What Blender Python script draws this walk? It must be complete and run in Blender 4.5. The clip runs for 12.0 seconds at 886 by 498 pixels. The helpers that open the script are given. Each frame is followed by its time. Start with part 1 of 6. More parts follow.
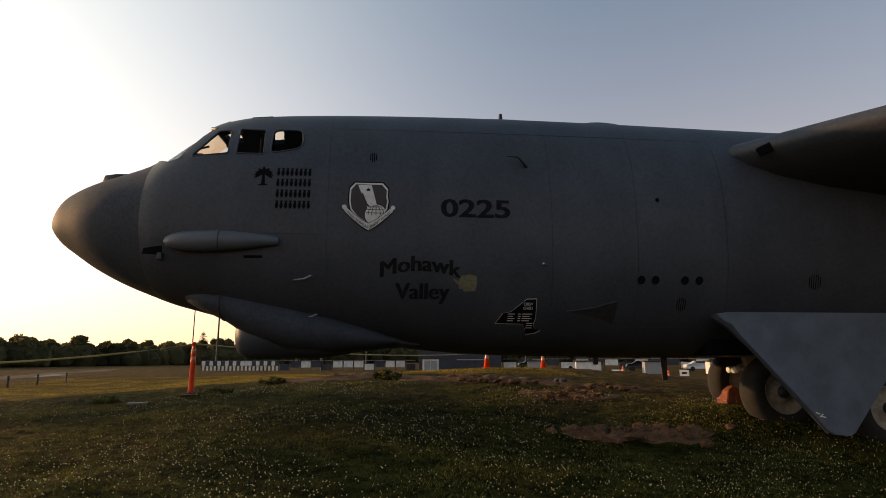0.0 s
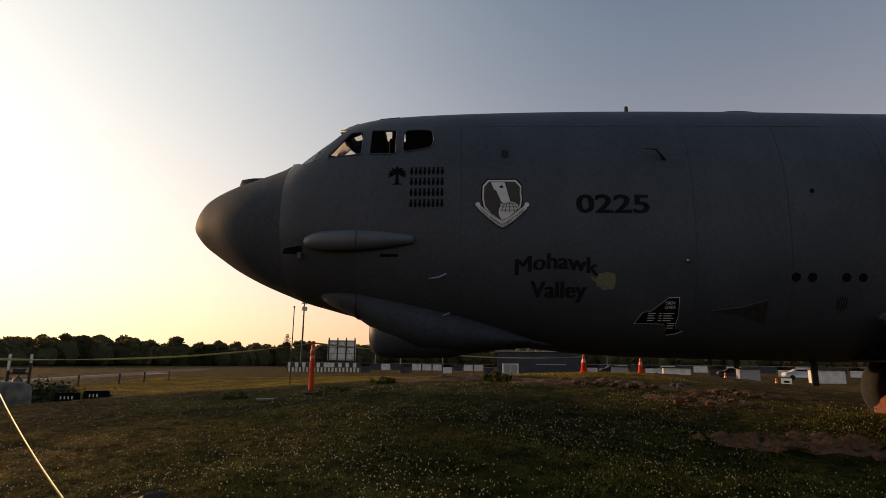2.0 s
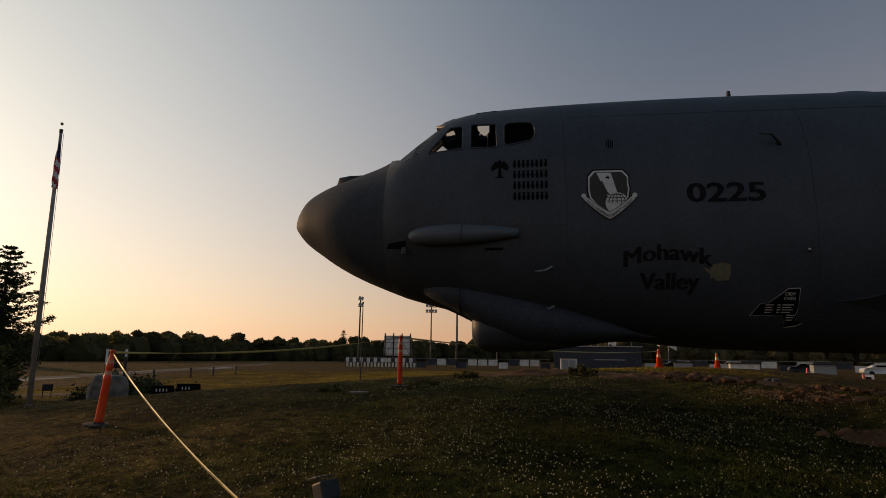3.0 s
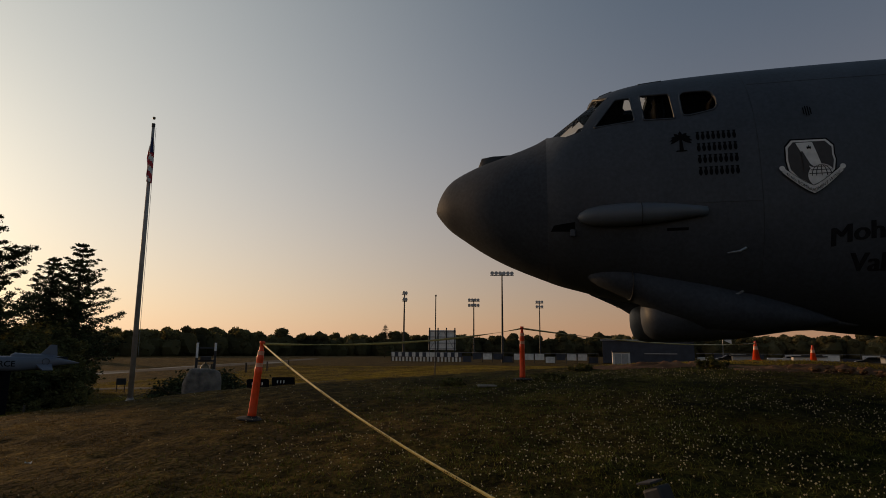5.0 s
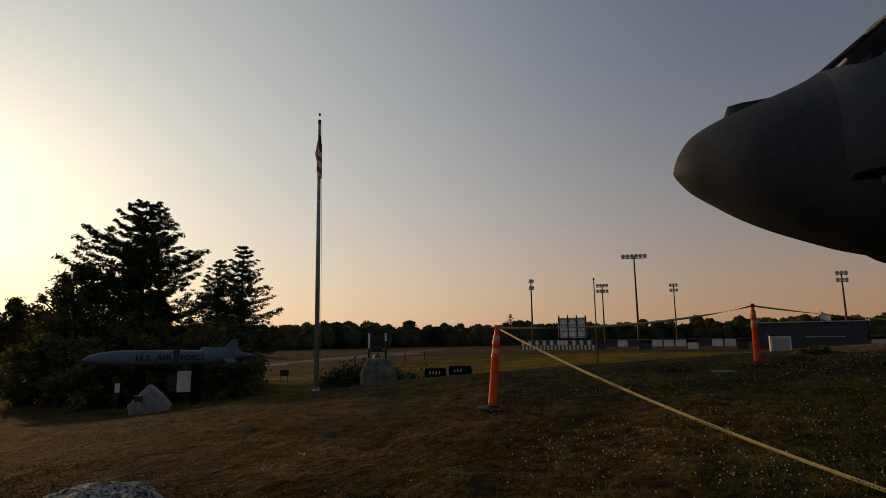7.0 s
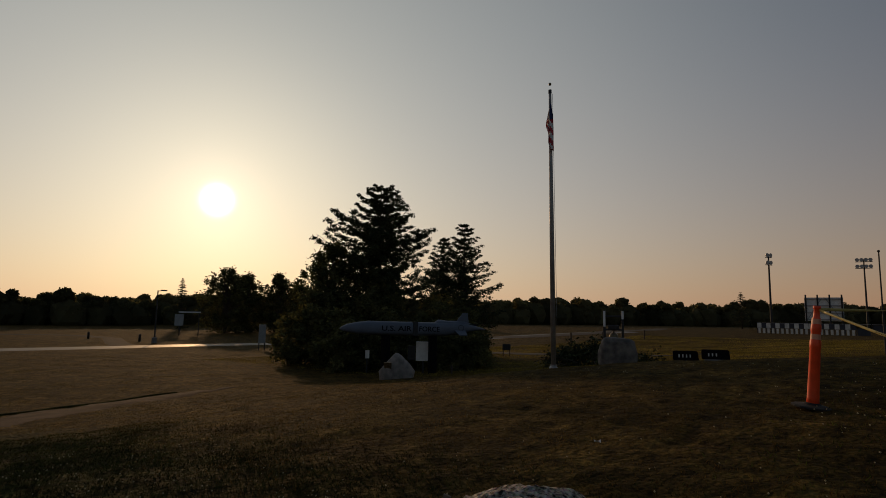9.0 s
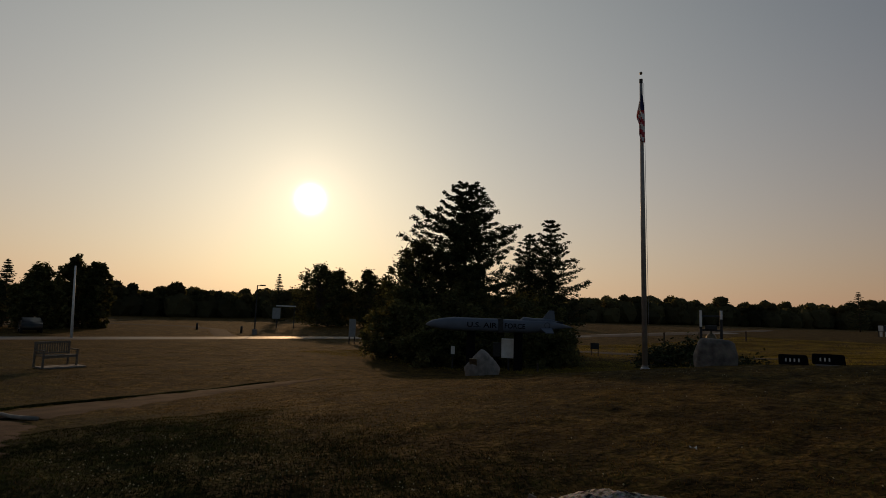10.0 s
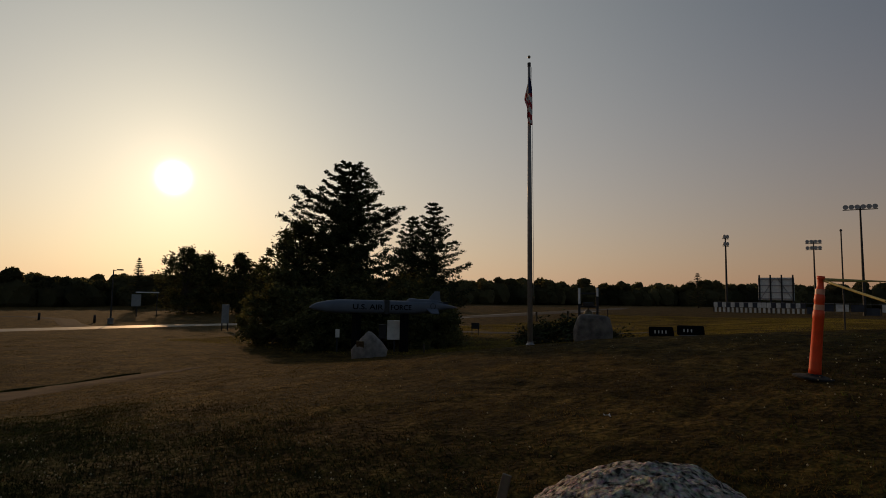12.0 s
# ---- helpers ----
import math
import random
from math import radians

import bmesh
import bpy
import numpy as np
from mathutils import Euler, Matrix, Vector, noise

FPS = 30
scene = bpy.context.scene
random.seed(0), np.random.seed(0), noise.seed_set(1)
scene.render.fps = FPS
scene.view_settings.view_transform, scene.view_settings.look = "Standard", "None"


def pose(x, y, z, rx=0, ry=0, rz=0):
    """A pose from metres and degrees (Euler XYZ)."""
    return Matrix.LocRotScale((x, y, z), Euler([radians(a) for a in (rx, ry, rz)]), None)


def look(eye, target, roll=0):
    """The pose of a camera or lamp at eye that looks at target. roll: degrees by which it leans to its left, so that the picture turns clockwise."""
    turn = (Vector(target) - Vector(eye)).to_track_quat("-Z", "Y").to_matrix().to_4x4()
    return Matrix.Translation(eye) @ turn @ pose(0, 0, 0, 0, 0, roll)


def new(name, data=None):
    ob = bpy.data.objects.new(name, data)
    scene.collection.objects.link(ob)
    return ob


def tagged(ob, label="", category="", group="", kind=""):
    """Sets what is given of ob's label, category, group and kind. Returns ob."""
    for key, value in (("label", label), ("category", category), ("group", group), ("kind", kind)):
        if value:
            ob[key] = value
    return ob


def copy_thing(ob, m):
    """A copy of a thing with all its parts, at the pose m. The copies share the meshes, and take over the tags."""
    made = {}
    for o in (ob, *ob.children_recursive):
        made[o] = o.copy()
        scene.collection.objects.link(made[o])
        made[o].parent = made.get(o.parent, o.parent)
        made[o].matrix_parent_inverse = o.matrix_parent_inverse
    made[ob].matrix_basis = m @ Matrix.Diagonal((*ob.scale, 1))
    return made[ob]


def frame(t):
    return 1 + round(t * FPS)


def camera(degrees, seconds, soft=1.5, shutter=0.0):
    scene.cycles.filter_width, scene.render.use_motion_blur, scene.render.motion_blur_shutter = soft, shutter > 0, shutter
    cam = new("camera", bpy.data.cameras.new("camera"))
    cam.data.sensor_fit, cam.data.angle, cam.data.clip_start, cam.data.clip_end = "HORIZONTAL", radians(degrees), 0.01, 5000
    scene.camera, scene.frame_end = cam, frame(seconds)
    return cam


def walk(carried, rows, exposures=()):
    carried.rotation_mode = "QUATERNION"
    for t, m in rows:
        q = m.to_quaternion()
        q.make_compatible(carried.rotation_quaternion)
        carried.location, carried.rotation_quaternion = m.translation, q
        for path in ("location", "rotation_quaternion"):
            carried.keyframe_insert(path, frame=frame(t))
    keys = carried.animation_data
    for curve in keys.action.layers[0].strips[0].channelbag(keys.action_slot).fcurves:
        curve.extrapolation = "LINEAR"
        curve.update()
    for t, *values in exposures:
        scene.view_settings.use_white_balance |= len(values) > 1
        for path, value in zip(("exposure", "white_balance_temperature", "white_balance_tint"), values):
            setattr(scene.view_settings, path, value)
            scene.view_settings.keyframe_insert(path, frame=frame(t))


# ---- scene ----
cam = camera(75.23, 12.0, 0.9)
PATH = [
    (0.0, (5.737, -9.193, 1.600), (6.777, 0.572, 3.487), -0.16),
    (0.5, (5.679, -9.089, 1.596), (6.666, 0.670, 3.542), -0.11),
    (1.0, (5.474, -9.077, 1.610), (6.299, 0.692, 3.581), 0.06),
    (1.5, (5.199, -9.115, 1.597), (5.679, 0.682, 3.542), 0.22),
    (2.0, (4.904, -9.017, 1.536), (4.692, 0.788, 3.487), 0.65),
    (2.5, (4.562, -9.003, 1.502), (3.799, 0.782, 3.420), 0.76),
    (3.0, (4.157, -9.064, 1.500), (3.084, 0.702, 3.365), 0.69),
    (3.5, (3.670, -8.945, 1.463), (2.328, 0.800, 3.262), 0.83),
    (5.5, (1.891, -8.700, 1.427), (-0.006, 0.961, 3.181), 0.24),
    (6.0, (1.457, -8.618, 1.433), (-0.785, 0.975, 3.154), -0.04),
    (6.5, (0.981, -8.472, 1.387), (-1.585, 1.045, 3.075), -0.19),
    (7.0, (0.533, -8.344, 1.347), (-3.065, 0.847, 2.949), -0.65),
    (7.5, (0.103, -8.328, 1.375), (-4.632, 0.356, 2.849), -0.50),
    (9.5, (-0.452, -8.307, 1.364), (-7.583, -1.387, 2.490), 1.50),
    (10.0, (-0.445, -8.299, 1.366), (-8.107, -1.966, 2.456), 1.85),
    (10.5, (-0.438, -8.295, 1.369), (-8.434, -2.384, 2.429), 2.06),
    (11.0, (-0.460, -8.307, 1.368), (-8.506, -2.453, 2.363), 1.98),
    (11.5, (-0.624, -8.333, 1.373), (-8.139, -1.804, 2.320), 1.65),
    (12.0, (-0.951, -8.268, 1.262), (-7.120, -0.445, 2.124), 0.90),
]
EXPOSURES = [(0.0, 1.66, 6900, 12), (1.5, 1.48, 6900, 12), (2.5, 0.92, 6800, 13), (3.5, 0.46, 6700, 11), (5.5, 0.32, 6550, 10), (6.5, 0.32, 6500, 10), (7.5, 0.06, 6500, 10), (9.5, -0.28, 6450, 10), (12.0, -0.28, 6450, 10)]
walk(cam, [(t, look(e, g, r)) for t, e, g, r in PATH], EXPOSURES)

# ---- daylight: low evening sun behind the aircraft ----
SUN_AZ, SUN_EL = radians(153.75), radians(10.5)
SUN_DIR = Vector((math.cos(SUN_AZ) * math.cos(SUN_EL), math.sin(SUN_AZ) * math.cos(SUN_EL), math.sin(SUN_EL)))
world = bpy.data.worlds.new("evening_sky")
scene.world = world
world.use_nodes = True
wt = world.node_tree
wt.nodes.clear()


def wnode(kind, **values):
    n = wt.nodes.new(kind)
    for k, v in values.items():
        if k == "operation":
            n.operation = v
        elif k == "blend_type":
            n.blend_type = v
        elif k == "data_type":
            n.data_type = v
    return n


w_out = wnode("ShaderNodeOutputWorld")
w_bg = wnode("ShaderNodeBackground")
w_sky = wnode("ShaderNodeTexSky")
w_sky.sky_type = "NISHITA"
w_sky.sun_disc = False
w_sky.sun_elevation = SUN_EL
w_sky.sun_rotation = radians(90) - SUN_AZ
w_sky.air_density, w_sky.dust_density, w_sky.ozone_density = 1.0, 0.4, 1.0
SKY = 0.065
w_bg.inputs["Strength"].default_value = SKY
# evening haze: a pale veil over the blue, and the aureole round the sun
w_co = wnode("ShaderNodeTexCoord")
w_dot = wnode("ShaderNodeVectorMath", operation="DOT_PRODUCT")
w_dot.inputs[1].default_value = SUN_DIR
wt.links.new(w_co.outputs["Generated"], w_dot.inputs[0])


def lobe(power, colour):
    up = wnode("ShaderNodeMath", operation="MAXIMUM")
    up.inputs[1].default_value = 0.0
    wt.links.new(w_dot.outputs["Value"], up.inputs[0])
    pw = wnode("ShaderNodeMath", operation="POWER")
    pw.inputs[1].default_value = power
    wt.links.new(up.outputs[0], pw.inputs[0])
    sc = wnode("ShaderNodeVectorMath", operation="SCALE")
    sc.inputs[0].default_value = colour
    wt.links.new(pw.outputs[0], sc.inputs["Scale"])
    return sc.outputs[0]


def vadd(a, b):
    n = wnode("ShaderNodeVectorMath", operation="ADD")
    wt.links.new(a, n.inputs[0])
    wt.links.new(b, n.inputs[1])
    return n.outputs[0]


# haze along the horizon, warmer towards the sun
w_sep = wnode("ShaderNodeSeparateXYZ")
wt.links.new(w_co.outputs["Generated"], w_sep.inputs[0])


def wmath(operation, a, b):
    n = wnode("ShaderNodeMath", operation=operation)
    for i, v in enumerate((a, b)):
        if isinstance(v, (int, float)):
            n.inputs[i].default_value = v
        else:
            wt.links.new(v, n.inputs[i])
    return n.outputs[0]


up = wmath("MAXIMUM", w_sep.outputs["Z"], 0.0)
veil = wmath("POWER", 2.718, wmath("MULTIPLY", up, -4.4))
side_glow = wmath("MULTIPLY", w_dot.outputs["Value"], wmath("ABSOLUTE", w_dot.outputs["Value"], 0.0))
warm = wmath("MULTIPLY", veil, wmath("ADD", 0.72, wmath("MULTIPLY", side_glow, 0.52)))
w_veil = wnode("ShaderNodeVectorMath", operation="SCALE")
w_veil.inputs[0].default_value = [c / SKY for c in (0.41, 0.192, 0.118)]
wt.links.new(warm, w_veil.inputs["Scale"])
w_tone = wnode("ShaderNodeVectorMath", operation="MULTIPLY")
w_tone.inputs[1].default_value = (0.86, 1.02, 1.03)
wt.links.new(w_sky.outputs[0], w_tone.inputs[0])
w_thin = wnode("ShaderNodeVectorMath", operation="SCALE")
wt.links.new(w_tone.outputs[0], w_thin.inputs[0])
wt.links.new(wmath("SUBTRACT", 1.0, wmath("MULTIPLY", veil, 0.92)), w_thin.inputs["Scale"])
total = vadd(w_thin.outputs[0], w_veil.outputs[0])
for power, colour in ((3.0, (0.304, 0.272, 0.190)), (40.0, (0.10, 0.066, 0.05)), (500.0, (0.24, 0.17, 0.12)), (9500.0, (14.0, 12.5, 9.0))):
    total = vadd(total, lobe(power, [c / SKY for c in colour]))
wt.links.new(total, w_bg.inputs["Color"])
wt.links.new(w_bg.outputs[0], w_out.inputs[0])

sun = new("sun", bpy.data.lights.new("sun", "SUN"))
sun.data.energy, sun.data.angle, sun.data.color = 1.35, radians(1.0), (1.0, 0.58, 0.27)
sun.matrix_world = look((0, 0, 60), Vector((0, 0, 60)) - SUN_DIR)


# ---- materials ----
def material(name, colour, rough=0.6, metal=0.0, vary=0.15, scale=3.0, bump=0.0, bump_scale=40.0, second=None, random_vary=0.0, spec=0.5, trans=0.0):
    m = bpy.data.materials.new(name)
    m.use_nodes = True
    nt = m.node_tree
    bsdf = nt.nodes["Principled BSDF"]
    bsdf.inputs["Roughness"].default_value = rough
    bsdf.inputs["Metallic"].default_value = metal
    bsdf.inputs["Specular IOR Level"].default_value = spec
    co = nt.nodes.new("ShaderNodeTexCoord")
    coarse, fine = nt.nodes.new("ShaderNodeTexNoise"), nt.nodes.new("ShaderNodeTexNoise")
    coarse.inputs["Scale"].default_value, coarse.inputs["Detail"].default_value = scale, 6.0
    fine.inputs["Scale"].default_value, fine.inputs["Detail"].default_value = bump_scale, 4.0
    for n in (coarse, fine):
        nt.links.new(co.outputs["Object"], n.inputs["Vector"])
    ramp = nt.nodes.new("ShaderNodeValToRGB")
    low = [c * (1 - vary) for c in colour]
    high = [min(1, c * (1 + vary)) for c in (second or colour)]
    ramp.color_ramp.elements[0].position, ramp.color_ramp.elements[1].position = 0.36, 0.64
    ramp.color_ramp.elements[0].color, ramp.color_ramp.elements[1].color = (*low, 1), (*high, 1)
    nt.links.new(coarse.outputs["Fac"], ramp.inputs["Fac"])
    mix = nt.nodes.new("ShaderNodeMix")
    mix.data_type, mix.blend_type = "RGBA", "MULTIPLY"
    mix.inputs["Factor"].default_value = min(1.0, vary * 1.6)
    nt.links.new(ramp.outputs["Color"], mix.inputs[6])
    nt.links.new(fine.outputs["Color"], mix.inputs[7])
    out = mix.outputs[2]
    if vary > 0:
        gain = nt.nodes.new("ShaderNodeMix")
        gain.data_type, gain.blend_type = "RGBA", "MULTIPLY"
        gain.inputs["Factor"].default_value = 1.0
        k = 1.0 + 0.8 * min(1.0, vary * 1.6)
        gain.inputs[7].default_value = (k, k, k, 1)
        nt.links.new(out, gain.inputs[6])
        out = gain.outputs[2]
    if random_vary:
        info = nt.nodes.new("ShaderNodeNewGeometry")
        mapr = nt.nodes.new("ShaderNodeMapRange")
        mapr.inputs["To Min"].default_value, mapr.inputs["To Max"].default_value = 1 - random_vary, 1 + random_vary
        nt.links.new(info.outputs["Random Per Island"], mapr.inputs["Value"])
        sc = nt.nodes.new("ShaderNodeVectorMath")
        sc.operation = "SCALE"
        nt.links.new(out, sc.inputs[0])
        nt.links.new(mapr.outputs[0], sc.inputs["Scale"])
        out = sc.outputs[0]
    nt.links.new(out, bsdf.inputs["Base Color"])
    if bump:
        bn = nt.nodes.new("ShaderNodeBump")
        bn.inputs["Strength"].default_value, bn.inputs["Distance"].default_value = bump, 0.02
        nt.links.new(fine.outputs["Fac"], bn.inputs["Height"])
        nt.links.new(bn.outputs["Normal"], bsdf.inputs["Normal"])
    if trans:
        bsdf.inputs["Transmission Weight"].default_value = trans
    return m


def hull_paint(name="gunship_grey_paint", spec=0.33, low=0.42, high=0.62):
    """Faded military grey: broad fading, rain streaks down the sides, chalky speckle and slightly wavy skin."""
    m = bpy.data.materials.new(name)
    m.use_nodes = True
    nt = m.node_tree
    bsdf = nt.nodes["Principled BSDF"]
    bsdf.inputs["Specular IOR Level"].default_value = spec
    co = nt.nodes.new("ShaderNodeTexCoord")

    def nz(scale, stretch=(1, 1, 1), detail=5.0):
        mp = nt.nodes.new("ShaderNodeMapping")
        mp.inputs["Scale"].default_value = stretch
        n = nt.nodes.new("ShaderNodeTexNoise")
        n.inputs["Scale"].default_value, n.inputs["Detail"].default_value = scale, detail
        nt.links.new(co.outputs["Object"], mp.inputs["Vector"])
        nt.links.new(mp.outputs[0], n.inputs["Vector"])
        return n.outputs["Fac"]

    def ramp(src, a, ca, b, cb):
        r = nt.nodes.new("ShaderNodeValToRGB")
        r.color_ramp.elements[0].position, r.color_ramp.elements[1].position = a, b
        r.color_ramp.elements[0].color, r.color_ramp.elements[1].color = (*ca, 1), (*cb, 1)
        nt.links.new(src, r.inputs["Fac"])
        return r.outputs["Color"]

    def times(a, b):
        n = nt.nodes.new("ShaderNodeMix")
        n.data_type, n.blend_type = "RGBA", "MULTIPLY"
        n.inputs["Factor"].default_value = 1.0
        nt.links.new(a, n.inputs[6])
        nt.links.new(b, n.inputs[7])
        return n.outputs[2]

    col = ramp(nz(1.3), 0.3, (0.041, 0.048, 0.061), 0.7, (0.055, 0.063, 0.078))
    col = times(col, ramp(nz(2.2, (1.4, 1.0, 0.2)), 0.3, (0.90, 0.90, 0.90), 0.75, (1.06, 1.06, 1.06)))
    col = times(col, ramp(nz(22.0, (1, 1, 1), 8.0), 0.3, (0.82, 0.82, 0.82), 0.72, (1.18, 1.18, 1.18)))
    col = times(col, ramp(nz(60.0, (1, 1, 1), 2.0), 0.70, (1, 1, 1), 0.80, (1.5, 1.5, 1.45)))
    nt.links.new(col, bsdf.inputs["Base Color"])
    rg = nt.nodes.new("ShaderNodeMapRange")
    rg.inputs["To Min"].default_value, rg.inputs["To Max"].default_value = low, high
    nt.links.new(nz(2.0, (1, 1, 0.4)), rg.inputs["Value"])
    nt.links.new(rg.outputs[0], bsdf.inputs["Roughness"])
    bn = nt.nodes.new("ShaderNodeBump")
    bn.inputs["Strength"].default_value, bn.inputs["Distance"].default_value = 0.35, 0.02
    nt.links.new(nz(2.6, (1, 1, 1), 2.0), bn.inputs["Height"])
    nt.links.new(bn.outputs["Normal"], bsdf.inputs["Normal"])
    return m


M = {}
M["hull"] = hull_paint()
M["radome"] = hull_paint("radome_grey_paint", 0.10, 0.6, 0.75)
M["pod"] = material("pale_grey_paint", (0.075, 0.087, 0.105), 0.5, 0, 0.12, 2.0, 0.05, 20.0)
M["door_grey"] = material("gear_door_grey", (0.078, 0.103, 0.142), 0.5, 0, 0.2, 2.5, 0.05, 20.0)
# stencil black, also used for the shade inside the gear well and cockpit
M["black"] = material("black_stencil_and_shade", (0.006, 0.006, 0.007), 0.9, 0, 0.1, 8.0, spec=0.08)
M["drive"] = material("pale_worn_asphalt", (0.055, 0.048, 0.042), 0.9, 0, 0.2, 0.6, 0.2, 40.0, spec=0.1)
M["white_decal"] = material("white_decal", (0.64, 0.63, 0.61), 0.6, 0, 0.08, 12.0)
M["grey_decal"] = material("weathered_white_decal", (0.58, 0.57, 0.55), 0.7, 0, 0.12, 14.0)
M["brown_decal"] = material("dark_brown_decal", (0.035, 0.028, 0.027), 0.6, 0, 0.1, 12.0)
M["primer"] = material("yellow_green_primer", (0.15, 0.145, 0.08), 0.8, 0, 0.12, 20.0)
M["rubber"] = material("tyre_rubber", (0.013, 0.012, 0.011), 0.9, 0, 0.25, 8.0, 0.2, 60.0)
M["rim"] = material("painted_rim", (0.27, 0.25, 0.20), 0.6, 0.0, 0.2, 12.0)
M["steel"] = material("weathered_steel", (0.32, 0.32, 0.33), 0.45, 0.7, 0.2, 12.0)
M["dark_metal"] = material("dark_metal", (0.03, 0.03, 0.032), 0.6, 0.3, 0.2, 12.0)
M["rust"] = material("rust_orange", (0.15, 0.040, 0.016), 0.8, 0, 0.3, 14.0, 0.2, 60.0)
M["orange"] = material("safety_orange_plastic", (0.85, 0.075, 0.014), 0.45, 0, 0.1, 9.0, 0.05, 40.0)
M["reflective"] = material("reflective_band", (0.74, 0.34, 0.22), 0.35, 0, 0.08, 30.0)
M["tape"] = material("yellow_caution_tape", (0.52, 0.41, 0.13), 0.35, 0, 0.12, 20.0)
M["bark"] = material("bark", (0.06, 0.045, 0.033), 0.9, 0, 0.3, 9.0, 0.5, 40.0)
M["needles"] = material("conifer_needles", (0.040, 0.052, 0.026), 0.8, 0, 0.3, 1.5, 0, 20, (0.060, 0.066, 0.030), 0.35, 0.06)
M["leaves"] = material("broad_leaves", (0.062, 0.070, 0.030), 0.75, 0, 0.3, 1.2, 0, 20, (0.096, 0.088, 0.036), 0.35, 0.06)
# far foliage is paler than the near leaves, with evening haze put into its colour
M["far_leaves"] = material("haze_paled_foliage", (0.080, 0.074, 0.040), 0.95, 0, 0.25, 0.05, 0, 20, (0.115, 0.100, 0.050), 0.35, 0.05)
M["stone"] = material("pale_granite", (0.21, 0.185, 0.165), 0.85, 0, 0.25, 5.0, 0.5, 45.0)
M["boulder"] = material("speckled_boulder", (0.045, 0.038, 0.034), 0.95, 0, 0.45, 60.0, 1.0, 75.0, (0.42, 0.36, 0.30), spec=0.15)
M["dark_granite"] = material("weathered_dark_granite", (0.115, 0.105, 0.092), 0.85, 0, 0.3, 4.0, 0.5, 40.0, (0.16, 0.14, 0.12))
M["concrete"] = material("worn_concrete", (0.17, 0.16, 0.145), 0.85, 0, 0.2, 3.0, 0.2, 50.0)
M["asphalt"] = material("grey_asphalt", (0.030, 0.027, 0.025), 0.95, 0, 0.2, 0.7, 0.2, 60.0, spec=0.04)
M["road"] = material("worn_smooth_asphalt", (0.030, 0.027, 0.026), 0.58, 0, 0.25, 0.7, 0.3, 30.0, spec=0.35)
M["faded_black"] = material("faded_black_stencil", (0.013, 0.013, 0.015), 0.9, 0, 0.25, 9.0, spec=0.08)
M["path_dirt"] = material("trodden_dirt", (0.055, 0.036, 0.025), 0.95, 0, 0.35, 2.0, 0.9, 30.0, spec=0.08)
M["dirt"] = material("bare_dirt", (0.125, 0.072, 0.042), 0.95, 0, 0.35, 2.0, 0.9, 30.0, spec=0.08)
M["missile"] = material("grey_missile_paint", (0.10, 0.117, 0.155), 0.5, 0, 0.08, 2.0)
# white flagpole toned down to grey: its backlit side is put into the colour
M["pole"] = material("backlit_grey_pole", (0.30, 0.27, 0.245), 0.5, 0.2, 0.15, 6.0)
M["white"] = material("white_paint", (0.75, 0.74, 0.71), 0.55, 0, 0.1, 4.0)
M["banner"] = material("dull_white_banner", (0.62, 0.60, 0.56), 0.7, 0, 0.15, 1.5)
M["grey_box"] = material("grey_enamel", (0.27, 0.28, 0.285), 0.5, 0, 0.1, 6.0)
M["wood"] = material("weathered_teak", (0.13, 0.11, 0.085), 0.8, 0, 0.25, 12.0, 0.2, 60.0)
M["dark_wall"] = material("dark_blue_wall", (0.030, 0.034, 0.048), 0.7, 0, 0.2, 1.0)
M["bronze"] = material("old_bronze", (0.16, 0.12, 0.07), 0.45, 0.8, 0.2, 14.0)
M["red"] = material("flag_red", (0.42, 0.03, 0.04), 0.8, 0, 0.1, 8.0)
M["blue"] = material("flag_blue", (0.02, 0.03, 0.12), 0.8, 0, 0.1, 8.0)
M["flag_white"] = material("flag_white", (0.65, 0.63, 0.60), 0.8, 0, 0.1, 8.0)


def let_light_through(mat, share, gain):
    """Thin leaves: part of the light goes through them."""
    nt = mat.node_tree
    bsdf = nt.nodes["Principled BSDF"]
    outp = nt.nodes["Material Output"]
    tr = nt.nodes.new("ShaderNodeBsdfTranslucent")
    warm_leaf = nt.nodes.new("ShaderNodeVectorMath")
    warm_leaf.operation = "MULTIPLY"
    warm_leaf.inputs[1].default_value = gain
    nt.links.new(bsdf.inputs["Base Color"].links[0].from_socket, warm_leaf.inputs[0])
    nt.links.new(warm_leaf.outputs[0], tr.inputs["Color"])
    mx = nt.nodes.new("ShaderNodeMixShader")
    mx.inputs[0].default_value = share
    nt.links.new(bsdf.outputs[0], mx.inputs[1])
    nt.links.new(tr.outputs[0], mx.inputs[2])
    nt.links.new(mx.outputs[0], outp.inputs["Surface"])


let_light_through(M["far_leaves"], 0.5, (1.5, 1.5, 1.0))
let_light_through(M["leaves"], 0.3, (1.3, 1.3, 0.9))
M["lamp_glow"] = bpy.data.materials.new("lit_lamp")
M["lamp_glow"].use_nodes = True
M["lamp_glow"].node_tree.nodes["Principled BSDF"].inputs["Emission Color"].default_value = (1, 0.45, 0.25, 1)
M["lamp_glow"].node_tree.nodes["Principled BSDF"].inputs["Emission Strength"].default_value = 6.0
M["glass"] = bpy.data.materials.new("canopy_glass")
M["glass"].use_nodes = True
gb = M["glass"].node_tree.nodes["Principled BSDF"]
gb.inputs["Base Color"].default_value = (0.55, 0.6, 0.62, 1)
gb.inputs["Roughness"].default_value = 0.05
gb.inputs["Transmission Weight"].default_value = 1.0
gb.inputs["IOR"].default_value = 1.1


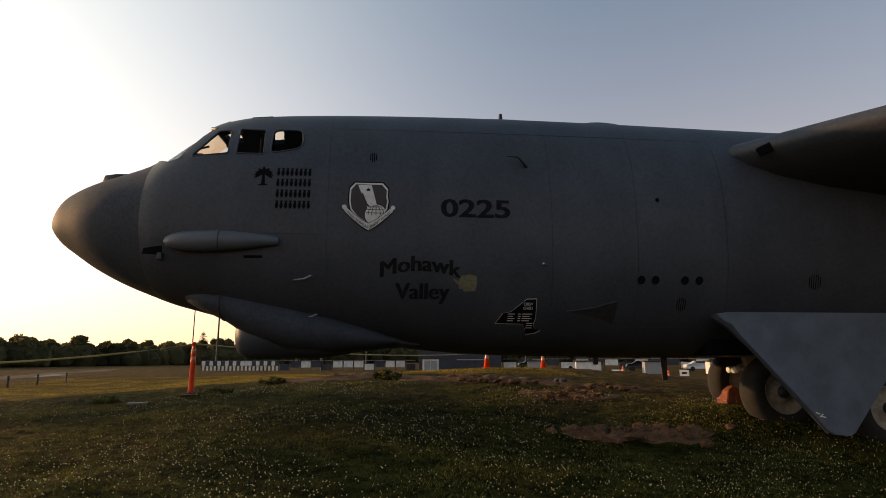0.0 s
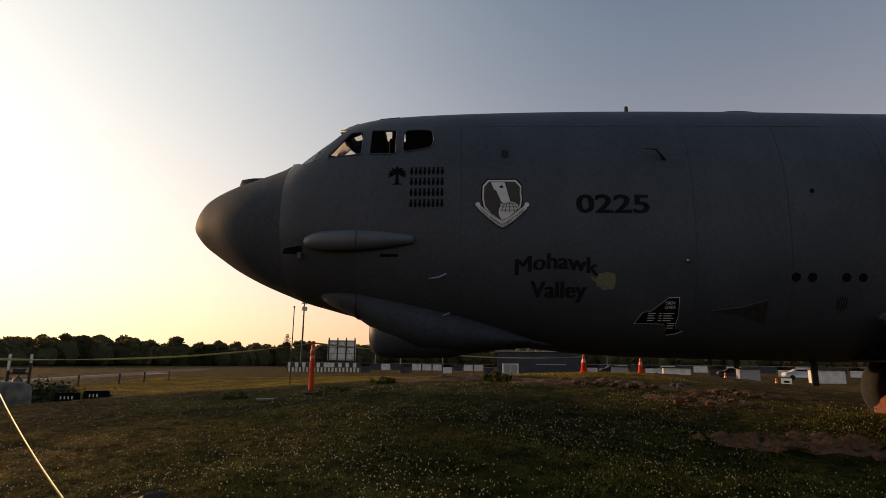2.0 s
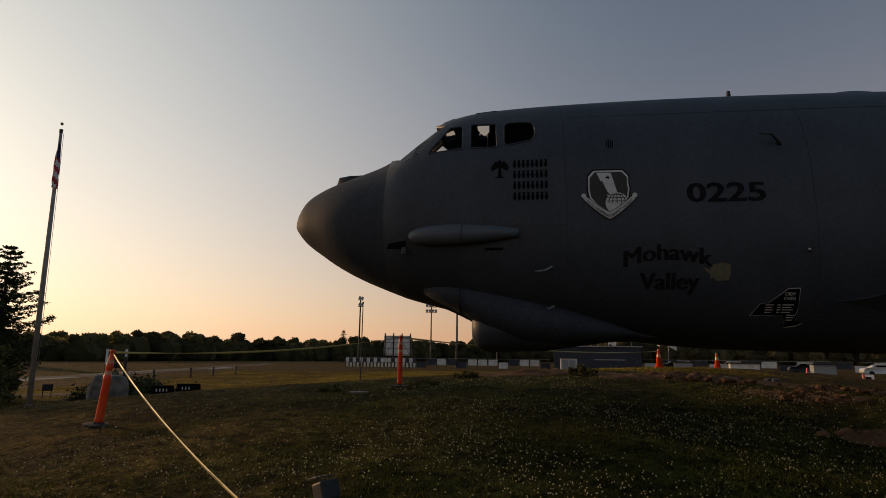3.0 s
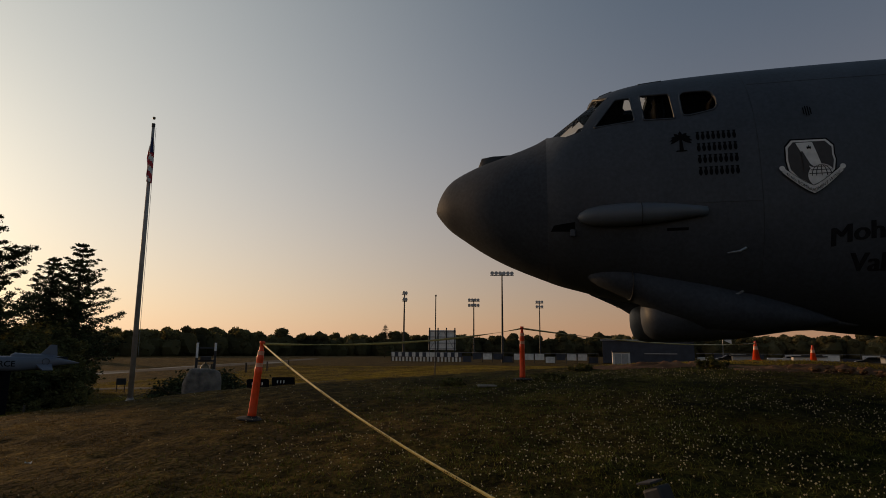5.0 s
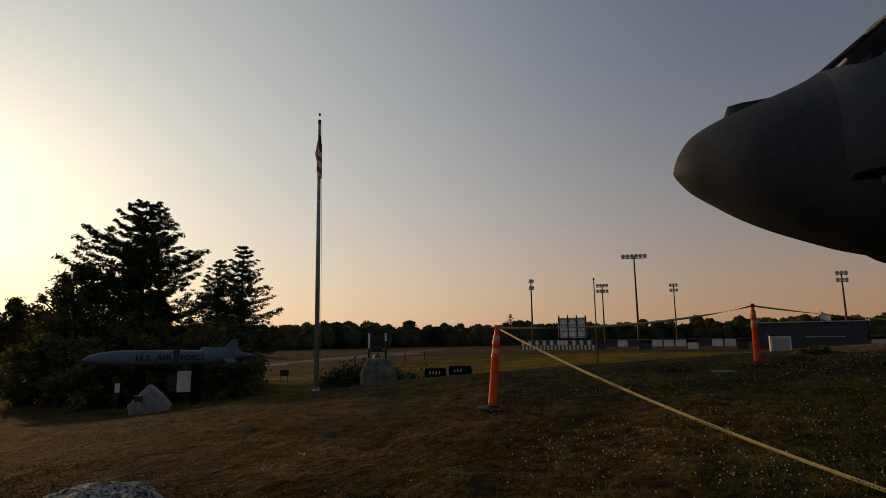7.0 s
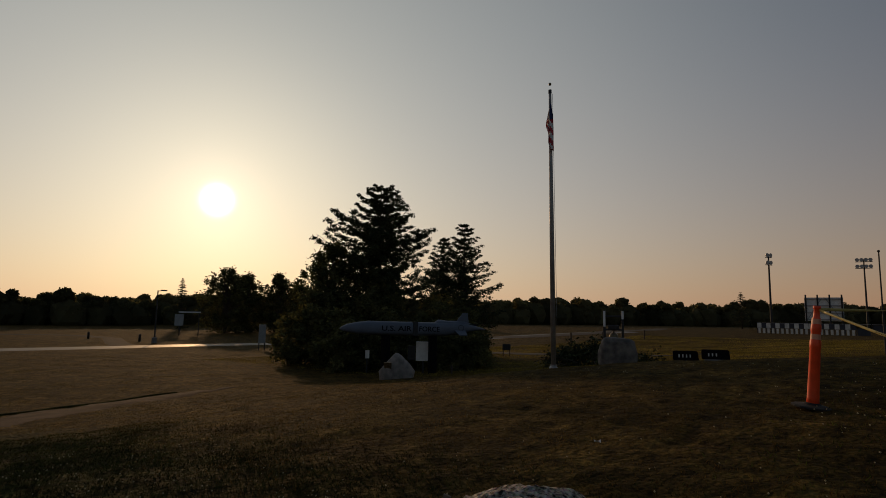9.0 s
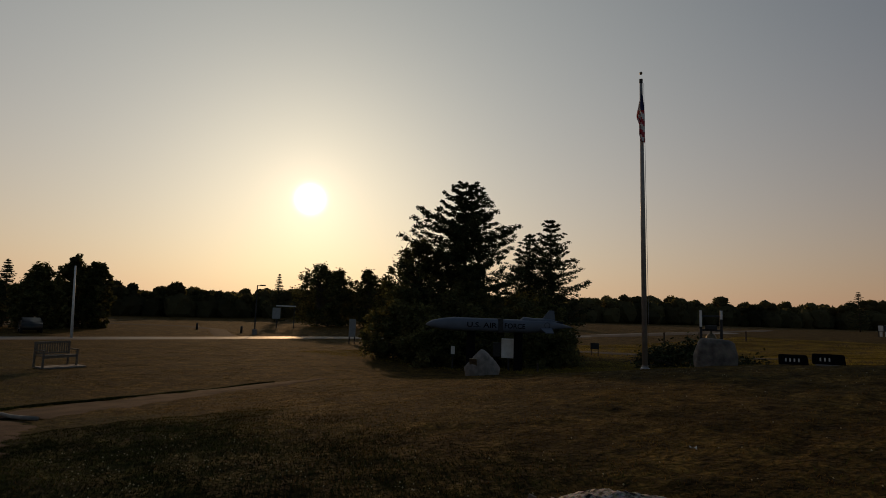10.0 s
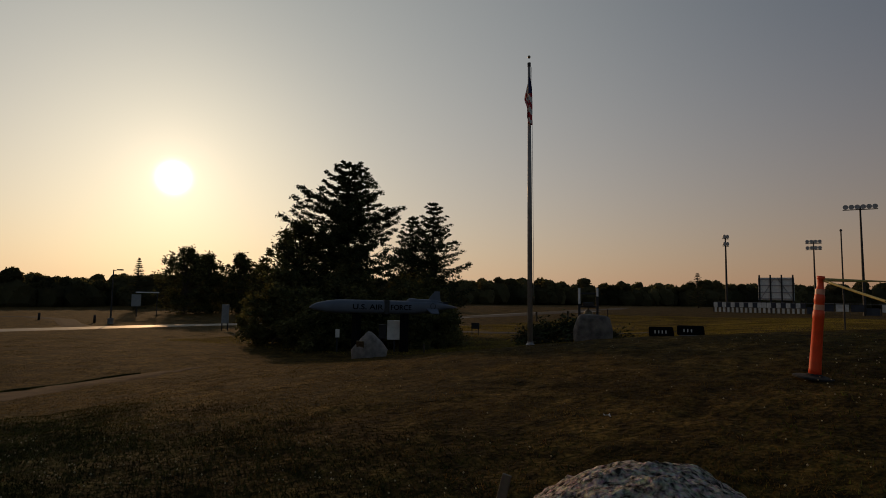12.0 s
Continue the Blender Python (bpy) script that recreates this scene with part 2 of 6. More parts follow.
def grass_material():
    """Late-summer turf: green clover by the mound, straw-brown where it is dry, bare earth in patches."""
    m = bpy.data.materials.new("dry_grass_turf")
    m.use_nodes = True
    nt = m.node_tree
    bsdf = nt.nodes["Principled BSDF"]
    bsdf.inputs["Roughness"].default_value = 0.95
    bsdf.inputs["Specular IOR Level"].default_value = 0.04
    co = nt.nodes.new("ShaderNodeTexCoord")

    def nz(scale, detail=6.0):
        n = nt.nodes.new("ShaderNodeTexNoise")
        n.inputs["Scale"].default_value, n.inputs["Detail"].default_value = scale, detail
        nt.links.new(co.outputs["Object"], n.inputs["Vector"])
        return n

    def ramp(src, a, ca, b, cb):
        r = nt.nodes.new("ShaderNodeValToRGB")
        r.color_ramp.elements[0].position, r.color_ramp.elements[1].position = a, b
        r.color_ramp.elements[0].color, r.color_ramp.elements[1].color = (*ca, 1), (*cb, 1)
        nt.links.new(src, r.inputs["Fac"])
        return r.outputs["Color"]

    def mix(fac, a, b, blend="MIX"):
        n = nt.nodes.new("ShaderNodeMix")
        n.data_type, n.blend_type = "RGBA", blend
        if isinstance(fac, float):
            n.inputs["Factor"].default_value = fac
        else:
            nt.links.new(fac, n.inputs["Factor"])
        nt.links.new(a, n.inputs[6])
        nt.links.new(b, n.inputs[7])
        return n.outputs[2]

    green = ramp(nz(1.6).outputs["Fac"], 0.35, (0.018, 0.023, 0.005), 0.68, (0.044, 0.045, 0.011))
    straw = ramp(nz(2.3).outputs["Fac"], 0.33, (0.050, 0.032, 0.008), 0.68, (0.106, 0.068, 0.018))
    dryness = nt.nodes.new("ShaderNodeVertexColor")
    dryness.layer_name = "dry"
    patch = nt.nodes.new("ShaderNodeMath")
    patch.operation = "ADD"
    wob = nt.nodes.new("ShaderNodeMapRange")
    wob.inputs["To Min"].default_value, wob.inputs["To Max"].default_value = -0.55, 0.55
    nt.links.new(nz(0.55).outputs["Fac"], wob.inputs["Value"])
    nt.links.new(dryness.outputs["Color"], patch.inputs[0])
    nt.links.new(wob.outputs[0], patch.inputs[1])
    patch.use_clamp = True
    base = mix(patch.outputs[0], green, straw)
    speck = ramp(nz(28.0, 3.0).outputs["Fac"], 0.3, (0.45, 0.45, 0.45), 0.7, (1.5, 1.5, 1.5))
    base = mix(1.0, base, speck, "MULTIPLY")
    # shade in the dents between clumps, put into the colour as noise
    clump = ramp(nz(6.5, 5.0).outputs["Fac"], 0.37, (0.42, 0.42, 0.42), 0.64, (1.45, 1.45, 1.45))
    base = mix(1.0, base, clump, "MULTIPLY")
    worn = ramp(nz(0.9, 7.0).outputs["Fac"], 0.40, (0.66, 0.66, 0.66), 0.62, (1.28, 1.22, 1.15))
    base = mix(1.0, base, worn, "MULTIPLY")
    nt.links.new(base, bsdf.inputs["Base Color"])
    bn = nt.nodes.new("ShaderNodeBump")
    bn.inputs["Strength"].default_value, bn.inputs["Distance"].default_value = 1.0, 0.08
    nt.links.new(nz(14.0, 8.0).outputs["Fac"], bn.inputs["Height"])
    nt.links.new(bn.outputs["Normal"], bsdf.inputs["Normal"])
    return m


M["turf"] = grass_material()


# ---- building helpers ----
def finish(ob, mat, smooth=False):
    ob.data.materials.append(mat)
    if smooth:
        for p in ob.data.polygons:
            p.use_smooth = True
    return ob


def link_bm(name, bm, mat, parent=None, label="", smooth=False):
    me = bpy.data.meshes.new(name)
    bmesh.ops.recalc_face_normals(bm, faces=bm.faces)
    bm.to_mesh(me)
    bm.free()
    ob = finish(new(name, me), mat, smooth)
    if parent is not None:
        ob.parent = parent
    if label:
        tagged(ob, label=label)
    return ob


def part(name, bm, mat, parent, label="", smooth=False):
    return link_bm(name, bm, mat, parent, label, smooth)


def thing(name, label, category, at=(0, 0, 0), turn=0.0, group="", kind=""):
    ob = new(name)
    ob.matrix_world = pose(*at, 0, 0, turn)
    return tagged(ob, label, category, group, kind)


def pydata(name, verts, faces, mat, parent=None, smooth=False, label=""):
    me = bpy.data.meshes.new(name)
    me.from_pydata(verts, [], faces)
    me.update()
    ob = finish(new(name, me), mat, smooth)
    if parent is not None:
        ob.parent = parent
    if label:
        tagged(ob, label=label)
    return ob


def bevel_box(size, at=(0, 0, 0), bevel=0.01, rot=None, bm=None):
    own = bmesh.new() if bm is None else bm
    r = bmesh.ops.create_cube(own, size=1.0)
    m = Matrix.Translation(at) @ (rot or Matrix()) @ Matrix.Diagonal((*size, 1))
    bmesh.ops.transform(own, matrix=m, verts=r["verts"])
    if bevel:
        es = {e for v in r["verts"] for e in v.link_edges}
        bmesh.ops.bevel(own, geom=list(es), offset=bevel, segments=2, affect="EDGES", profile=0.5)
    return own


def tube(points, radii, sides=10, bm=None, caps=True):
    """A swept round tube along points."""
    own = bmesh.new() if bm is None else bm
    pts = [Vector(p) for p in points]
    rad = list(radii) if hasattr(radii, "__len__") else [radii] * len(pts)
    rings = []
    side = None
    for i, p in enumerate(pts):
        d = (pts[min(i + 1, len(pts) - 1)] - pts[max(i - 1, 0)]).normalized()
        if side is None:
            side = d.orthogonal().normalized()
        side = (side - d * side.dot(d)).normalized()
        up = d.cross(side)
        rings.append([own.verts.new(p + (side * math.cos(a) + up * math.sin(a)) * rad[i]) for a in [2 * math.pi * k / sides for k in range(sides)]])
    for a, b in zip(rings, rings[1:]):
        for k in range(sides):
            own.faces.new((a[k], a[(k + 1) % sides], b[(k + 1) % sides], b[k]))
    if caps:
        own.faces.new(rings[0])
        own.faces.new(rings[-1])
    return own


def lathe(profile, sides=24, axis="Z", bm=None, closed=True):
    """Turns (radius, height) pairs round an axis."""
    own = bmesh.new() if bm is None else bm
    rings = []
    for r, h in profile:
        ring = []
        for k in range(sides):
            a = 2 * math.pi * k / sides
            c = (r * math.cos(a), r * math.sin(a), h)
            if axis == "Y":
                c = (c[0], c[2], c[1])
            if axis == "X":
                c = (c[2], c[0], c[1])
            ring.append(own.verts.new(c))
        rings.append(ring)
    for a, b in zip(rings, rings[1:]):
        for k in range(sides):
            own.faces.new((a[k], a[(k + 1) % sides], b[(k + 1) % sides], b[k]))
    if closed:
        own.faces.new(rings[0])
        own.faces.new(rings[-1])
    return own


def smoothstep(a, b, x):
    u = min(1.0, max(0.0, (x - a) / (b - a)))
    return u * u * (3 - 2 * u)


def ground_z(x, y):
    """Height of the turf: the mound under the aircraft, falling away to the road, nearly level towards the ball field."""
    south = 9 - 1.5 * smoothstep(3, 9, x)
    z = -0.25 + 1.33 * math.exp(-(((x - 5) / (13 if x < 5 else 14)) ** 2) - ((y - 4) / (south if y < 4 else (14 if x > 5 else 11 + 0.6 * max(0.0, x)))) ** 2)
    z += 1.02 * math.exp(-(((x - 14) / 10) ** 2) - ((y - 17) / 9) ** 2)
    z -= 0.14 * math.exp(-(((x - 1.5) / 2.6) ** 2) - ((y - 3.0) / 2.6) ** 2)
    z += 0.32 * math.exp(-(((x - 12.0) / 1.5) ** 2) - ((y + 0.2) / 1.1) ** 2)
    z += 0.30 * smoothstep(8, 20, x) * smoothstep(60, 90, y)
    z -= (0.9 * smoothstep(5, 20, -x) + 0.8 * smoothstep(20, 65, -x)) * (1 - smoothstep(40, 90, y))
    return z


def lumps(x, y):
    near = 1.0 - smoothstep(20, 60, math.hypot(x, y))
    return near * (0.035 * noise.noise((x * 0.7, y * 0.7, 3)) + 0.028 * noise.noise((x * 2.3, y * 2.3, 9)) + 0.024 * noise.noise((x * 4.0, y * 4.0, 5)))


def surf(x, y):
    return ground_z(x, y) + lumps(x, y)


# ---- ground: one sheet out to the horizon ----
def graded(lo, hi, fine_lo, fine_hi, step, grow):
    out = list(np.arange(fine_lo, fine_hi + 1e-6, step))
    s, v = step, fine_hi
    while v < hi:
        s *= grow
        v += s
        out.append(v)
    s, v = step, fine_lo
    while v > lo:
        s *= grow
        v -= s
        out.insert(0, v)
    return out


def build_ground():
    xs = graded(-2500, 2500, -14, 14, 0.12, 1.10)
    ys = graded(-2500, 2500, -8.5, 7, 0.12, 1.10)
    verts = [(x, y, surf(x, y)) for y in ys for x in xs]
    nx = len(xs)
    faces = [(j * nx + i, j * nx + i + 1, (j + 1) * nx + i + 1, (j + 1) * nx + i) for j in range(len(ys) - 1) for i in range(nx - 1)]
    ob = pydata("ground", verts, faces, M["turf"], None, True)
    tagged(ob, "uneven late-summer turf, green clover on a low mound", "ground", kind="structure")
    layer = ob.data.color_attributes.new("dry", "FLOAT_COLOR", "POINT")
    vals = []
    for x, y, z in verts:
        d = 0.75 * smoothstep(5.0, -3.5, x) * smoothstep(-6.6, -4.2, y) + 0.4 * smoothstep(-9, -13, x) + 0.8 * smoothstep(6, 15, y) - 0.25 * smoothstep(2, 7, x) * (1 - smoothstep(-1, 3, y)) + 0.45 * smoothstep(5, 9, x) * smoothstep(-1.5, 2.5, y)
        d += 0.65 * math.exp(-(((x - 1.0) / 3.2) ** 2) - ((y + 1.2) / 1.8) ** 2)
        d = min(1.0, max(0.0, d + 0.12))
        vals += [d, d, d, 1]
    layer.data.foreach_set("color", vals)
    return ob


build_ground()


# ---- the bomber ----
HX = [0.71, 0.78, 0.93, 1.16, 1.49, 1.82, 2.32, 2.60, 2.89, 3.15, 3.45, 3.86, 4.97, 6.88, 9.0, 12.0, 26.0]
HTOP = [3.62, 3.84, 4.05, 4.19, 4.31, 4.40, 4.57, 4.76, 5.01, 5.20, 5.31, 5.38, 5.44, 5.48, 5.48, 5.44, 5.44]
HBOT = [3.60, 3.48, 3.31, 3.14, 2.92, 2.745, 2.535, 2.43, 2.35, 2.28, 2.21, 2.13, 1.93, 1.70, 1.64, 1.62, 1.62]
HWID = [0.02, 0.205, 0.39, 0.575, 0.80, 0.97, 1.16, 1.27, 1.33, 1.37, 1.40, 1.44, 1.49, 1.51, 1.52, 1.52, 1.52]
HPOW = [2.0, 2.0, 2.0, 2.0, 2.05, 2.1, 2.15, 2.2, 2.25, 2.3, 2.35, 2.4, 2.45, 2.5, 2.5, 2.5, 2.5]


HS = [math.sqrt(x - 0.705) for x in HX]


def glide(x, vals):
    """A smooth curve through the stations, blunt at the nose."""
    s = math.sqrt(max(1e-6, x - 0.705))
    i = min(max(int(np.searchsorted(HS, s)) - 1, 0), len(HS) - 2)
    h = HS[i + 1] - HS[i]

    def slope(k):
        if k == 0:
            return (vals[1] - vals[0]) / (HS[1] - HS[0])
        if k == len(HS) - 1:
            return 0.0
        return (vals[k + 1] - vals[k - 1]) / (HS[k + 1] - HS[k - 1])

    u = min(1.0, max(0.0, (s - HS[i]) / h))
    return ((2 * u ** 3 - 3 * u ** 2 + 1) * vals[i] + (u ** 3 - 2 * u ** 2 + u) * h * slope(i)
            + (3 * u ** 2 - 2 * u ** 3) * vals[i + 1] + (u ** 3 - u ** 2) * h * slope(i + 1))


def hull_at(x):
    t, b, w, n = (glide(x, v) for v in (HTOP, HBOT, HWID, HPOW))
    mid = 3.62 - 0.04 * smoothstep(2, 7, x)
    return t, b, w, n, mid


def hull_point(x, a):
    """A point of the skin at station x; a = 0 at the port side's widest, 90 degrees at the top."""
    t, b, w, n, mid = hull_at(x)
    c, s = math.cos(a), math.sin(a)
    up = (t - mid) if s >= 0 else (mid - b)
    return (x, -w * math.copysign(abs(c) ** (2 / n), c), mid + up * math.copysign(abs(s) ** (2 / n), s))


def skin_y(x, z):
    """The port skin's y at station x and height z."""
    t, b, w, n, mid = hull_at(x)
    up = (t - mid) if z >= mid else (mid - b)
    u = min(1.0, abs(z - mid) / up)
    return -w * (1 - u ** n) ** (1 / n)


RADOME_X = 2.42


def loft(x0, x1, xs, around=72):
    rows = []
    for x in xs:
        rows.append([hull_point(x, 2 * math.pi * k / around + 1e-4) for k in range(around)])
    verts = [v for r in rows for v in r]
    faces = []
    for i in range(len(rows) - 1):
        for k in range(around):
            k2 = (k + 1) % around
            faces.append((i * around + k, (i + 1) * around + k, (i + 1) * around + k2, i * around + k2))
    return verts, faces


def prism(outline, direction, depth, start=(0, 0, 0)):
    """A solid that reaches from a flat outline along a direction."""
    bm = bmesh.new()
    d = Vector(direction).normalized()
    a = [bm.verts.new(Vector(p) + Vector(start) - d * 0.4) for p in outline]
    b = [bm.verts.new(Vector(p) + Vector(start) + d * depth) for p in outline]
    n = len(a)
    bm.faces.new(a)
    bm.faces.new(list(reversed(b)))
    for i in range(n):
        bm.faces.new((a[i], b[i], b[(i + 1) % n], a[(i + 1) % n]))
    bmesh.ops.recalc_face_normals(bm, faces=bm.faces)
    me = bpy.data.meshes.new("cutter")
    bm.to_mesh(me)
    bm.free()
    return new("cutter", me)


def rounded(points, r, steps=4):
    """Rounds the corners of a flat outline in x and z."""
    out = []
    n = len(points)
    for i in range(n):
        p0, p1, p2 = Vector(points[i - 1]), Vector(points[i]), Vector(points[(i + 1) % n])
        ri = min(r, (p0 - p1).length * 0.45, (p2 - p1).length * 0.45)
        a, b = p1 + (p0 - p1).normalized() * ri, p1 + (p2 - p1).normalized() * ri
        for k in range(steps + 1):
            u = k / steps
            out.append(tuple(a * (1 - u) ** 2 + p1 * 2 * u * (1 - u) + b * u * u))
    return out


W1 = rounded([(3.05, 4.40), (3.57, 4.435), (3.555, 4.86), (3.36, 4.86)], 0.035)
W2 = rounded([(3.68, 4.43), (4.06, 4.42), (4.045, 4.85), (3.67, 4.875)], 0.03)
W3 = rounded([(4.15, 4.44), (4.33, 4.47), (4.56, 4.52), (4.60, 4.66), (4.56, 4.84), (4.40, 4.855), (4.155, 4.85)], 0.10, 5)
WINDOWS = (W1, W2, W3)
SHIELD_PANE = [(2.47, 0.07, 4.66), (2.44, 0.70, 4.47), (2.70, 1.08, 4.33), (2.90, 1.15, 4.38), (3.29, 0.90, 4.95), (3.12, 0.62, 5.06), (3.08, 0.07, 5.14)]


ROOF_PANES = (((3.72, 0.30), (4.04, 0.32), (4.04, 0.76), (3.74, 0.72)), ((3.17, 0.28), (3.36, 0.28), (3.38, 0.60), (3.22, 0.56)))


def decal_mesh(name, polys, mat, parent, lift=0.004, label="", step=0.12):
    """Flat polygons in (x, z) laid on the port skin, cut fine enough to follow it."""
    bm = bmesh.new()
    for poly in polys:
        vs = [bm.verts.new((p[0], 0, p[1])) for p in poly]
        bm.faces.new(vs)
    bmesh.ops.triangulate(bm, faces=bm.faces)
    for axis in (0, 2):
        lo = min(v.co[axis] for v in bm.verts)
        hi = max(v.co[axis] for v in bm.verts)
        c = math.ceil(lo / step) * step
        while c < hi:
            no = Vector((1, 0, 0)) if axis == 0 else Vector((0, 0, 1))
            bmesh.ops.bisect_plane(bm, geom=bm.verts[:] + bm.edges[:] + bm.faces[:], plane_co=no * c, plane_no=no)
            c += step
    for v in bm.verts:
        v.co.y = skin_y(v.co.x, v.co.z) - lift
    return part(name, bm, mat, parent, label)


def text_mesh(text, size, fit_width=None, shear=0.0, bold=0.0):
    """Text in the built-in font as a flat mesh; returns vertices (x, y) and faces."""
    cu = bpy.data.curves.new("letters", "FONT")
    cu.body, cu.size, cu.shear, cu.offset = text, size, shear, bold
    cu.resolution_u = 3
    ob = new("letters", cu)
    me = bpy.data.meshes.new_from_object(ob.evaluated_get(bpy.context.evaluated_depsgraph_get()))
    vs = [(v.co.x, v.co.y) for v in me.vertices]
    fs = [tuple(p.vertices) for p in me.polygons]
    bpy.data.objects.remove(ob)
    lo, hi = min(v[0] for v in vs), max(v[0] for v in vs)
    k = fit_width / (hi - lo) if fit_width else 1.0
    return [((v[0] - lo) * k, v[1]) for v in vs], fs


def skin_text(name, text, x, z, height, width, mat, parent, bend=0.0, slant=0.0, bold=0.0, lift=0.004, label="", strikes=1):
    """Letters on the port skin; x, z: lower left; height: of the capitals."""
    vs, fs = text_mesh(text, height / 0.70, width, bold=bold)
    out, n = [], len(vs)
    for k in range(strikes):
        for u, v in vs:
            s = u / width * 2 - 1
            px, pz = x + u + k * 0.012, z + v + bend * (1 - s * s) + slant * u
            out.append((px, skin_y(px, pz) - lift - k * 0.0015, pz))
    fs = [tuple(i + k * n for i in f) for k in range(strikes) for f in fs]
    return pydata(name, out, fs, mat, parent, label=label)


def build_bomber():
    plane = thing("bomber_aircraft", "dark grey retired bomber standing on a grass mound", "aircraft", (0, 0, 0))
    # skin behind the radome, with a wall thickness and the canopy openings cut through
    xs = [RADOME_X + 0.001] + [x for x in np.arange(2.5, 6.0, 0.08)] + [6.0, 6.5, 7, 7.5, 8, 9, 10, 11, 12, 14, 17, 20, 26]
    v, f = loft(0, 0, xs)
    shell = pydata("fuselage", v, f, M["hull"], None, True)
    solid = shell.modifiers.new("wall", "SOLIDIFY")
    solid.thickness, solid.offset = 0.05, -1
    cutters = [prism([(x, -1.9, z) for x, z in w], (0, 1, 0), 4.2) for w in WINDOWS]
    for s in (-1, 1):
        cutters.append(prism([(x, s * y, z) for x, y, z in SHIELD_PANE], (0.58, -0.38 * s, -0.70), 0.22))
    for s in (-1, 1):
        for outline in ROOF_PANES:
            cutters.append(prism([(x, s * y, 5.75) for x, y in outline], (0, 0, -1), 0.78))
    for c in cutters:
        bo = shell.modifiers.new("opening", "BOOLEAN")
        bo.operation, bo.object, bo.solver = "DIFFERENCE", c, "EXACT"
    me = bpy.data.meshes.new_from_object(shell.evaluated_get(bpy.context.evaluated_depsgraph_get()))
    me.name = "fuselage"
    shell.modifiers.clear()
    shell.data = me
    shell.parent = plane
    for c in cutters:
        bpy.data.objects.remove(c)
    for p in me.polygons:
        p.use_smooth = True
    me.set_sharp_from_angle(angle=radians(35))
    # radome
    v, f = loft(0, 0, [0.7065 + (RADOME_X - 0.7065) * (k / 30) ** 2 for k in range(31)])
    rad = pydata("radome", v, f + [tuple(range(72))], M["radome"], plane, True, "smooth dark grey nose cone")
    seam = [hull_point(RADOME_X + 0.0005, 2 * math.pi * k / 72) for k in range(73)]
    part("radome_seam", tube(seam, 0.002, 6), M["radome"], plane)
    # hump fairing on the nose
    bm = bmesh.new()
    rows = []
    for x, w, top in ((1.38, 0.13, 4.27), (1.44, 0.17, 4.425), (1.62, 0.20, 4.445), (1.9, 0.19, 4.45), (2.15, 0.12, 4.50)):
        t = hull_at(x)[0]
        h = max(0.0, top - t)
        rows.append([bm.verts.new((x, y, z)) for y, z in ((-w, t - 0.12), (-w * 0.96, t + h * 0.85), (-w * 0.8, t + h), (w * 0.8, t + h), (w * 0.96, t + h * 0.85), (w, t - 0.12))])
    for a, b in zip(rows, rows[1:]):
        for k in range(5):
            bm.faces.new((a[k], a[k + 1], b[k + 1], b[k]))
    bm.faces.new(rows[0])
    part("nose_fairing", bm, M["dark_metal"], plane, "dark fairing on top of the nose", True)
    # window panes and frames
    for w in WINDOWS:
        for s in (-1, 1):
            ring = []
            for x, z in w:
                ring.append((x, s * abs(skin_y(x, z)), z))
            bm = bmesh.new()
            inner = [bm.verts.new((p[0], p[1] - s * 0.03, p[2])) for p in ring]
            bm.faces.new(inner)
            pane = part("window_pane", bm, M["glass"], plane)
            pane.visible_shadow = False
            pts = [(p[0], p[1] + s * 0.002, p[2]) for p in ring]
            part("window_frame", tube(pts + pts[:1], 0.012, 6), M["hull"], plane)
    for s in (-1, 1):
        bm = bmesh.new()
        ring = [bm.verts.new((x + 0.03, s * (y - 0.02), z - 0.03)) for x, y, z in SHIELD_PANE]
        hub = bm.verts.new((2.80 + 0.03, s * 0.66, 4.75))
        for i in range(len(ring)):
            bm.faces.new((ring[i], ring[(i + 1) % len(ring)], hub))
        edge = [(x, s * y, z) for x, y, z in SHIELD_PANE]
        part("windshield_frame", tube(edge + edge[:1], 0.022, 6), M["hull"], plane)
        pane = part("windshield_pane", bm, M["glass"], plane)
        pane.visible_shadow = False
    for s in (-1, 1):
        part("wiper", tube([(2.50, s * 0.15, 4.64), (2.72, s * 0.20, 4.82), (2.92, s * 0.32, 4.93)], 0.012, 6), M["dark_metal"], plane)
    # the crew's deck, bulkhead and seats behind the panes; cockpit shade is put into their black
    part("cockpit_floor", bevel_box((2.3, 2.3, 0.05), (3.75, 0, 4.02), 0), M["black"], plane)
    part("bulkhead", bevel_box((0.06, 1.7, 1.2), (4.9, 0, 4.5), 0), M["black"], plane)
    part("instrument_panel", bevel_box((0.25, 1.7, 0.38), (3.0, 0, 4.36), 0.04), M["black"], plane)
    for s in (-1, 1):
        bm = bevel_box((0.14, 0.5, 0.62), (3.98, s * 0.62, 4.52), 0.04)
        bevel_box((0.5, 0.5, 0.14), (3.76, s * 0.62, 4.22), 0.04, bm=bm)
        bevel_box((0.12, 0.28, 0.2), (4.0, s * 0.62, 4.92), 0.03, bm=bm)
        part("crew_seat", bm, M["black"], plane)
    # eyebrow windows in the cockpit roof
    for s in (-1, 1):
        for outline in ROOF_PANES:
            ring = []
            for x, y in outline:
                t, b, w, n, mid = hull_at(x)
                ring.append((x, s * y, mid + (t - mid) * (1 - (y / w) ** n) ** (1 / n)))
            bm = bmesh.new()
            bm.faces.new([bm.verts.new((p[0], p[1], p[2] - 0.03)) for p in ring])
            pane = part("eyebrow_window", bm, M["glass"], plane, "eyebrow window in the cockpit roof")
            pane.visible_shadow = False
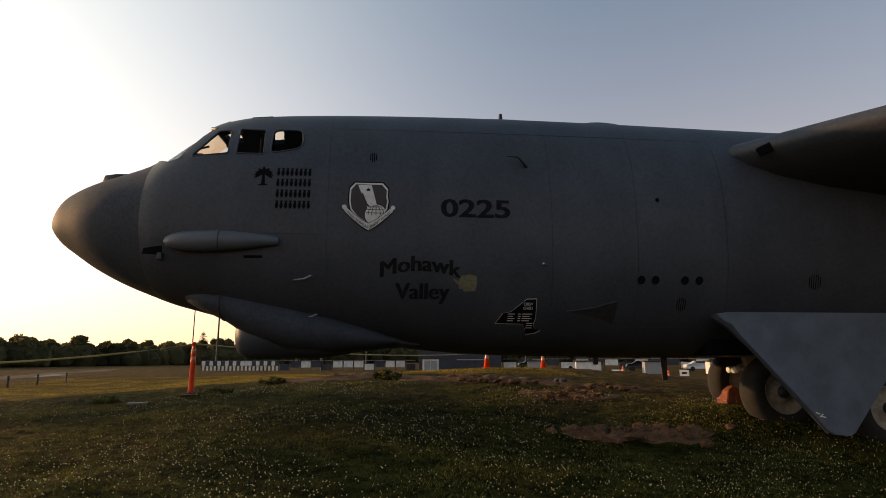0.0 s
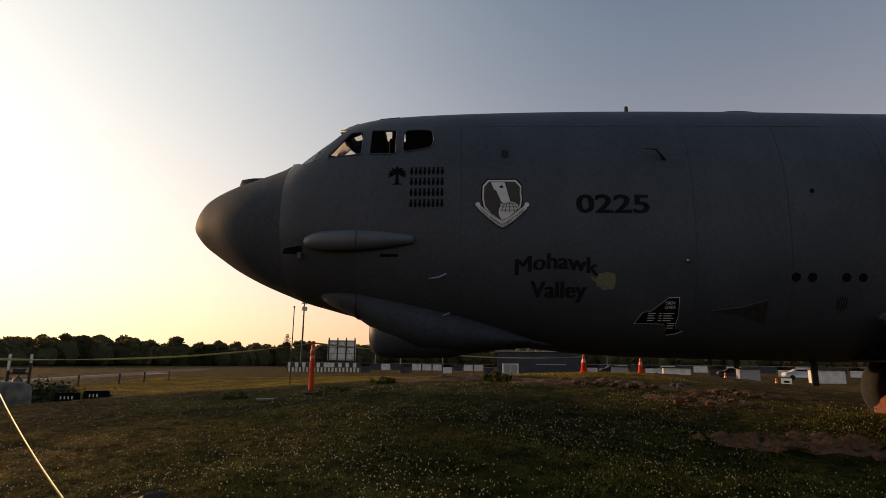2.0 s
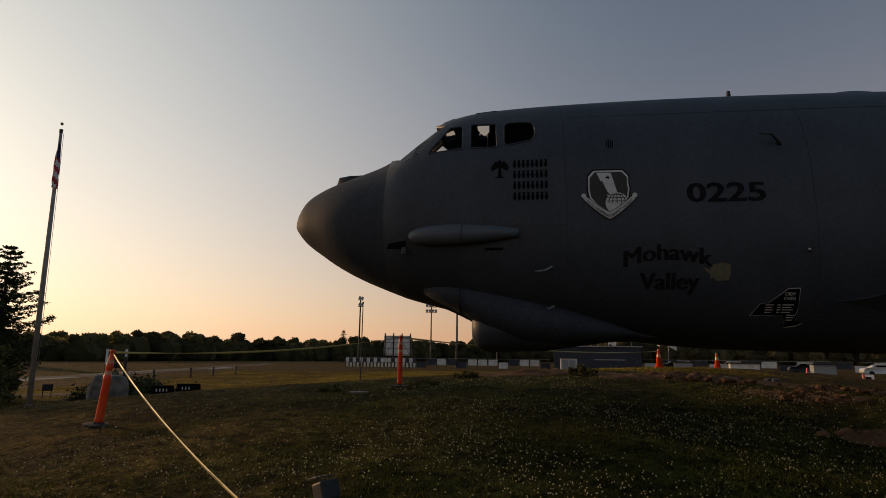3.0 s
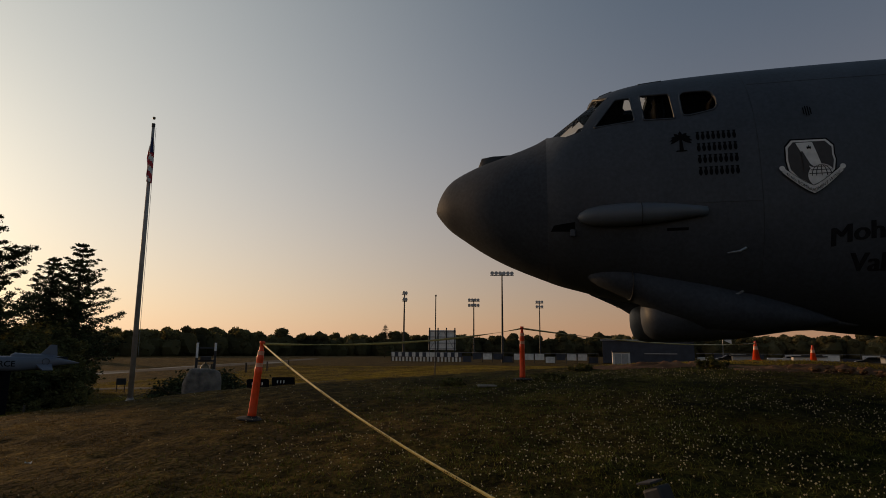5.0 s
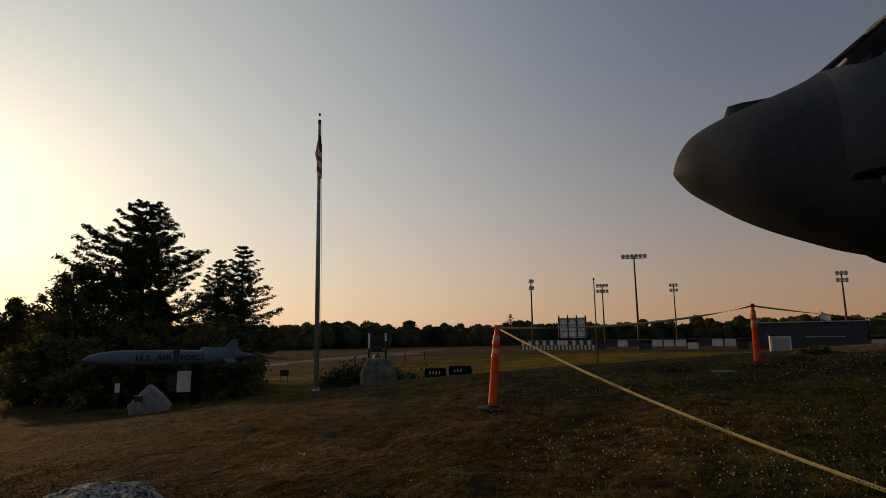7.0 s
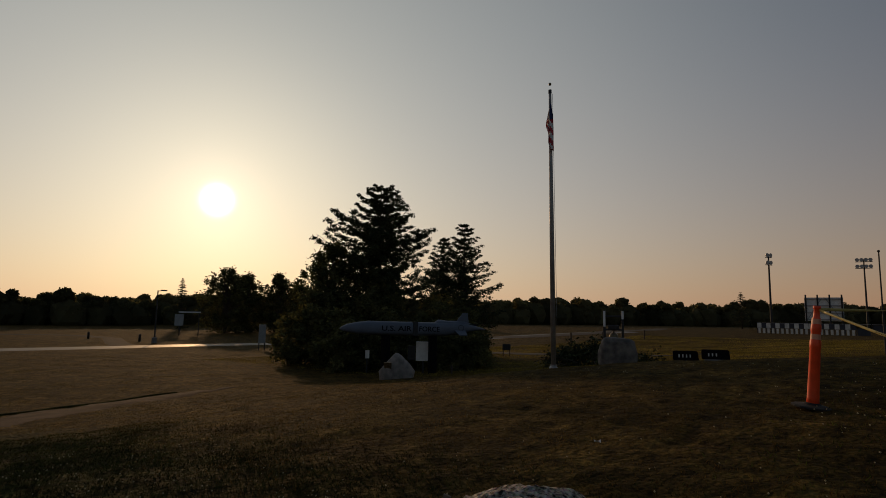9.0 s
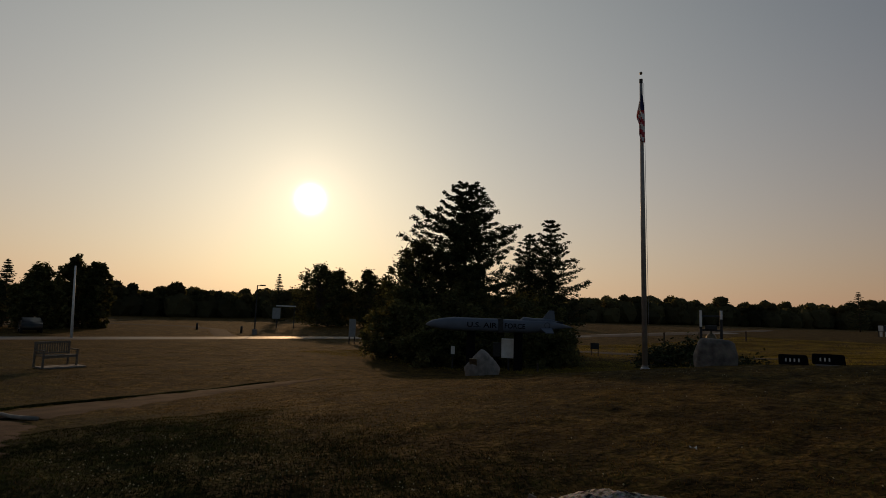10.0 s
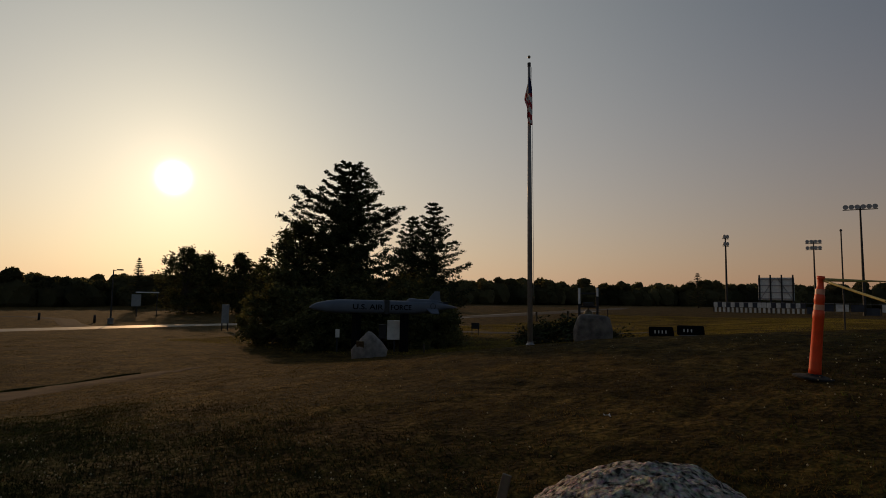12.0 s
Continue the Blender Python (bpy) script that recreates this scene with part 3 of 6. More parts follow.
            part("eyebrow_frame", tube(ring + ring[:1], 0.011, 6), M["hull"], plane)
    # side pod under the cockpit
    prof = [(2.80, 0.005), (2.83, 0.06), (2.92, 0.105), (3.08, 0.135), (3.35, 0.145), (3.52, 0.143), (3.7, 0.132), (3.95, 0.11), (4.2, 0.075), (4.34, 0.055), (4.345, 0.004)]
    bm = lathe([(r, x) for x, r in prof], 20, "X")
    for vv in bm.verts:
        vv.co.y = vv.co.y * 0.9 + skin_y(vv.co.x, 3.16) - 0.03
        vv.co.z += 3.165
    part("side_pod", bm, M["pod"], plane, "streamlined grey antenna pod", True)
    bm = lathe([(0.147, 3.565), (0.149, 3.57), (0.147, 3.575)], 20, "X")
    for vv in bm.verts:
        vv.co.y = vv.co.y * 0.9 + skin_y(3.57, 3.16) - 0.03
        vv.co.z += 3.165
    part("pod_seam", bm, M["dark_metal"], plane)
    # open access panel ahead of the pod
    decal_mesh("access_opening", [[(2.46, 3.03), (2.77, 3.00), (2.77, 3.12), (2.50, 3.10)]], M["black"], plane, 0.003)
    part("torn_bracket", bevel_box((0.07, 0.05, 0.1), (2.74, skin_y(2.74, 2.99) - 0.03, 2.98), 0.015), M["hull"], plane)
    decal_mesh("panel_slot", [[(3.88, 2.945), (4.13, 2.945), (4.13, 2.98), (3.88, 2.98)]], M["black"], plane, 0.003)
    # chin: two camera turrets under fairings
    for s in (-1, 1):
        cy = s * 0.52
        bm = bmesh.new()
        rows = []
        for x, zc, r, ry in ((2.93, 2.50, 0.01, 0.01), (2.98, 2.49, 0.07, 0.1), (3.1, 2.47, 0.13, 0.2), (3.3, 2.43, 0.18, 0.3), (3.55, 2.36, 0.23, 0.37), (3.9, 2.22, 0.32, 0.42), (4.4, 2.08, 0.36, 0.44), (5.0, 1.98, 0.28, 0.42), (5.6, 1.9, 0.14, 0.3), (6.0, 1.86, 0.03, 0.08)):
            rows.append([bm.verts.new((x, cy * 1.25 + ry * math.cos(a), zc + r * math.sin(a))) for a in [2 * math.pi * k / 24 for k in range(24)]])
        for a, b in zip(rows, rows[1:]):
            for k in range(24):
                bm.faces.new((a[k], a[(k + 1) % 24], b[(k + 1) % 24], b[k]))
        part("chin_fairing", bm, M["radome"], plane, "smooth grey chin fairing", True)
        part("fairing_seam", tube([(3.5, cy * 1.25 + 0.375 * math.cos(a), 2.375 + 0.222 * math.sin(a)) for a in np.linspace(0, 2 * math.pi, 25)], 0.008, 6), M["dark_metal"], plane)
        bm = bmesh.new()
        rows = []
        for x, zc, r, ry in ((3.66, 1.95, 0.02, 0.02), (3.67, 1.95, 0.16, 0.16), (3.70, 1.94, 0.24, 0.25), (3.78, 1.93, 0.30, 0.33), (3.9, 1.94, 0.33, 0.37), (4.3, 1.97, 0.35, 0.4), (4.8, 1.96, 0.33, 0.42), (5.3, 1.93, 0.22, 0.36), (5.8, 1.88, 0.1, 0.2), (6.3, 1.82, 0.02, 0.05)):
            rows.append([bm.verts.new((x, cy + ry * math.cos(a), zc + r * math.sin(a))) for a in [2 * math.pi * k / 24 for k in range(24)]])
        for a, b in zip(rows, rows[1:]):
            for k in range(24):
                bm.faces.new((a[k], a[(k + 1) % 24], b[(k + 1) % 24], b[k]))
        bm.faces.new(rows[0])
        part("chin_turret", bm, M["hull"], plane, "", True)
    # blade probes on the skin
    for x, z in ((4.55, 2.665), (4.62, 2.19)):
        y = skin_y(x + 0.1, z)
        part("probe", tube([(x, y - 0.10, z - 0.02), (x + 0.14, y - 0.10, z), (x + 0.22, y - 0.06, z + 0.045), (x + 0.26, y + 0.03, z + 0.05)], [0.008, 0.014, 0.017, 0.02], 8), M["steel"], plane)
    y = skin_y(7.6, 4.35)
    part("probe", tube([(7.47, y - 0.10, 4.44), (7.63, y - 0.10, 4.43), (7.72, y - 0.05, 4.36), (7.78, y + 0.02, 4.31)], [0.008, 0.014, 0.02, 0.03], 8), M["dark_metal"], plane)
    part("probe", tube([(7.95, skin_y(7.95, 2.9) - 0.07, 2.9), (8.02, skin_y(8.0, 2.9) + 0.02, 2.89)], 0.014, 8), M["steel"], plane)
    # roof: hatch rims and aerial
    part("aerial", lathe([(0.035, 5.55), (0.035, 5.64), (0.03, 5.68), (0.0301, 5.70)], 12), M["dark_metal"], plane).location = (7.69, -0.15, 0)
    for x0, x1, h in ((6.95, 8.35, 0.05), (8.95, 9.7, 0.09)):
        bm = bmesh.new()
        rows = []
        for k in range(9):
            x = x0 + (x1 - x0) * k / 8
            t, b, w, n, mid = hull_at(x)
            hh = h * math.sin(math.pi * k / 8) ** 0.6
            rows.append([bm.verts.new((x, yy, mid + (t - mid) * (1 - (abs(yy) / w) ** n) ** (1 / n) - 0.02 + (hh + 0.02) * (1 - abs(yy) / 0.621) ** 0.3)) for yy in np.linspace(-0.62, 0.62, 13)])
        for a, b in zip(rows, rows[1:]):
            for k in range(12):
                bm.faces.new((a[k], a[k + 1], b[k + 1], b[k]))
        part("roof_hatch", bm, M["hull"], plane, "", True)
    # panel lines
    for x in (4.98, 8.1, 9.35, 10.7):
        line = [(x, skin_y(x, z) - 0.001, z) for z in np.linspace(hull_at(x)[1] + 0.25, hull_at(x)[0] - 0.2, 24)]
        part("panel_line", tube(line, 0.0022, 4), M["dark_metal"], plane)
    for z, xa, xb in ((3.27, 4.2, 4.98), (4.9, 5.0, 10.6), (2.05, 6.6, 10.3)):
        line = [(x, skin_y(x, z) - 0.001, z) for x in np.linspace(xa, xb, 20)]
        part("panel_line", tube(line, 0.0022, 4), M["dark_metal"], plane)
    return plane


plane = build_bomber()


def disc(cx, cz, r, n=16):
    return [(cx + r * math.cos(2 * math.pi * k / n), cz + r * math.sin(2 * math.pi * k / n)) for k in range(n)]


def build_markings():
    skin_text("serial_number", "0225", 6.525, 3.545, 0.25, 0.97, M["faded_black"], plane, strikes=2, bold=0.006, label="black stencilled serial number")
    skin_text("name_lettering", "Mohawk", 5.70, 2.70, 0.21, 1.09, M["faded_black"], plane, bend=0.09, strikes=3, label="black old-style lettering")
    skin_text("name_lettering", "Valley", 5.91, 2.42, 0.21, 0.73, M["faded_black"], plane, strikes=3, label="black old-style lettering")
    decal_mesh("primer_patch", [[(6.70, 2.70), (6.78, 2.66), (6.82, 2.73), (6.93, 2.75), (7.03, 2.73), (7.04, 2.62), (7.02, 2.53), (6.86, 2.52), (6.84, 2.56), (6.79, 2.55), (6.80, 2.60), (6.74, 2.64)]], M["primer"], plane, label="yellow-green patch of bare primer")
    # rows of bomb tallies
    for j in range(4):
        for i in range(8):
            x, z = 4.295 + i * 0.0605, 4.145 - j * 0.157
            w = 0.021
            decal_mesh("bomb_tally", [[(x - w, z + 0.05), (x + w, z + 0.05), (x + w * 0.4, z + 0.028), (x + w, z + 0.0), (x + w, z - 0.035), (x + w * 0.4, z - 0.062), (x - w * 0.4, z - 0.062), (x - w, z - 0.035), (x - w, z + 0.0), (x - w * 0.4, z + 0.028)]], M["black"], plane, step=1.0)
    # palm tree silhouette
    polys = [[(4.068, 3.95), (4.122, 3.95), (4.108, 4.12), (4.078, 4.12)], [(4.025, 3.94), (4.165, 3.94), (4.15, 3.958), (4.04, 3.958)]]
    for a in (-22, 4, 28, 55, 90, 125, 152, 176, 202):
        c, s = math.cos(radians(a)), math.sin(radians(a))
        arc = [(4.093 + r * c, 4.12 + r * s * 0.75 - 0.9 * (r * c) ** 2 / 0.13 * 0.35) for r in (0.0, 0.05, 0.095, 0.135)]
        wid = (0.008, 0.022, 0.02, 0.002)
        polys.append([(p[0] - s * w, p[1] + c * w + 0.004) for p, w in zip(arc, wid)] + [(p[0] + s * w, p[1] - c * w) for p, w in reversed(list(zip(arc, wid)))])
    decal_mesh("palm_emblem", polys, M["black"], plane, label="black palm tree stencil", step=1.0)
    # wing shield
    cx, top = 5.535, 4.0

    def shield(k, drop=0.0):
        half = [(0.0, 0.0), (0.19, 0.0), (0.262, -0.085), (0.25, -0.16), (0.27, -0.26), (0.25, -0.38), (0.16, -0.49), (0.0, -0.60)]
        pts = half + [(-x, z) for x, z in reversed(half[1:-1])]
        return [(cx + x * k, top - 0.30 + (z + 0.30) * k - drop) for x, z in pts]

    def banner():
        out = []
        low = []
        for k in range(13):
            u = -1 + k / 6
            out.append((cx + 0.335 * u, top - 0.33 - 0.25 * (1 - abs(u) ** 1.25)))
            low.append((cx + 0.33 * u, top - 0.41 - 0.262 * (1 - abs(u) ** 1.25)))
        return out, low

    up, low = banner()
    decal_mesh("unit_shield", [shield(1.06)], M["black"], plane, 0.003, "white and brown unit shield decal")
    decal_mesh("shield_border", [shield(1.0)], M["white_decal"], plane, 0.006)
    decal_mesh("shield_field", [shield(0.92)], M["brown_decal"], plane, 0.009)
    decal_mesh("shield_band", [[(cx - 0.15, top - 0.035), (cx + 0.035, top - 0.035), (cx + 0.11, top - 0.32), (cx - 0.02, top - 0.36)]], M["white_decal"], plane, 0.012)
    star = [(cx - 0.01 + (0.03 if k % 2 == 0 else 0.012) * math.sin(k * math.pi / 5), top - 0.10 + (0.03 if k % 2 == 0 else 0.012) * math.cos(k * math.pi / 5)) for k in range(10)]
    decal_mesh("shield_star", [star], M["black"], plane, 0.015)
    decal_mesh("shield_dart", [[(cx - 0.10, top - 0.15), (cx - 0.085, top - 0.145), (cx - 0.02, top - 0.30), (cx + 0.03, top - 0.36), (cx - 0.03, top - 0.335), (cx - 0.09, top - 0.42), (cx - 0.06, top - 0.30)]], M["brown_decal"], plane, 0.015)
    globe = [p for p in disc(cx + 0.10, top - 0.46, 0.15, 24) if p[1] > top - 0.47 + 0.9 * (p[0] - cx - 0.1) - 0.08]
    decal_mesh("shield_globe", [globe], M["white_decal"], plane, 0.012)
    gl = []
    for a in (-50, -25, 0, 25, 50):
        for k in range(6):
            u, u2 = k / 6, (k + 1) / 6
            sx = math.sin(radians(a))
            q = [(cx + 0.10 + sx * 0.14 * math.cos(u * 1.5), top - 0.46 + 0.14 * math.sin(u * 1.5)), (cx + 0.10 + sx * 0.14 * math.cos(u2 * 1.5), top - 0.46 + 0.14 * math.sin(u2 * 1.5))]
            gl.append([(q[0][0] - 0.005, q[0][1]), (q[0][0] + 0.005, q[0][1]), (q[1][0] + 0.005, q[1][1]), (q[1][0] - 0.005, q[1][1])])
    for h in (0.03, 0.075, 0.115):
        w = math.sqrt(0.14 ** 2 - h * h)
        gl.append([(cx + 0.10 - w, top - 0.465 + h), (cx + 0.10 + w, top - 0.465 + h), (cx + 0.10 + w, top - 0.456 + h), (cx + 0.10 - w, top - 0.456 + h)])
    decal_mesh("globe_lines", gl, M["brown_decal"], plane, 0.0155, step=1.0)
    quads = [[up[k], up[k + 1], low[k + 1], low[k]] for k in range(12)]
    edge = [[(p[0], p[1] + (0.009 if n < 2 else -0.009)) for n, p in enumerate(q)] for q in quads]
    decal_mesh("banner_edge", edge, M["black"], plane, 0.0175)
    decal_mesh("unit_banner", quads, M["grey_decal"], plane, 0.0205, "white scroll with the unit's name")
    for s in (-1, 1):
        decal_mesh("banner_curl", [disc(cx + s * 0.33, top - 0.355, 0.032, 12)], M["white_decal"], plane, 0.0225)
    vs, fs = text_mesh("416th BOMBARDMENT WING", 0.075, 0.56)
    out = []
    for u, v in vs:
        s = (u / 0.56) * 2 - 1
        px, pz = cx + 0.29 * s, top - 0.405 - 0.255 * (1 - abs(s * 0.88) ** 1.25) + v * 0.85
        out.append((px, skin_y(px, pz) - 0.026, pz))
    pydata("banner_lettering", out, fs, M["black"], plane)
    # state outline with the crew chiefs' names
    ny = [(7.34, 2.10), (7.432, 2.235), (7.525, 2.249), (7.63, 2.222), (7.673, 2.276), (7.657, 2.344), (7.749, 2.42), (7.889, 2.425), (7.881, 2.263), (7.902, 2.168), (7.868, 2.033), (8.0, 2.01), (7.93, 1.975), (7.80, 1.955), (7.783, 2.005), (7.736, 2.093)]
    big = [(7.66 + (x - 7.66) * 1.03, 2.2 + (z - 2.2) * 1.045) for x, z in ny]
    decal_mesh("state_outline", [big], M["white_decal"], plane, 0.003, "black state-shaped roll of crew chiefs")
    decal_mesh("state_map", [ny], M["black"], plane, 0.006)
    skin_text("roll_heading", "CREW", 7.715, 2.34, 0.038, 0.13, M["white_decal"], plane, lift=0.01)
    skin_text("roll_heading", "CHIEFS", 7.71, 2.285, 0.038, 0.14, M["white_decal"], plane, lift=0.01)
    bars = []
    for j in range(4):
        for x, w in ((7.50, 0.10 - 0.02 * (j % 2)), (7.645, 0.04), (7.705, 0.14 - 0.03 * (j % 2))):
            z = 2.225 - j * 0.03
            bars.append([(x, z - 0.005), (x + w, z - 0.005), (x + w, z + 0.005), (x, z + 0.005)])
    for j in range(3):
        z = 2.10 - j * 0.03
        bars.append([(7.78, z - 0.005), (7.87, z - 0.005), (7.87, z + 0.005), (7.78, z + 0.005)])
    decal_mesh("roll_names", bars, M["white_decal"], plane, 0.01, step=1.0)
    # round and slotted vents
    for x in (9.395, 9.605, 10.045, 10.26):
        decal_mesh("vent_hole", [disc(x, 2.70, 0.062)], M["black"], plane, 0.003)
        line = [(p[0], skin_y(*p) - 0.003, p[1]) for p in disc(x, 2.70, 0.066, 17)]
        part("vent_rim", tube(line + line[:1], 0.006, 5), M["hull"], plane)
    decal_mesh("vent_hole", [disc(9.68, 3.86, 0.032)], M["black"], plane, 0.003)
    for x, z, w, h, n in ((5.585, 4.40, 0.055, 0.085, 4), (10.02, 2.37, 0.085, 0.11, 5), (12.05, 2.70, 0.12, 0.13, 6)):
        oval = [(x + w * math.cos(a), z + h * math.sin(a)) for a in np.linspace(0, 2 * math.pi, 18)[:-1]]
        decal_mesh("vent_grille", [oval], M["hull"], plane, 0.003)
        for k in range(n):
            xx = x - w * 0.72 + 1.44 * w * k / (n - 1)
            hh = h * math.sqrt(max(0.05, 1 - ((xx - x) / w) ** 2)) * 0.85
            decal_mesh("vent_slot", [[(xx - 0.007, z - hh), (xx + 0.007, z - hh), (xx + 0.007, z + hh), (xx - 0.007, z + hh)]], M["black"], plane, 0.006, step=1.0)
    # flush wedge-shaped air intake
    decal_mesh("intake_ramp", [[(8.34, 2.265), (8.72, 2.31), (8.92, 2.37), (9.06, 2.40), (9.06, 2.09), (8.9, 2.15), (8.7, 2.20)]], M["dark_metal"], plane, 0.003, "dark wedge-shaped flush air intake")
    lip = [(x, skin_y(x, z) - 0.006, z) for x, z in ((8.34, 2.265), (8.72, 2.31), (8.92, 2.37), (9.06, 2.40), (9.07, 2.25), (9.06, 2.09))]
    part("intake_lip", tube(lip, 0.01, 6), M["hull"], plane)


build_markings()


def build_wing_and_gear():
    # shoulder wing, swept back
    for s in (-1, 1):
        bm = bmesh.new()
        rows = []
        sect = [(0, 0.0), (0.004, 0.10), (0.02, 0.24), (0.06, 0.42), (0.14, 0.62), (0.3, 0.76), (0.5, 0.68), (0.75, 0.4), (1, 0.03), (1, -0.03), (0.75, -0.2), (0.5, -0.42), (0.3, -0.55), (0.14, -0.5), (0.06, -0.38), (0.02, -0.22), (0.004, -0.10)]
        for y, chord, th, lift in ((-1.0, 9.4, 1.0, 0.0), (-1.5, 9.2, 1.0, 0.01), (-3, 8.7, 0.97, 0.06), (-6, 7.8, 0.86, 0.18), (-14, 5.6, 0.55, 0.4), (-27, 3.0, 0.25, 0.3)):
            x0 = 11.1 + (abs(y) - 1.5) * 0.75
            rows.append([bm.verts.new((x0 + u * chord, -s * y, 4.62 + lift * 0.2 + v * th * 0.78 - 0.10 * u * chord + 0.06)) for u, v in sect])
        n = len(sect)
        for a, b in zip(rows, rows[1:]):
            for k in range(n):
                bm.faces.new((a[k], a[(k + 1) % n], b[(k + 1) % n], b[k]))
        bm.faces.new(rows[-1])
        part("wing", bm, M["hull"], plane, "swept dark grey wing", True)
    part("wing_scoop", bevel_box((0.28, 0.1, 0.14), (11.3, -1.75, 4.62), 0.02, Matrix.Rotation(radians(-25), 4, "Y")), M["black"], plane)
    # gear door hanging beside the wheels
    outline = [(10.42, 2.22), (10.62, 2.25), (13.6, 2.25), (13.5, 2.0), (12.26, 0.60), (12.18, 0.55), (11.96, 0.57), (11.86, 0.62), (10.85, 1.82), (10.62, 2.08)]
    bm = bmesh.new()
    a = [bm.verts.new((x, -1.50 - (2.25 - z) * 0.06, z)) for x, z in outline]
    b = [bm.verts.new((x, -1.42 - (2.25 - z) * 0.06, z)) for x, z in outline]
    bm.faces.new(a)
    bm.faces.new(list(reversed(b)))
    for i in range(len(a)):
        bm.faces.new((a[i], b[i], b[(i + 1) % len(a)], a[(i + 1) % len(a)]))
    bmesh.ops.bevel(bm, geom=list(bm.edges), offset=0.012, segments=2, affect="EDGES")
    part("gear_door", bm, M["door_grey"], plane, "pale blue-grey landing gear door hanging open")
    # dark edge strip along the front of the door
    edge = [(10.42, -1.45, 2.2), (10.64, -1.46, 2.06), (10.87, -1.48, 1.8), (11.88, -1.55, 0.6)]
    part("door_edge", tube(edge, [0.05, 0.06, 0.04, 0.03], 8), M["hull"], plane)
    # solid black box in place of the shade in the open wheel well
    part("gear_well_shade", bevel_box((3.0, 1.9, 0.3), (12.1, 0, 1.80), 0.05), M["black"], plane)
    for x, y, gz in ((11.85, -0.66, 1.10), (12.05, 0.56, 1.20), (13.10, -1.16, 0.88), (13.6, 0.2, 1.0)):
        hub = new("wheel")
        hub.parent = plane
        hub.location = (x, y, gz)
        hub.scale = (0.94, 1.0, 0.94)
        part("tyre", lathe([(0.34, -0.15), (0.40, -0.19), (0.50, -0.20), (0.57, -0.17), (0.605, -0.10), (0.62, 0.0), (0.605, 0.10), (0.57, 0.17), (0.50, 0.20), (0.40, 0.19), (0.34, 0.15)], 36, "Y", closed=False), M["rubber"], hub, "black rubber tyre", True)
        part("rim", lathe([(0.05, -0.10), (0.14, -0.11), (0.17, -0.04), (0.27, -0.05), (0.32, -0.12), (0.345, -0.165), (0.355, -0.15), (0.345, 0.0), (0.32, 0.12), (0.1, 0.12)], 30, "Y"), M["rim"], hub, "worn pale wheel rim", True)
        part("hub_cap", lathe([(0.001, -0.17), (0.07, -0.165), (0.1, -0.13), (0.1, 0.1)], 18, "Y"), M["dark_metal"], hub, "", True)
    for a, b in (((11.85, -0.66, 1.10), (12.05, 0.56, 1.20)), ((13.10, -1.16, 0.88), (13.6, 0.2, 1.0))):
        a, b = Vector(a), Vector(b)
        mid = (a + b) / 2
        part("axle", tube([a, b], 0.08, 12), M["steel"], plane)
        part("gear_strut", tube([mid, (mid.x - 0.1, mid.y * 0.3, 1.9)], [0.14, 0.18], 16), M["rim"], plane)
        part("drag_brace", tube([mid + Vector((0, 0.1, 0.15)), mid + Vector((0.8, 0.1, 0.75))], 0.06, 10), M["steel"], plane)
    # small lamps and a clamp on the front strut
    for k in range(2):
        bm = lathe([(0.01, -0.03), (0.05, -0.025), (0.06, 0.0), (0.05, 0.05)], 14, "X")
        bmesh.ops.translate(bm, verts=bm.verts, vec=(11.50, -0.12 + 0.14 * k, 1.42))
        part("taxi_lamp", bm, M["white"], plane, "pale round lamp on the strut", True)
    part("lamp_bracket", tube([(11.52, -0.2, 1.44), (11.85, 0.05, 1.46)], 0.035, 8), M["rim"], plane)
    # lettering worn to a scrawl at the door's foot
    for x, z, a in ((11.72, 0.86, 20), (11.77, 0.83, -40), (11.80, 0.81, 10)):
        part("paint_chip", bevel_box((0.06, 0.006, 0.014), (x, -1.517 - (2.25 - z) * 0.06, z), 0, Matrix.Rotation(radians(a), 4, "Y")), M["white"], plane)
    # short masts under the belly
    part("belly_mast", bevel_box((0.10, 0.03, 0.42), (10.36, 0.0, 1.47), 0.01), M["dark_metal"], plane)
    part("belly_mast", bevel_box((0.08, 0.03, 0.14), (9.2, 0.0, 1.58), 0.01), M["dark_metal"], plane)
    part("belly_mast", bevel_box((0.06, 0.03, 0.10), (8.8, 0.0, 1.60), 0.01), M["dark_metal"], plane)


build_wing_and_gear()
ch = thing("wheel_chock", "rusty orange wheel chock against a tyre", "wheel chock", (11.68, 0.36, surf(11.68, 0.36)))
bm = bmesh.new()
pts = [(-0.16, 0), (0.17, 0), (0.16, 0.20), (-0.02, 0.30), (-0.12, 0.22)]
va = [bm.verts.new((x, -0.16, z)) for x, z in pts]
vb = [bm.verts.new((x, 0.16, z)) for x, z in pts]
bm.faces.new(va)
bm.faces.new(list(reversed(vb)))
for i in range(5):
    bm.faces.new((va[i], vb[i], vb[(i + 1) % 5], va[(i + 1) % 5]))
bmesh.ops.bevel(bm, geom=list(bm.edges), offset=0.012, segments=2, affect="EDGES")
part("wedge", bm, M["rust"], ch)


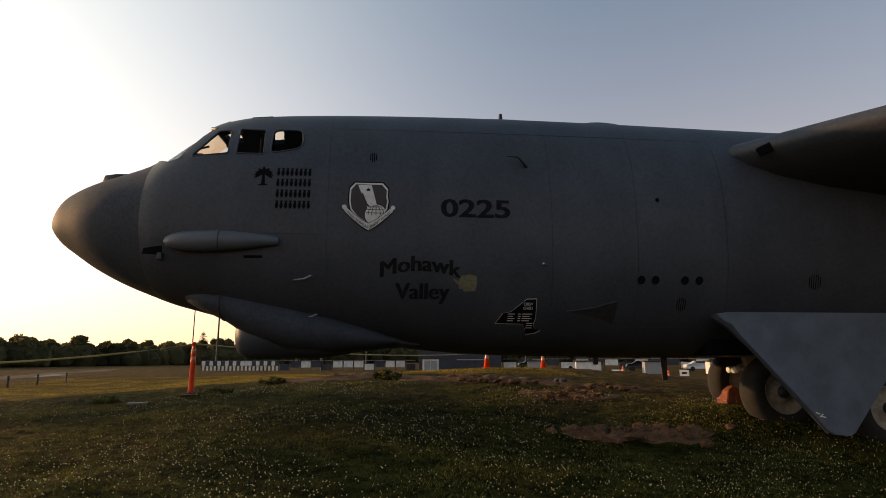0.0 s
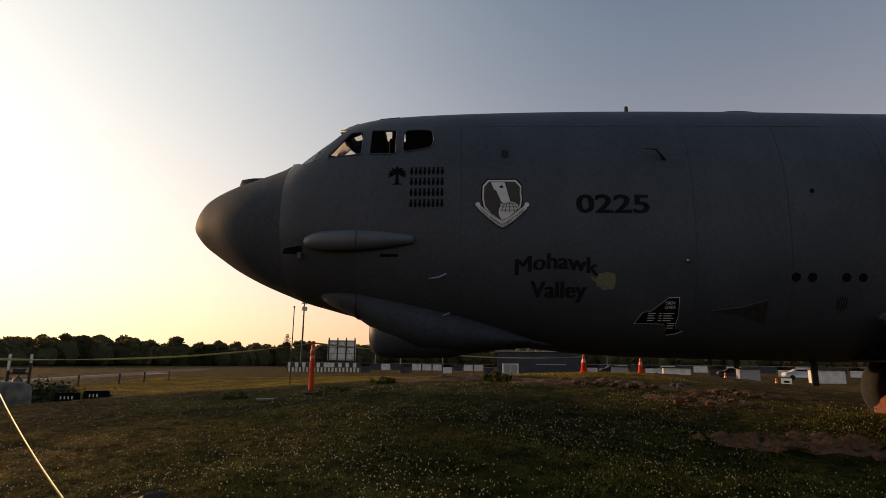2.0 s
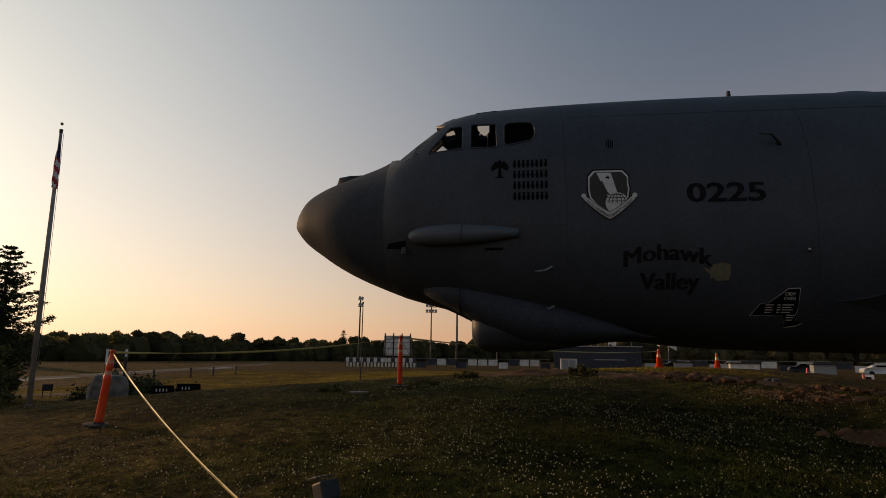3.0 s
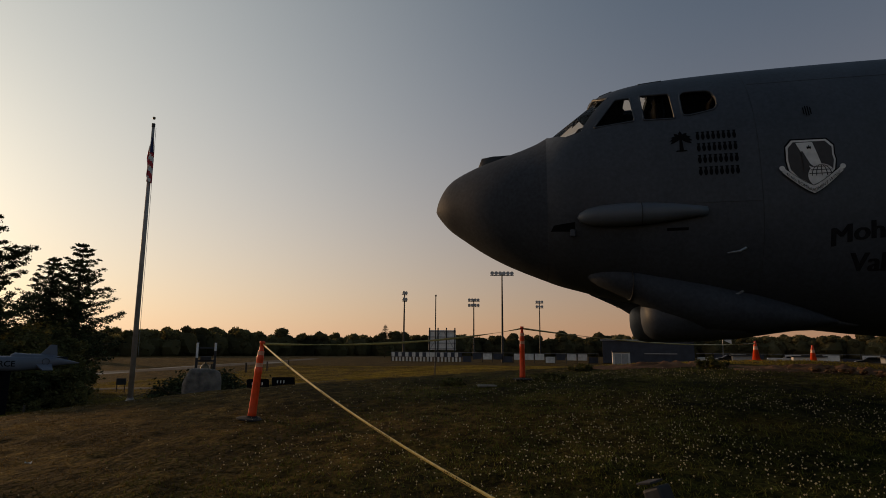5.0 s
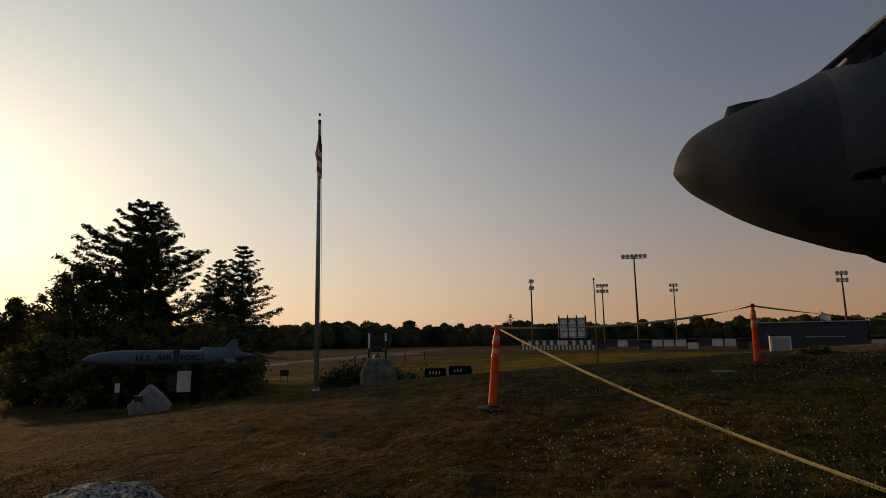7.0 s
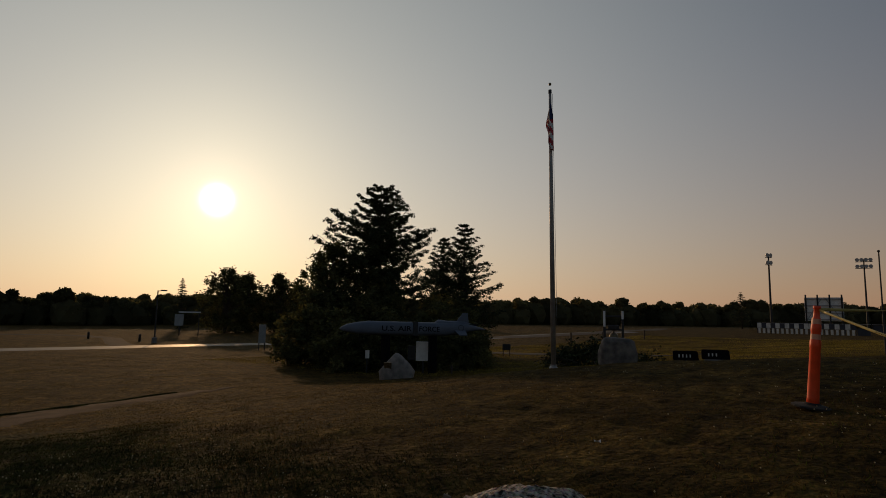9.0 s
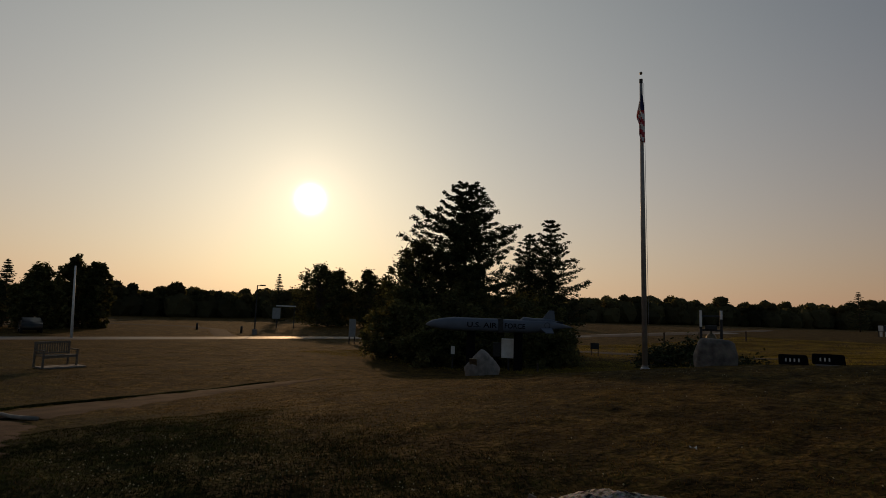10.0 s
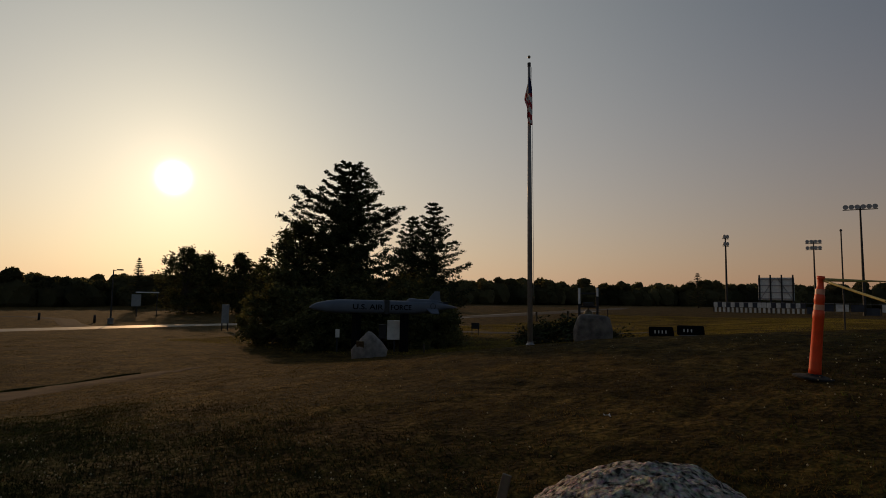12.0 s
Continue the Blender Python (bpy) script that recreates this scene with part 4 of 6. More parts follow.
# ---- barrier posts, cones and tape ----
def build_post(at, lean=(0, 0)):
    p = thing("barrier_post", "orange plastic barrier post with reflective bands on a black rubber base", "barrier post", at, 0, "barrier posts")
    p.matrix_world = pose(*at, lean[0], lean[1], 0)
    part("base", lathe([(0.20, 0.0), (0.20, 0.014), (0.185, 0.022), (0.09, 0.032), (0.065, 0.05)], 16), M["rubber"], p, "black rubber octagonal base")
    outline = [(0.082, 0.04), (0.078, 0.1), (0.068, 0.62), (0.074, 0.63), (0.072, 0.70), (0.064, 0.71), (0.062, 0.79), (0.068, 0.80), (0.066, 0.86), (0.058, 0.875), (0.056, 0.93), (0.045, 0.95), (0.040, 0.985), (0.038, 1.03), (0.050, 1.04), (0.050, 1.07)]
    part("tube", lathe([(r * 0.74, z) for r, z in outline], 20), M["orange"], p, "", True)
    for z, r in ((0.715, 0.0495), (0.878, 0.0455)):
        part("reflective_band", lathe([(r, z), (r - 0.001, z + 0.055)], 20, closed=False), M["reflective"], p, "pale orange reflective band", True)
    return p


POST1 = (-1.66, -1.08, surf(-1.66, -1.08))
POST2 = (1.91, 3.28, surf(1.91, 3.28))
p1 = build_post(POST1, (0, 5))
p2 = build_post(POST2)


def build_cone(at, turn=0):
    c = thing("traffic_cone", "orange traffic cone standing on grass", "traffic cone", at, turn, "traffic cones")
    part("base", bevel_box((0.36, 0.36, 0.03), (0, 0, 0.015), 0.01), M["orange"], c)
    part("cone", lathe([(0.14, 0.03), (0.035, 0.68), (0.03, 0.71), (0.02, 0.71)], 20), M["orange"], c, "", True)
    part("reflective_band", lathe([(0.083, 0.40), (0.063, 0.52)], 20, closed=False), M["reflective"], c)
    return c


CONE1 = (10.0, 14.2)
c1 = build_cone((*CONE1, surf(*CONE1)))
for x, y in ((13.2, 17.3), (18.6, 21.0), (21.4, 21.5)):
    copy_thing(c1, pose(x, y, surf(x, y), 0, 0, 30))


def build_tape(name, a, b, sag, width=0.07, twist=0.0, label="", marks=0):
    t = thing(name, label, "barrier tape", (0, 0, 0), 0, "barrier tape")
    bm = bmesh.new()
    a, b = Vector(a), Vector(b)
    prev = None
    n = 40
    for k in range(n + 1):
        u = k / n
        c = a.lerp(b, u) + Vector((0, 0, -sag * 4 * u * (1 - u)))
        ang = twist * math.sin(u * 9) + 0.25
        w = Vector((0.3 * math.sin(ang), 0.3 * math.sin(ang), math.cos(ang))).normalized() * width / 2
        cur = (bm.verts.new(c - w), bm.verts.new(c + w))
        if prev:
            bm.faces.new((prev[0], prev[1], cur[1], cur[0]))
        prev = cur
    body = part("strip", bm, M["tape"], t, "", True)
    sm = body.modifiers.new("thickness", "SOLIDIFY")
    sm.thickness = 0.002
    for k in range(marks):
        u = 0.12 + 0.76 * k / max(1, marks - 1)
        vs, fs = text_mesh("CAUTION", width * 0.75, 0.34)
        out = []
        L = (b - a).length
        for x, y in vs:
            uu = u + (0.34 - x) / L
            c = a.lerp(b, uu) + Vector((0, 0, -sag * 4 * uu * (1 - uu)))
            ang = twist * math.sin(uu * 9) + 0.25
            w = Vector((0.3 * math.sin(ang), 0.3 * math.sin(ang), math.cos(ang))).normalized()
            nrm = Vector((-0.55, -0.83, 0.1)).normalized()
            out.append(c + w * (y - width * 0.27) + nrm * 0.004)
        pydata("lettering", out, fs, M["black"], t)
    return t


TAPE_END = (2.90, -5.18, 0.20)
top1 = Vector(POST1) + Vector((0.09, 0, 1.03))
top2 = Vector(POST2) + Vector((0, 0, 1.03))
build_tape("caution_tape", top1, TAPE_END, 0.15, 0.026, 0.25, "yellow caution tape sagging from an orange post", 5)
build_tape("caution_tape", top1, top2, 0.12, 0.035, 1.2, "yellow caution tape strung between orange posts")
build_tape("caution_tape", top2, (*CONE1, surf(*CONE1) + 0.62), 0.16, 0.035, 1.2, "yellow caution tape strung between orange posts")

# ---- flagpole ----
FLAG = (-9.26, 6.37, surf(-9.26, 6.37))
fp = thing("flagpole", "tall white flagpole with a limp flag at its top", "flagpole", FLAG)
lean = Vector((0.225, -0.50, 8.27))
part("shaft", tube([(0, 0, 0), lean * 0.5, lean * 0.985], [0.075, 0.065, 0.04], 16), M["pole"], fp, "", True)
part("base_collar", lathe([(0.13, 0), (0.13, 0.04), (0.09, 0.07), (0.09, 0.12)], 16), M["steel"], fp)
bm = lathe([(0.01, -0.05), (0.035, -0.035), (0.042, 0.0), (0.035, 0.03), (0.005, 0.042)], 14)
bmesh.ops.translate(bm, verts=bm.verts, vec=lean + Vector((0, 0, 0.05)))
part("finial_ball", bm, M["bronze"], fp, "", True)
part("truck", tube([lean * 0.972, lean * 0.985], 0.05, 12), M["dark_metal"], fp)
part("halyard", tube([lean * 0.97 + Vector((0.06, 0.04, 0)), lean * 0.15 + Vector((0.1, 0.05, 0))], 0.006, 5), M["steel"], fp)


def build_flag():
    f = thing("flag", "limp striped red and white flag with a blue canton", "flag", tuple(Vector(FLAG) + lean * 0.935))
    f.location = Vector(FLAG) + lean * 0.935
    rows, cols = 26, 14
    grid = []
    for j in range(rows + 1):
        v = j / rows
        row = []
        for i in range(cols + 1):
            u = i / cols
            z = -v * 1.42 - u * 0.12 * (1 - v)
            spread = 0.10 + 0.42 * math.sin(math.pi * min(1, v * 1.1)) ** 0.8 * (0.6 + 0.4 * math.sin(v * 7))
            x = spread * (u - 0.12) * 1.1 - 0.09 * v
            y = 0.085 * math.sin(u * 15 + v * 3) * (0.4 + v)
            row.append((x * -0.75 + 0.04, x * 0.55 + y - 0.02, z))
        grid.append(row)
    bands = {}
    for j in range(rows):
        for i in range(cols):
            k = int((i / cols) * 5 + (j / rows) * 9)
            bands.setdefault(k, []).append((i, j))
    for k, cells in sorted(bands.items()):
        verts, faces = [], []
        for i, j in cells:
            n = len(verts)
            verts += [grid[j][i], grid[j][i + 1], grid[j + 1][i + 1], grid[j + 1][i]]
            faces.append((n, n + 1, n + 2, n + 3))
        pydata("stripe", verts, faces, M["red"] if k % 2 else M["flag_white"], f, True)
    verts, faces = [], []
    for j in range(10):
        for i in range(6):
            p = grid[j][i]
            verts.append((p[0], p[1] - 0.012, p[2]))
    for j in range(9):
        for i in range(5):
            faces.append((j * 6 + i, j * 6 + i + 1, j * 6 + i + 7, j * 6 + i + 6))
    pydata("canton", verts, faces, M["blue"], f, True, "dark blue canton")


build_flag()


# ---- trees ----
def leaf_cloud(name, centres, size, per, mat, parent, seed, stretch=(1, 1, 1), flat=0.6):
    """Many small leaf cards scattered round centres (x, y, z, radius), in one mesh."""
    rng = np.random.default_rng(seed)
    c = np.array(centres, float)
    idx = np.repeat(np.arange(len(c)), per)
    off = rng.normal(0, 0.5, (len(idx), 3)) * np.array(stretch)
    p = c[idx, :3] + off * c[idx, 3:4]
    n = len(p)
    a = rng.normal(0, 1, (n, 3))
    a[:, 2] *= flat
    a /= np.linalg.norm(a, axis=1, keepdims=True)
    b = np.cross(a, rng.normal(0, 1, (n, 3)))
    b /= np.linalg.norm(b, axis=1, keepdims=True)
    s = size * rng.uniform(0.6, 1.5, (n, 1))
    v = np.stack([p - a * s, p + b * s * 0.45, p + a * s, p - b * s * 0.45], 1).reshape(-1, 3)
    me = bpy.data.meshes.new(name)
    me.vertices.add(len(v))
    me.vertices.foreach_set("co", v.ravel())
    me.loops.add(n * 4)
    me.loops.foreach_set("vertex_index", np.arange(n * 4))
    me.polygons.add(n)
    me.polygons.foreach_set("loop_start", np.arange(0, n * 4, 4))
    me.update()
    me.validate()
    ob = finish(new(name, me), mat)
    if parent is not None:
        ob.parent = parent
    return ob


def build_conifer(at, height, spread, label, seed, low=0.12, ragged=0.3, dense=1.0, top_flat=0.0, rise=0.16):
    """Trunk, drooping limbs in uneven whorls, and needle sprays along every limb."""
    rng = random.Random(seed)
    tree = thing("conifer_tree", label, "tree", at)
    part("trunk", tube([(0, 0, -0.2), (0.05, 0.03, height * 0.35), (-0.04, 0.02, height * 0.7), (0, 0, height * 0.97)], [0.19 * height / 10, 0.15 * height / 10, 0.08 * height / 10, 0.02], 10), M["bark"], tree, "", True)
    limbs = bmesh.new()
    centres = []
    z = height * low
    while z < height * 0.985:
        u = (z - height * low) / (height * (1 - low))
        taper = (1 - u) ** 0.75 if not top_flat else (1 - u ** (1 + 4 * top_flat)) ** 0.7
        reach = spread * (taper * (0.75 + 0.25 * math.sin(u * 3.0)) + 0.03)
        k = rng.randint(4, 6)
        a0 = rng.uniform(0, 6.28)
        for j in range(k):
            a = a0 + 6.283 * j / k + rng.uniform(-0.35, 0.35)
            r = reach * rng.uniform(1 - ragged, 1 + ragged * 0.8)
            zl = z + rng.uniform(-0.035, 0.035) * height * (1 - u)
            droop = -0.10 - 0.16 * (1 - u) + rng.uniform(-0.05, 0.08)
            lift = rise + 0.25 * u + rng.uniform(-0.1, 0.25) * ragged
            pts = []
            for q in (0, 0.35, 0.7, 1.0):
                d = r * q
                pts.append((math.cos(a) * d, math.sin(a) * d, zl + d * droop * (1 - q) * 1.6 + lift * 0.5 * q * q * r * 0.5))
            tube(pts, [0.035 * (1.2 - u), 0.028 * (1.2 - u), 0.018, 0.006], 4, limbs, False)
            m = max(3, int(r / 0.22))
            for i in range(1, m + 1):
                q = i / m
                d = r * q
                zz = zl + d * droop * (1 - q) * 1.6 + lift * 0.5 * q * q * r * 0.5 - rng.uniform(0, 0.22) * r / spread
                w = 0.10 + 0.22 * r / spread * (1 - q * 0.55)
                side = rng.uniform(-0.6, 0.6) * (1 - q * 0.7) * r * 0.45
                centres.append((math.cos(a) * d - math.sin(a) * side, math.sin(a) * d + math.cos(a) * side, zz - 0.04, w * 1.1))
        z += height * rng.uniform(0.020, 0.044)
    centres.append((0, 0, height * 0.98, 0.12))
    part("branching", limbs, M["bark"], tree)
    leaf_cloud("crown", centres, 0.075, int(20 * dense), M["needles"], tree, seed, (1, 1, 0.38 + 0.10 * min(2.0, dense)))
    return tree


def build_broadleaf(at, height, width, label, seed, per=26, leaf=0.12, name="broadleaf_tree", base=0.2, mat=None, clumps=70):
    rng = random.Random(seed)
    tree = thing(name, label, "tree" if "tree" in name else "shrub", at)
    limbs = bmesh.new()
    tube([(0, 0, -0.2), (0.05, 0, height * 0.3), (0.02, 0.05, height * 0.6)], [0.022 * height, 0.017 * height, 0.008 * height], 8, limbs, False)
    centres = []
    for k in range(clumps):
        a = rng.uniform(0, 6.283)
        v = rng.uniform(0, 1)
        zz = height * (base + (1 - base) * v)
        r = width / 2 * math.sin(math.pi * min(0.97, 0.18 + 0.8 * v)) ** 0.7 * rng.uniform(0.25, 1.08)
        p = (math.cos(a) * r, math.sin(a) * r, zz * rng.uniform(0.93, 1.02))
        centres.append((*p, rng.uniform(0.28, 0.62) * width * (0.2 if clumps < 100 else 0.14)))
        if k % 3 == 0:
            tube([(0, 0, zz * 0.55), (p[0] * 0.5, p[1] * 0.5, zz * 0.8), p], [0.008 * height, 0.005 * height, 0.002 * height], 4, limbs, False)
    part("trunk", limbs, M["bark"], tree)
    leaf_cloud("crown", centres, leaf, per, mat or M["leaves"], tree, seed)
    return tree


def on(x, y, dz=0.0):
    return (x, y, surf(x, y) + dz)


# group behind the missile
build_conifer(on(-28.0, 16.3), 11.2, 3.85, "broad dark conifer with ragged limbs, behind the missile", 3, 0.20, 0.45, 3.2, 0.26, 0.8)
build_conifer(on(-27.3, 24.0), 9.6, 2.75, "slimmer dark spruce with open lower limbs", 11, 0.16, 0.36, 1.3, 0.05, 0.6)
build_conifer(on(-28.6, 23.2), 8.6, 2.5, "slimmer dark spruce with open lower limbs", 12, 0.2, 0.3, 1.1, 0.05, 0.5)
build_broadleaf(on(-28.8, 13.2), 6.9, 4.4, "dark leafy tree leaning from the conifers", 21, 60, 0.10, base=0.1, clumps=240)
build_broadleaf(on(-27.4, 11.2), 3.8, 4.6, "dense dark shrub beside the missile", 22, 60, 0.11, "shrub", 0.05, clumps=80)
build_broadleaf(on(-24.5, 13.0), 3.3, 5.0, "dense dark shrub behind the missile", 23, 60, 0.11, "shrub", 0.05, clumps=80)
build_broadleaf(on(-22.5, 16.0), 3.0, 4.6, "dense dark shrub behind the missile", 24, 60, 0.11, "shrub", 0.05, clumps=80)
build_broadleaf(on(-25.5, 20.0), 3.8, 4.8, "dense dark shrub under the spruce", 25, 55, 0.12, "shrub", 0.05, clumps=80)
build_broadleaf(on(-21.6, 8.4), 1.5, 2.6, "low dark shrub at the missile's stand", 26, 60, 0.08, "shrub", 0.02, clumps=60)
build_broadleaf(on(-19.4, 12.2), 1.3, 3.0, "low dark shrub at the missile's stand", 27, 60, 0.08, "shrub", 0.02, clumps=60)
build_broadleaf(on(-18.6, 14.2), 1.5, 2.6, "low dark shrub at the missile's stand", 28, 60, 0.08, "shrub", 0.02, clumps=60)
build_broadleaf(on(-21.0, 10.4), 1.4, 2.6, "low dark shrub at the missile's stand", 29, 60, 0.08, "shrub", 0.02, clumps=60)

for k, (x, y, h, w) in enumerate(((-26.0, 9.6, 2.9, 3.6), (-24.0, 10.2, 2.6, 3.6), (-26.2, 14.6, 4.4, 4.4), (-24.2, 17.6, 3.6, 4.2), (-22.6, 12.4, 2.4, 3.6), (-20.6, 15.0, 2.3, 3.4), (-22.2, 9.4, 1.9, 3.0), (-19.9, 13.2, 1.7, 2.8), (-24.0, 19.6, 3.0, 4.0))):
    build_broadleaf(on(x, y), h, w, "dense dark shrub in the thicket round the missile", 60 + k, 75, 0.11, "shrub", 0.03, clumps=90)

# trees across the road
for k, (az, dist, h, w, con) in enumerate(((172.9, 84, 9.2, 5.4, 0), (171.3, 83, 8.7, 4.4, 0), (175.2, 80, 7.6, 6.0, 0), (177.5, 84, 8.6, 4.4, 1), (174.0, 88, 7.6, 4.0, 1), (181, 86, 8.0, 8.0, 0),
                                           (152.4, 108, 11.8, 10.0, 0), (150.6, 112, 11.0, 8.0, 0), (147.7, 110, 11.0, 7.0, 0), (156.2, 120, 10.6, 4.6, 1), (145.8, 118, 9.4, 8.0, 0), (104.5, 175, 10.5, 7.0, 1), (137.0, 150, 12.0, 7.0, 0))):
    a = radians(az)
    x, y = -0.44 + dist * math.cos(a), -8.3 + dist * math.sin(a)
    if con:
        build_conifer(on(x, y, -0.6), h, w * 0.42, "dark roadside conifer seen against the sky", 40 + k, 0.15, 0.3, 0.9)
    else:
        build_broadleaf(on(x, y, -0.6), h, w, "dark roadside tree seen against the sky", 40 + k, 42, 0.2, base=0.06, clumps=260)


def lump_field(name, cores):
    """The shaded inner mass of each far crown: lumpy, uneven solids."""
    bm = bmesh.new()
    bmesh.ops.create_icosphere(bm, subdivisions=2, radius=1.0)
    unit = np.array([v.co[:] for v in bm.verts])
    tris = np.array([[v.index for v in f.verts] for f in bm.faces])
    bm.free()
    rng = np.random.default_rng(17)
    c = np.array(cores)
    k = 1 + rng.normal(0, 0.11, (len(c), len(unit), 1))
    v = unit[None] * k * c[:, None, [3, 3, 4]] + c[:, None, :3]
    f = (tris[None] + (np.arange(len(c)) * len(unit))[:, None, None]).reshape(-1, 3)
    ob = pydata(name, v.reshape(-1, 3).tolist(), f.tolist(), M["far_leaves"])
    tagged(ob, "dark inner masses of the distant woods", "woods", kind="stuff")


def shell_leaves(name, cores, size, per, mat, seed):
    """Leaf cards over the outer half of lumpy crowns."""
    rng = np.random.default_rng(seed)
    c = np.repeat(np.array(cores), per, axis=0)
    n = len(c)
    d = rng.normal(0, 1, (n, 3))
    d /= np.linalg.norm(d, axis=1, keepdims=True)
    d[:, 2] = np.abs(d[:, 2]) * 1.15 - 0.15
    p = c[:, :3] + d * c[:, [3, 3, 4]] * rng.uniform(0.92, 1.14, (n, 1))
    a = rng.normal(0, 1, (n, 3))
    a /= np.linalg.norm(a, axis=1, keepdims=True)
    b = np.cross(a, rng.normal(0, 1, (n, 3)))
    b /= np.linalg.norm(b, axis=1, keepdims=True)
    s = size * rng.uniform(0.5, 1.4, (n, 1))
    v = np.stack([p - a * s, p + b * s * 0.6, p + a * s, p - b * s * 0.6], 1).reshape(-1, 3)
    me = bpy.data.meshes.new(name)
    me.vertices.add(len(v))
    me.vertices.foreach_set("co", v.ravel())
    me.loops.add(n * 4)
    me.loops.foreach_set("vertex_index", np.arange(n * 4))
    me.polygons.add(n)
    me.polygons.foreach_set("loop_start", np.arange(0, n * 4, 4))
    me.update()
    me.validate()
    return finish(new(name, me), mat)


def build_woods():
    """The far belt of trees round the field: rounded crowns of several lobes each, too many to count."""
    rng = random.Random(5)
    cores, leafy = [], []
    for az in np.arange(-20, 215, 0.62):
        for ring in range(3):
            a = radians(az + rng.uniform(-0.4, 0.4))
            d = (165 if az > 128 else 165 + (128 - az) * 4.0) if az > 96 else 300 + max(0, (96 - az)) * 0.6
            d += ring * 12 + rng.uniform(-5, 5)
            x, y = 0.5 + d * math.cos(a), -8.4 + d * math.sin(a)
            h = ((8.6 if az > 124 else 9.9) + 1.8 * noise.noise((az * 0.11, ring, 2))) * rng.choice((0.82, 0.88, 0.94, 1.0, 1.03, 1.10)) * (1.0 if d < 230 else d / 230 * 0.90)
            w = h * rng.uniform(0.6, 0.95)
            base = surf(x, y) - 0.8
            mine = [(x, y, base + h * 0.36, w * 0.46, h * 0.40)]
            for k in range(5):
                b, v = rng.uniform(0, 6.283), rng.uniform(0.35, 0.82)
                r = w * 0.42 * (1.15 - v) * rng.uniform(0.5, 1.2)
                q = w * rng.uniform(0.17, 0.28)
                mine.append((x + r * math.cos(b), y + r * math.sin(b), base + h * v, q, min(q * rng.uniform(0.7, 1.0), h * (1.02 - v))))
            cores += mine
            if 40 < az < 190:
                leafy += mine
    lump_field("wood_masses", cores)
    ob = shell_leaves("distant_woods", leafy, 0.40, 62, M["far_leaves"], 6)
    tagged(ob, "dark belt of distant woods round the airfield", "woods", kind="stuff")


build_woods()

# ---- the display missile ----
MT = Vector((-19.71, 6.82, 0.90))
ME = Vector((-16.48, 12.53, 0.82))


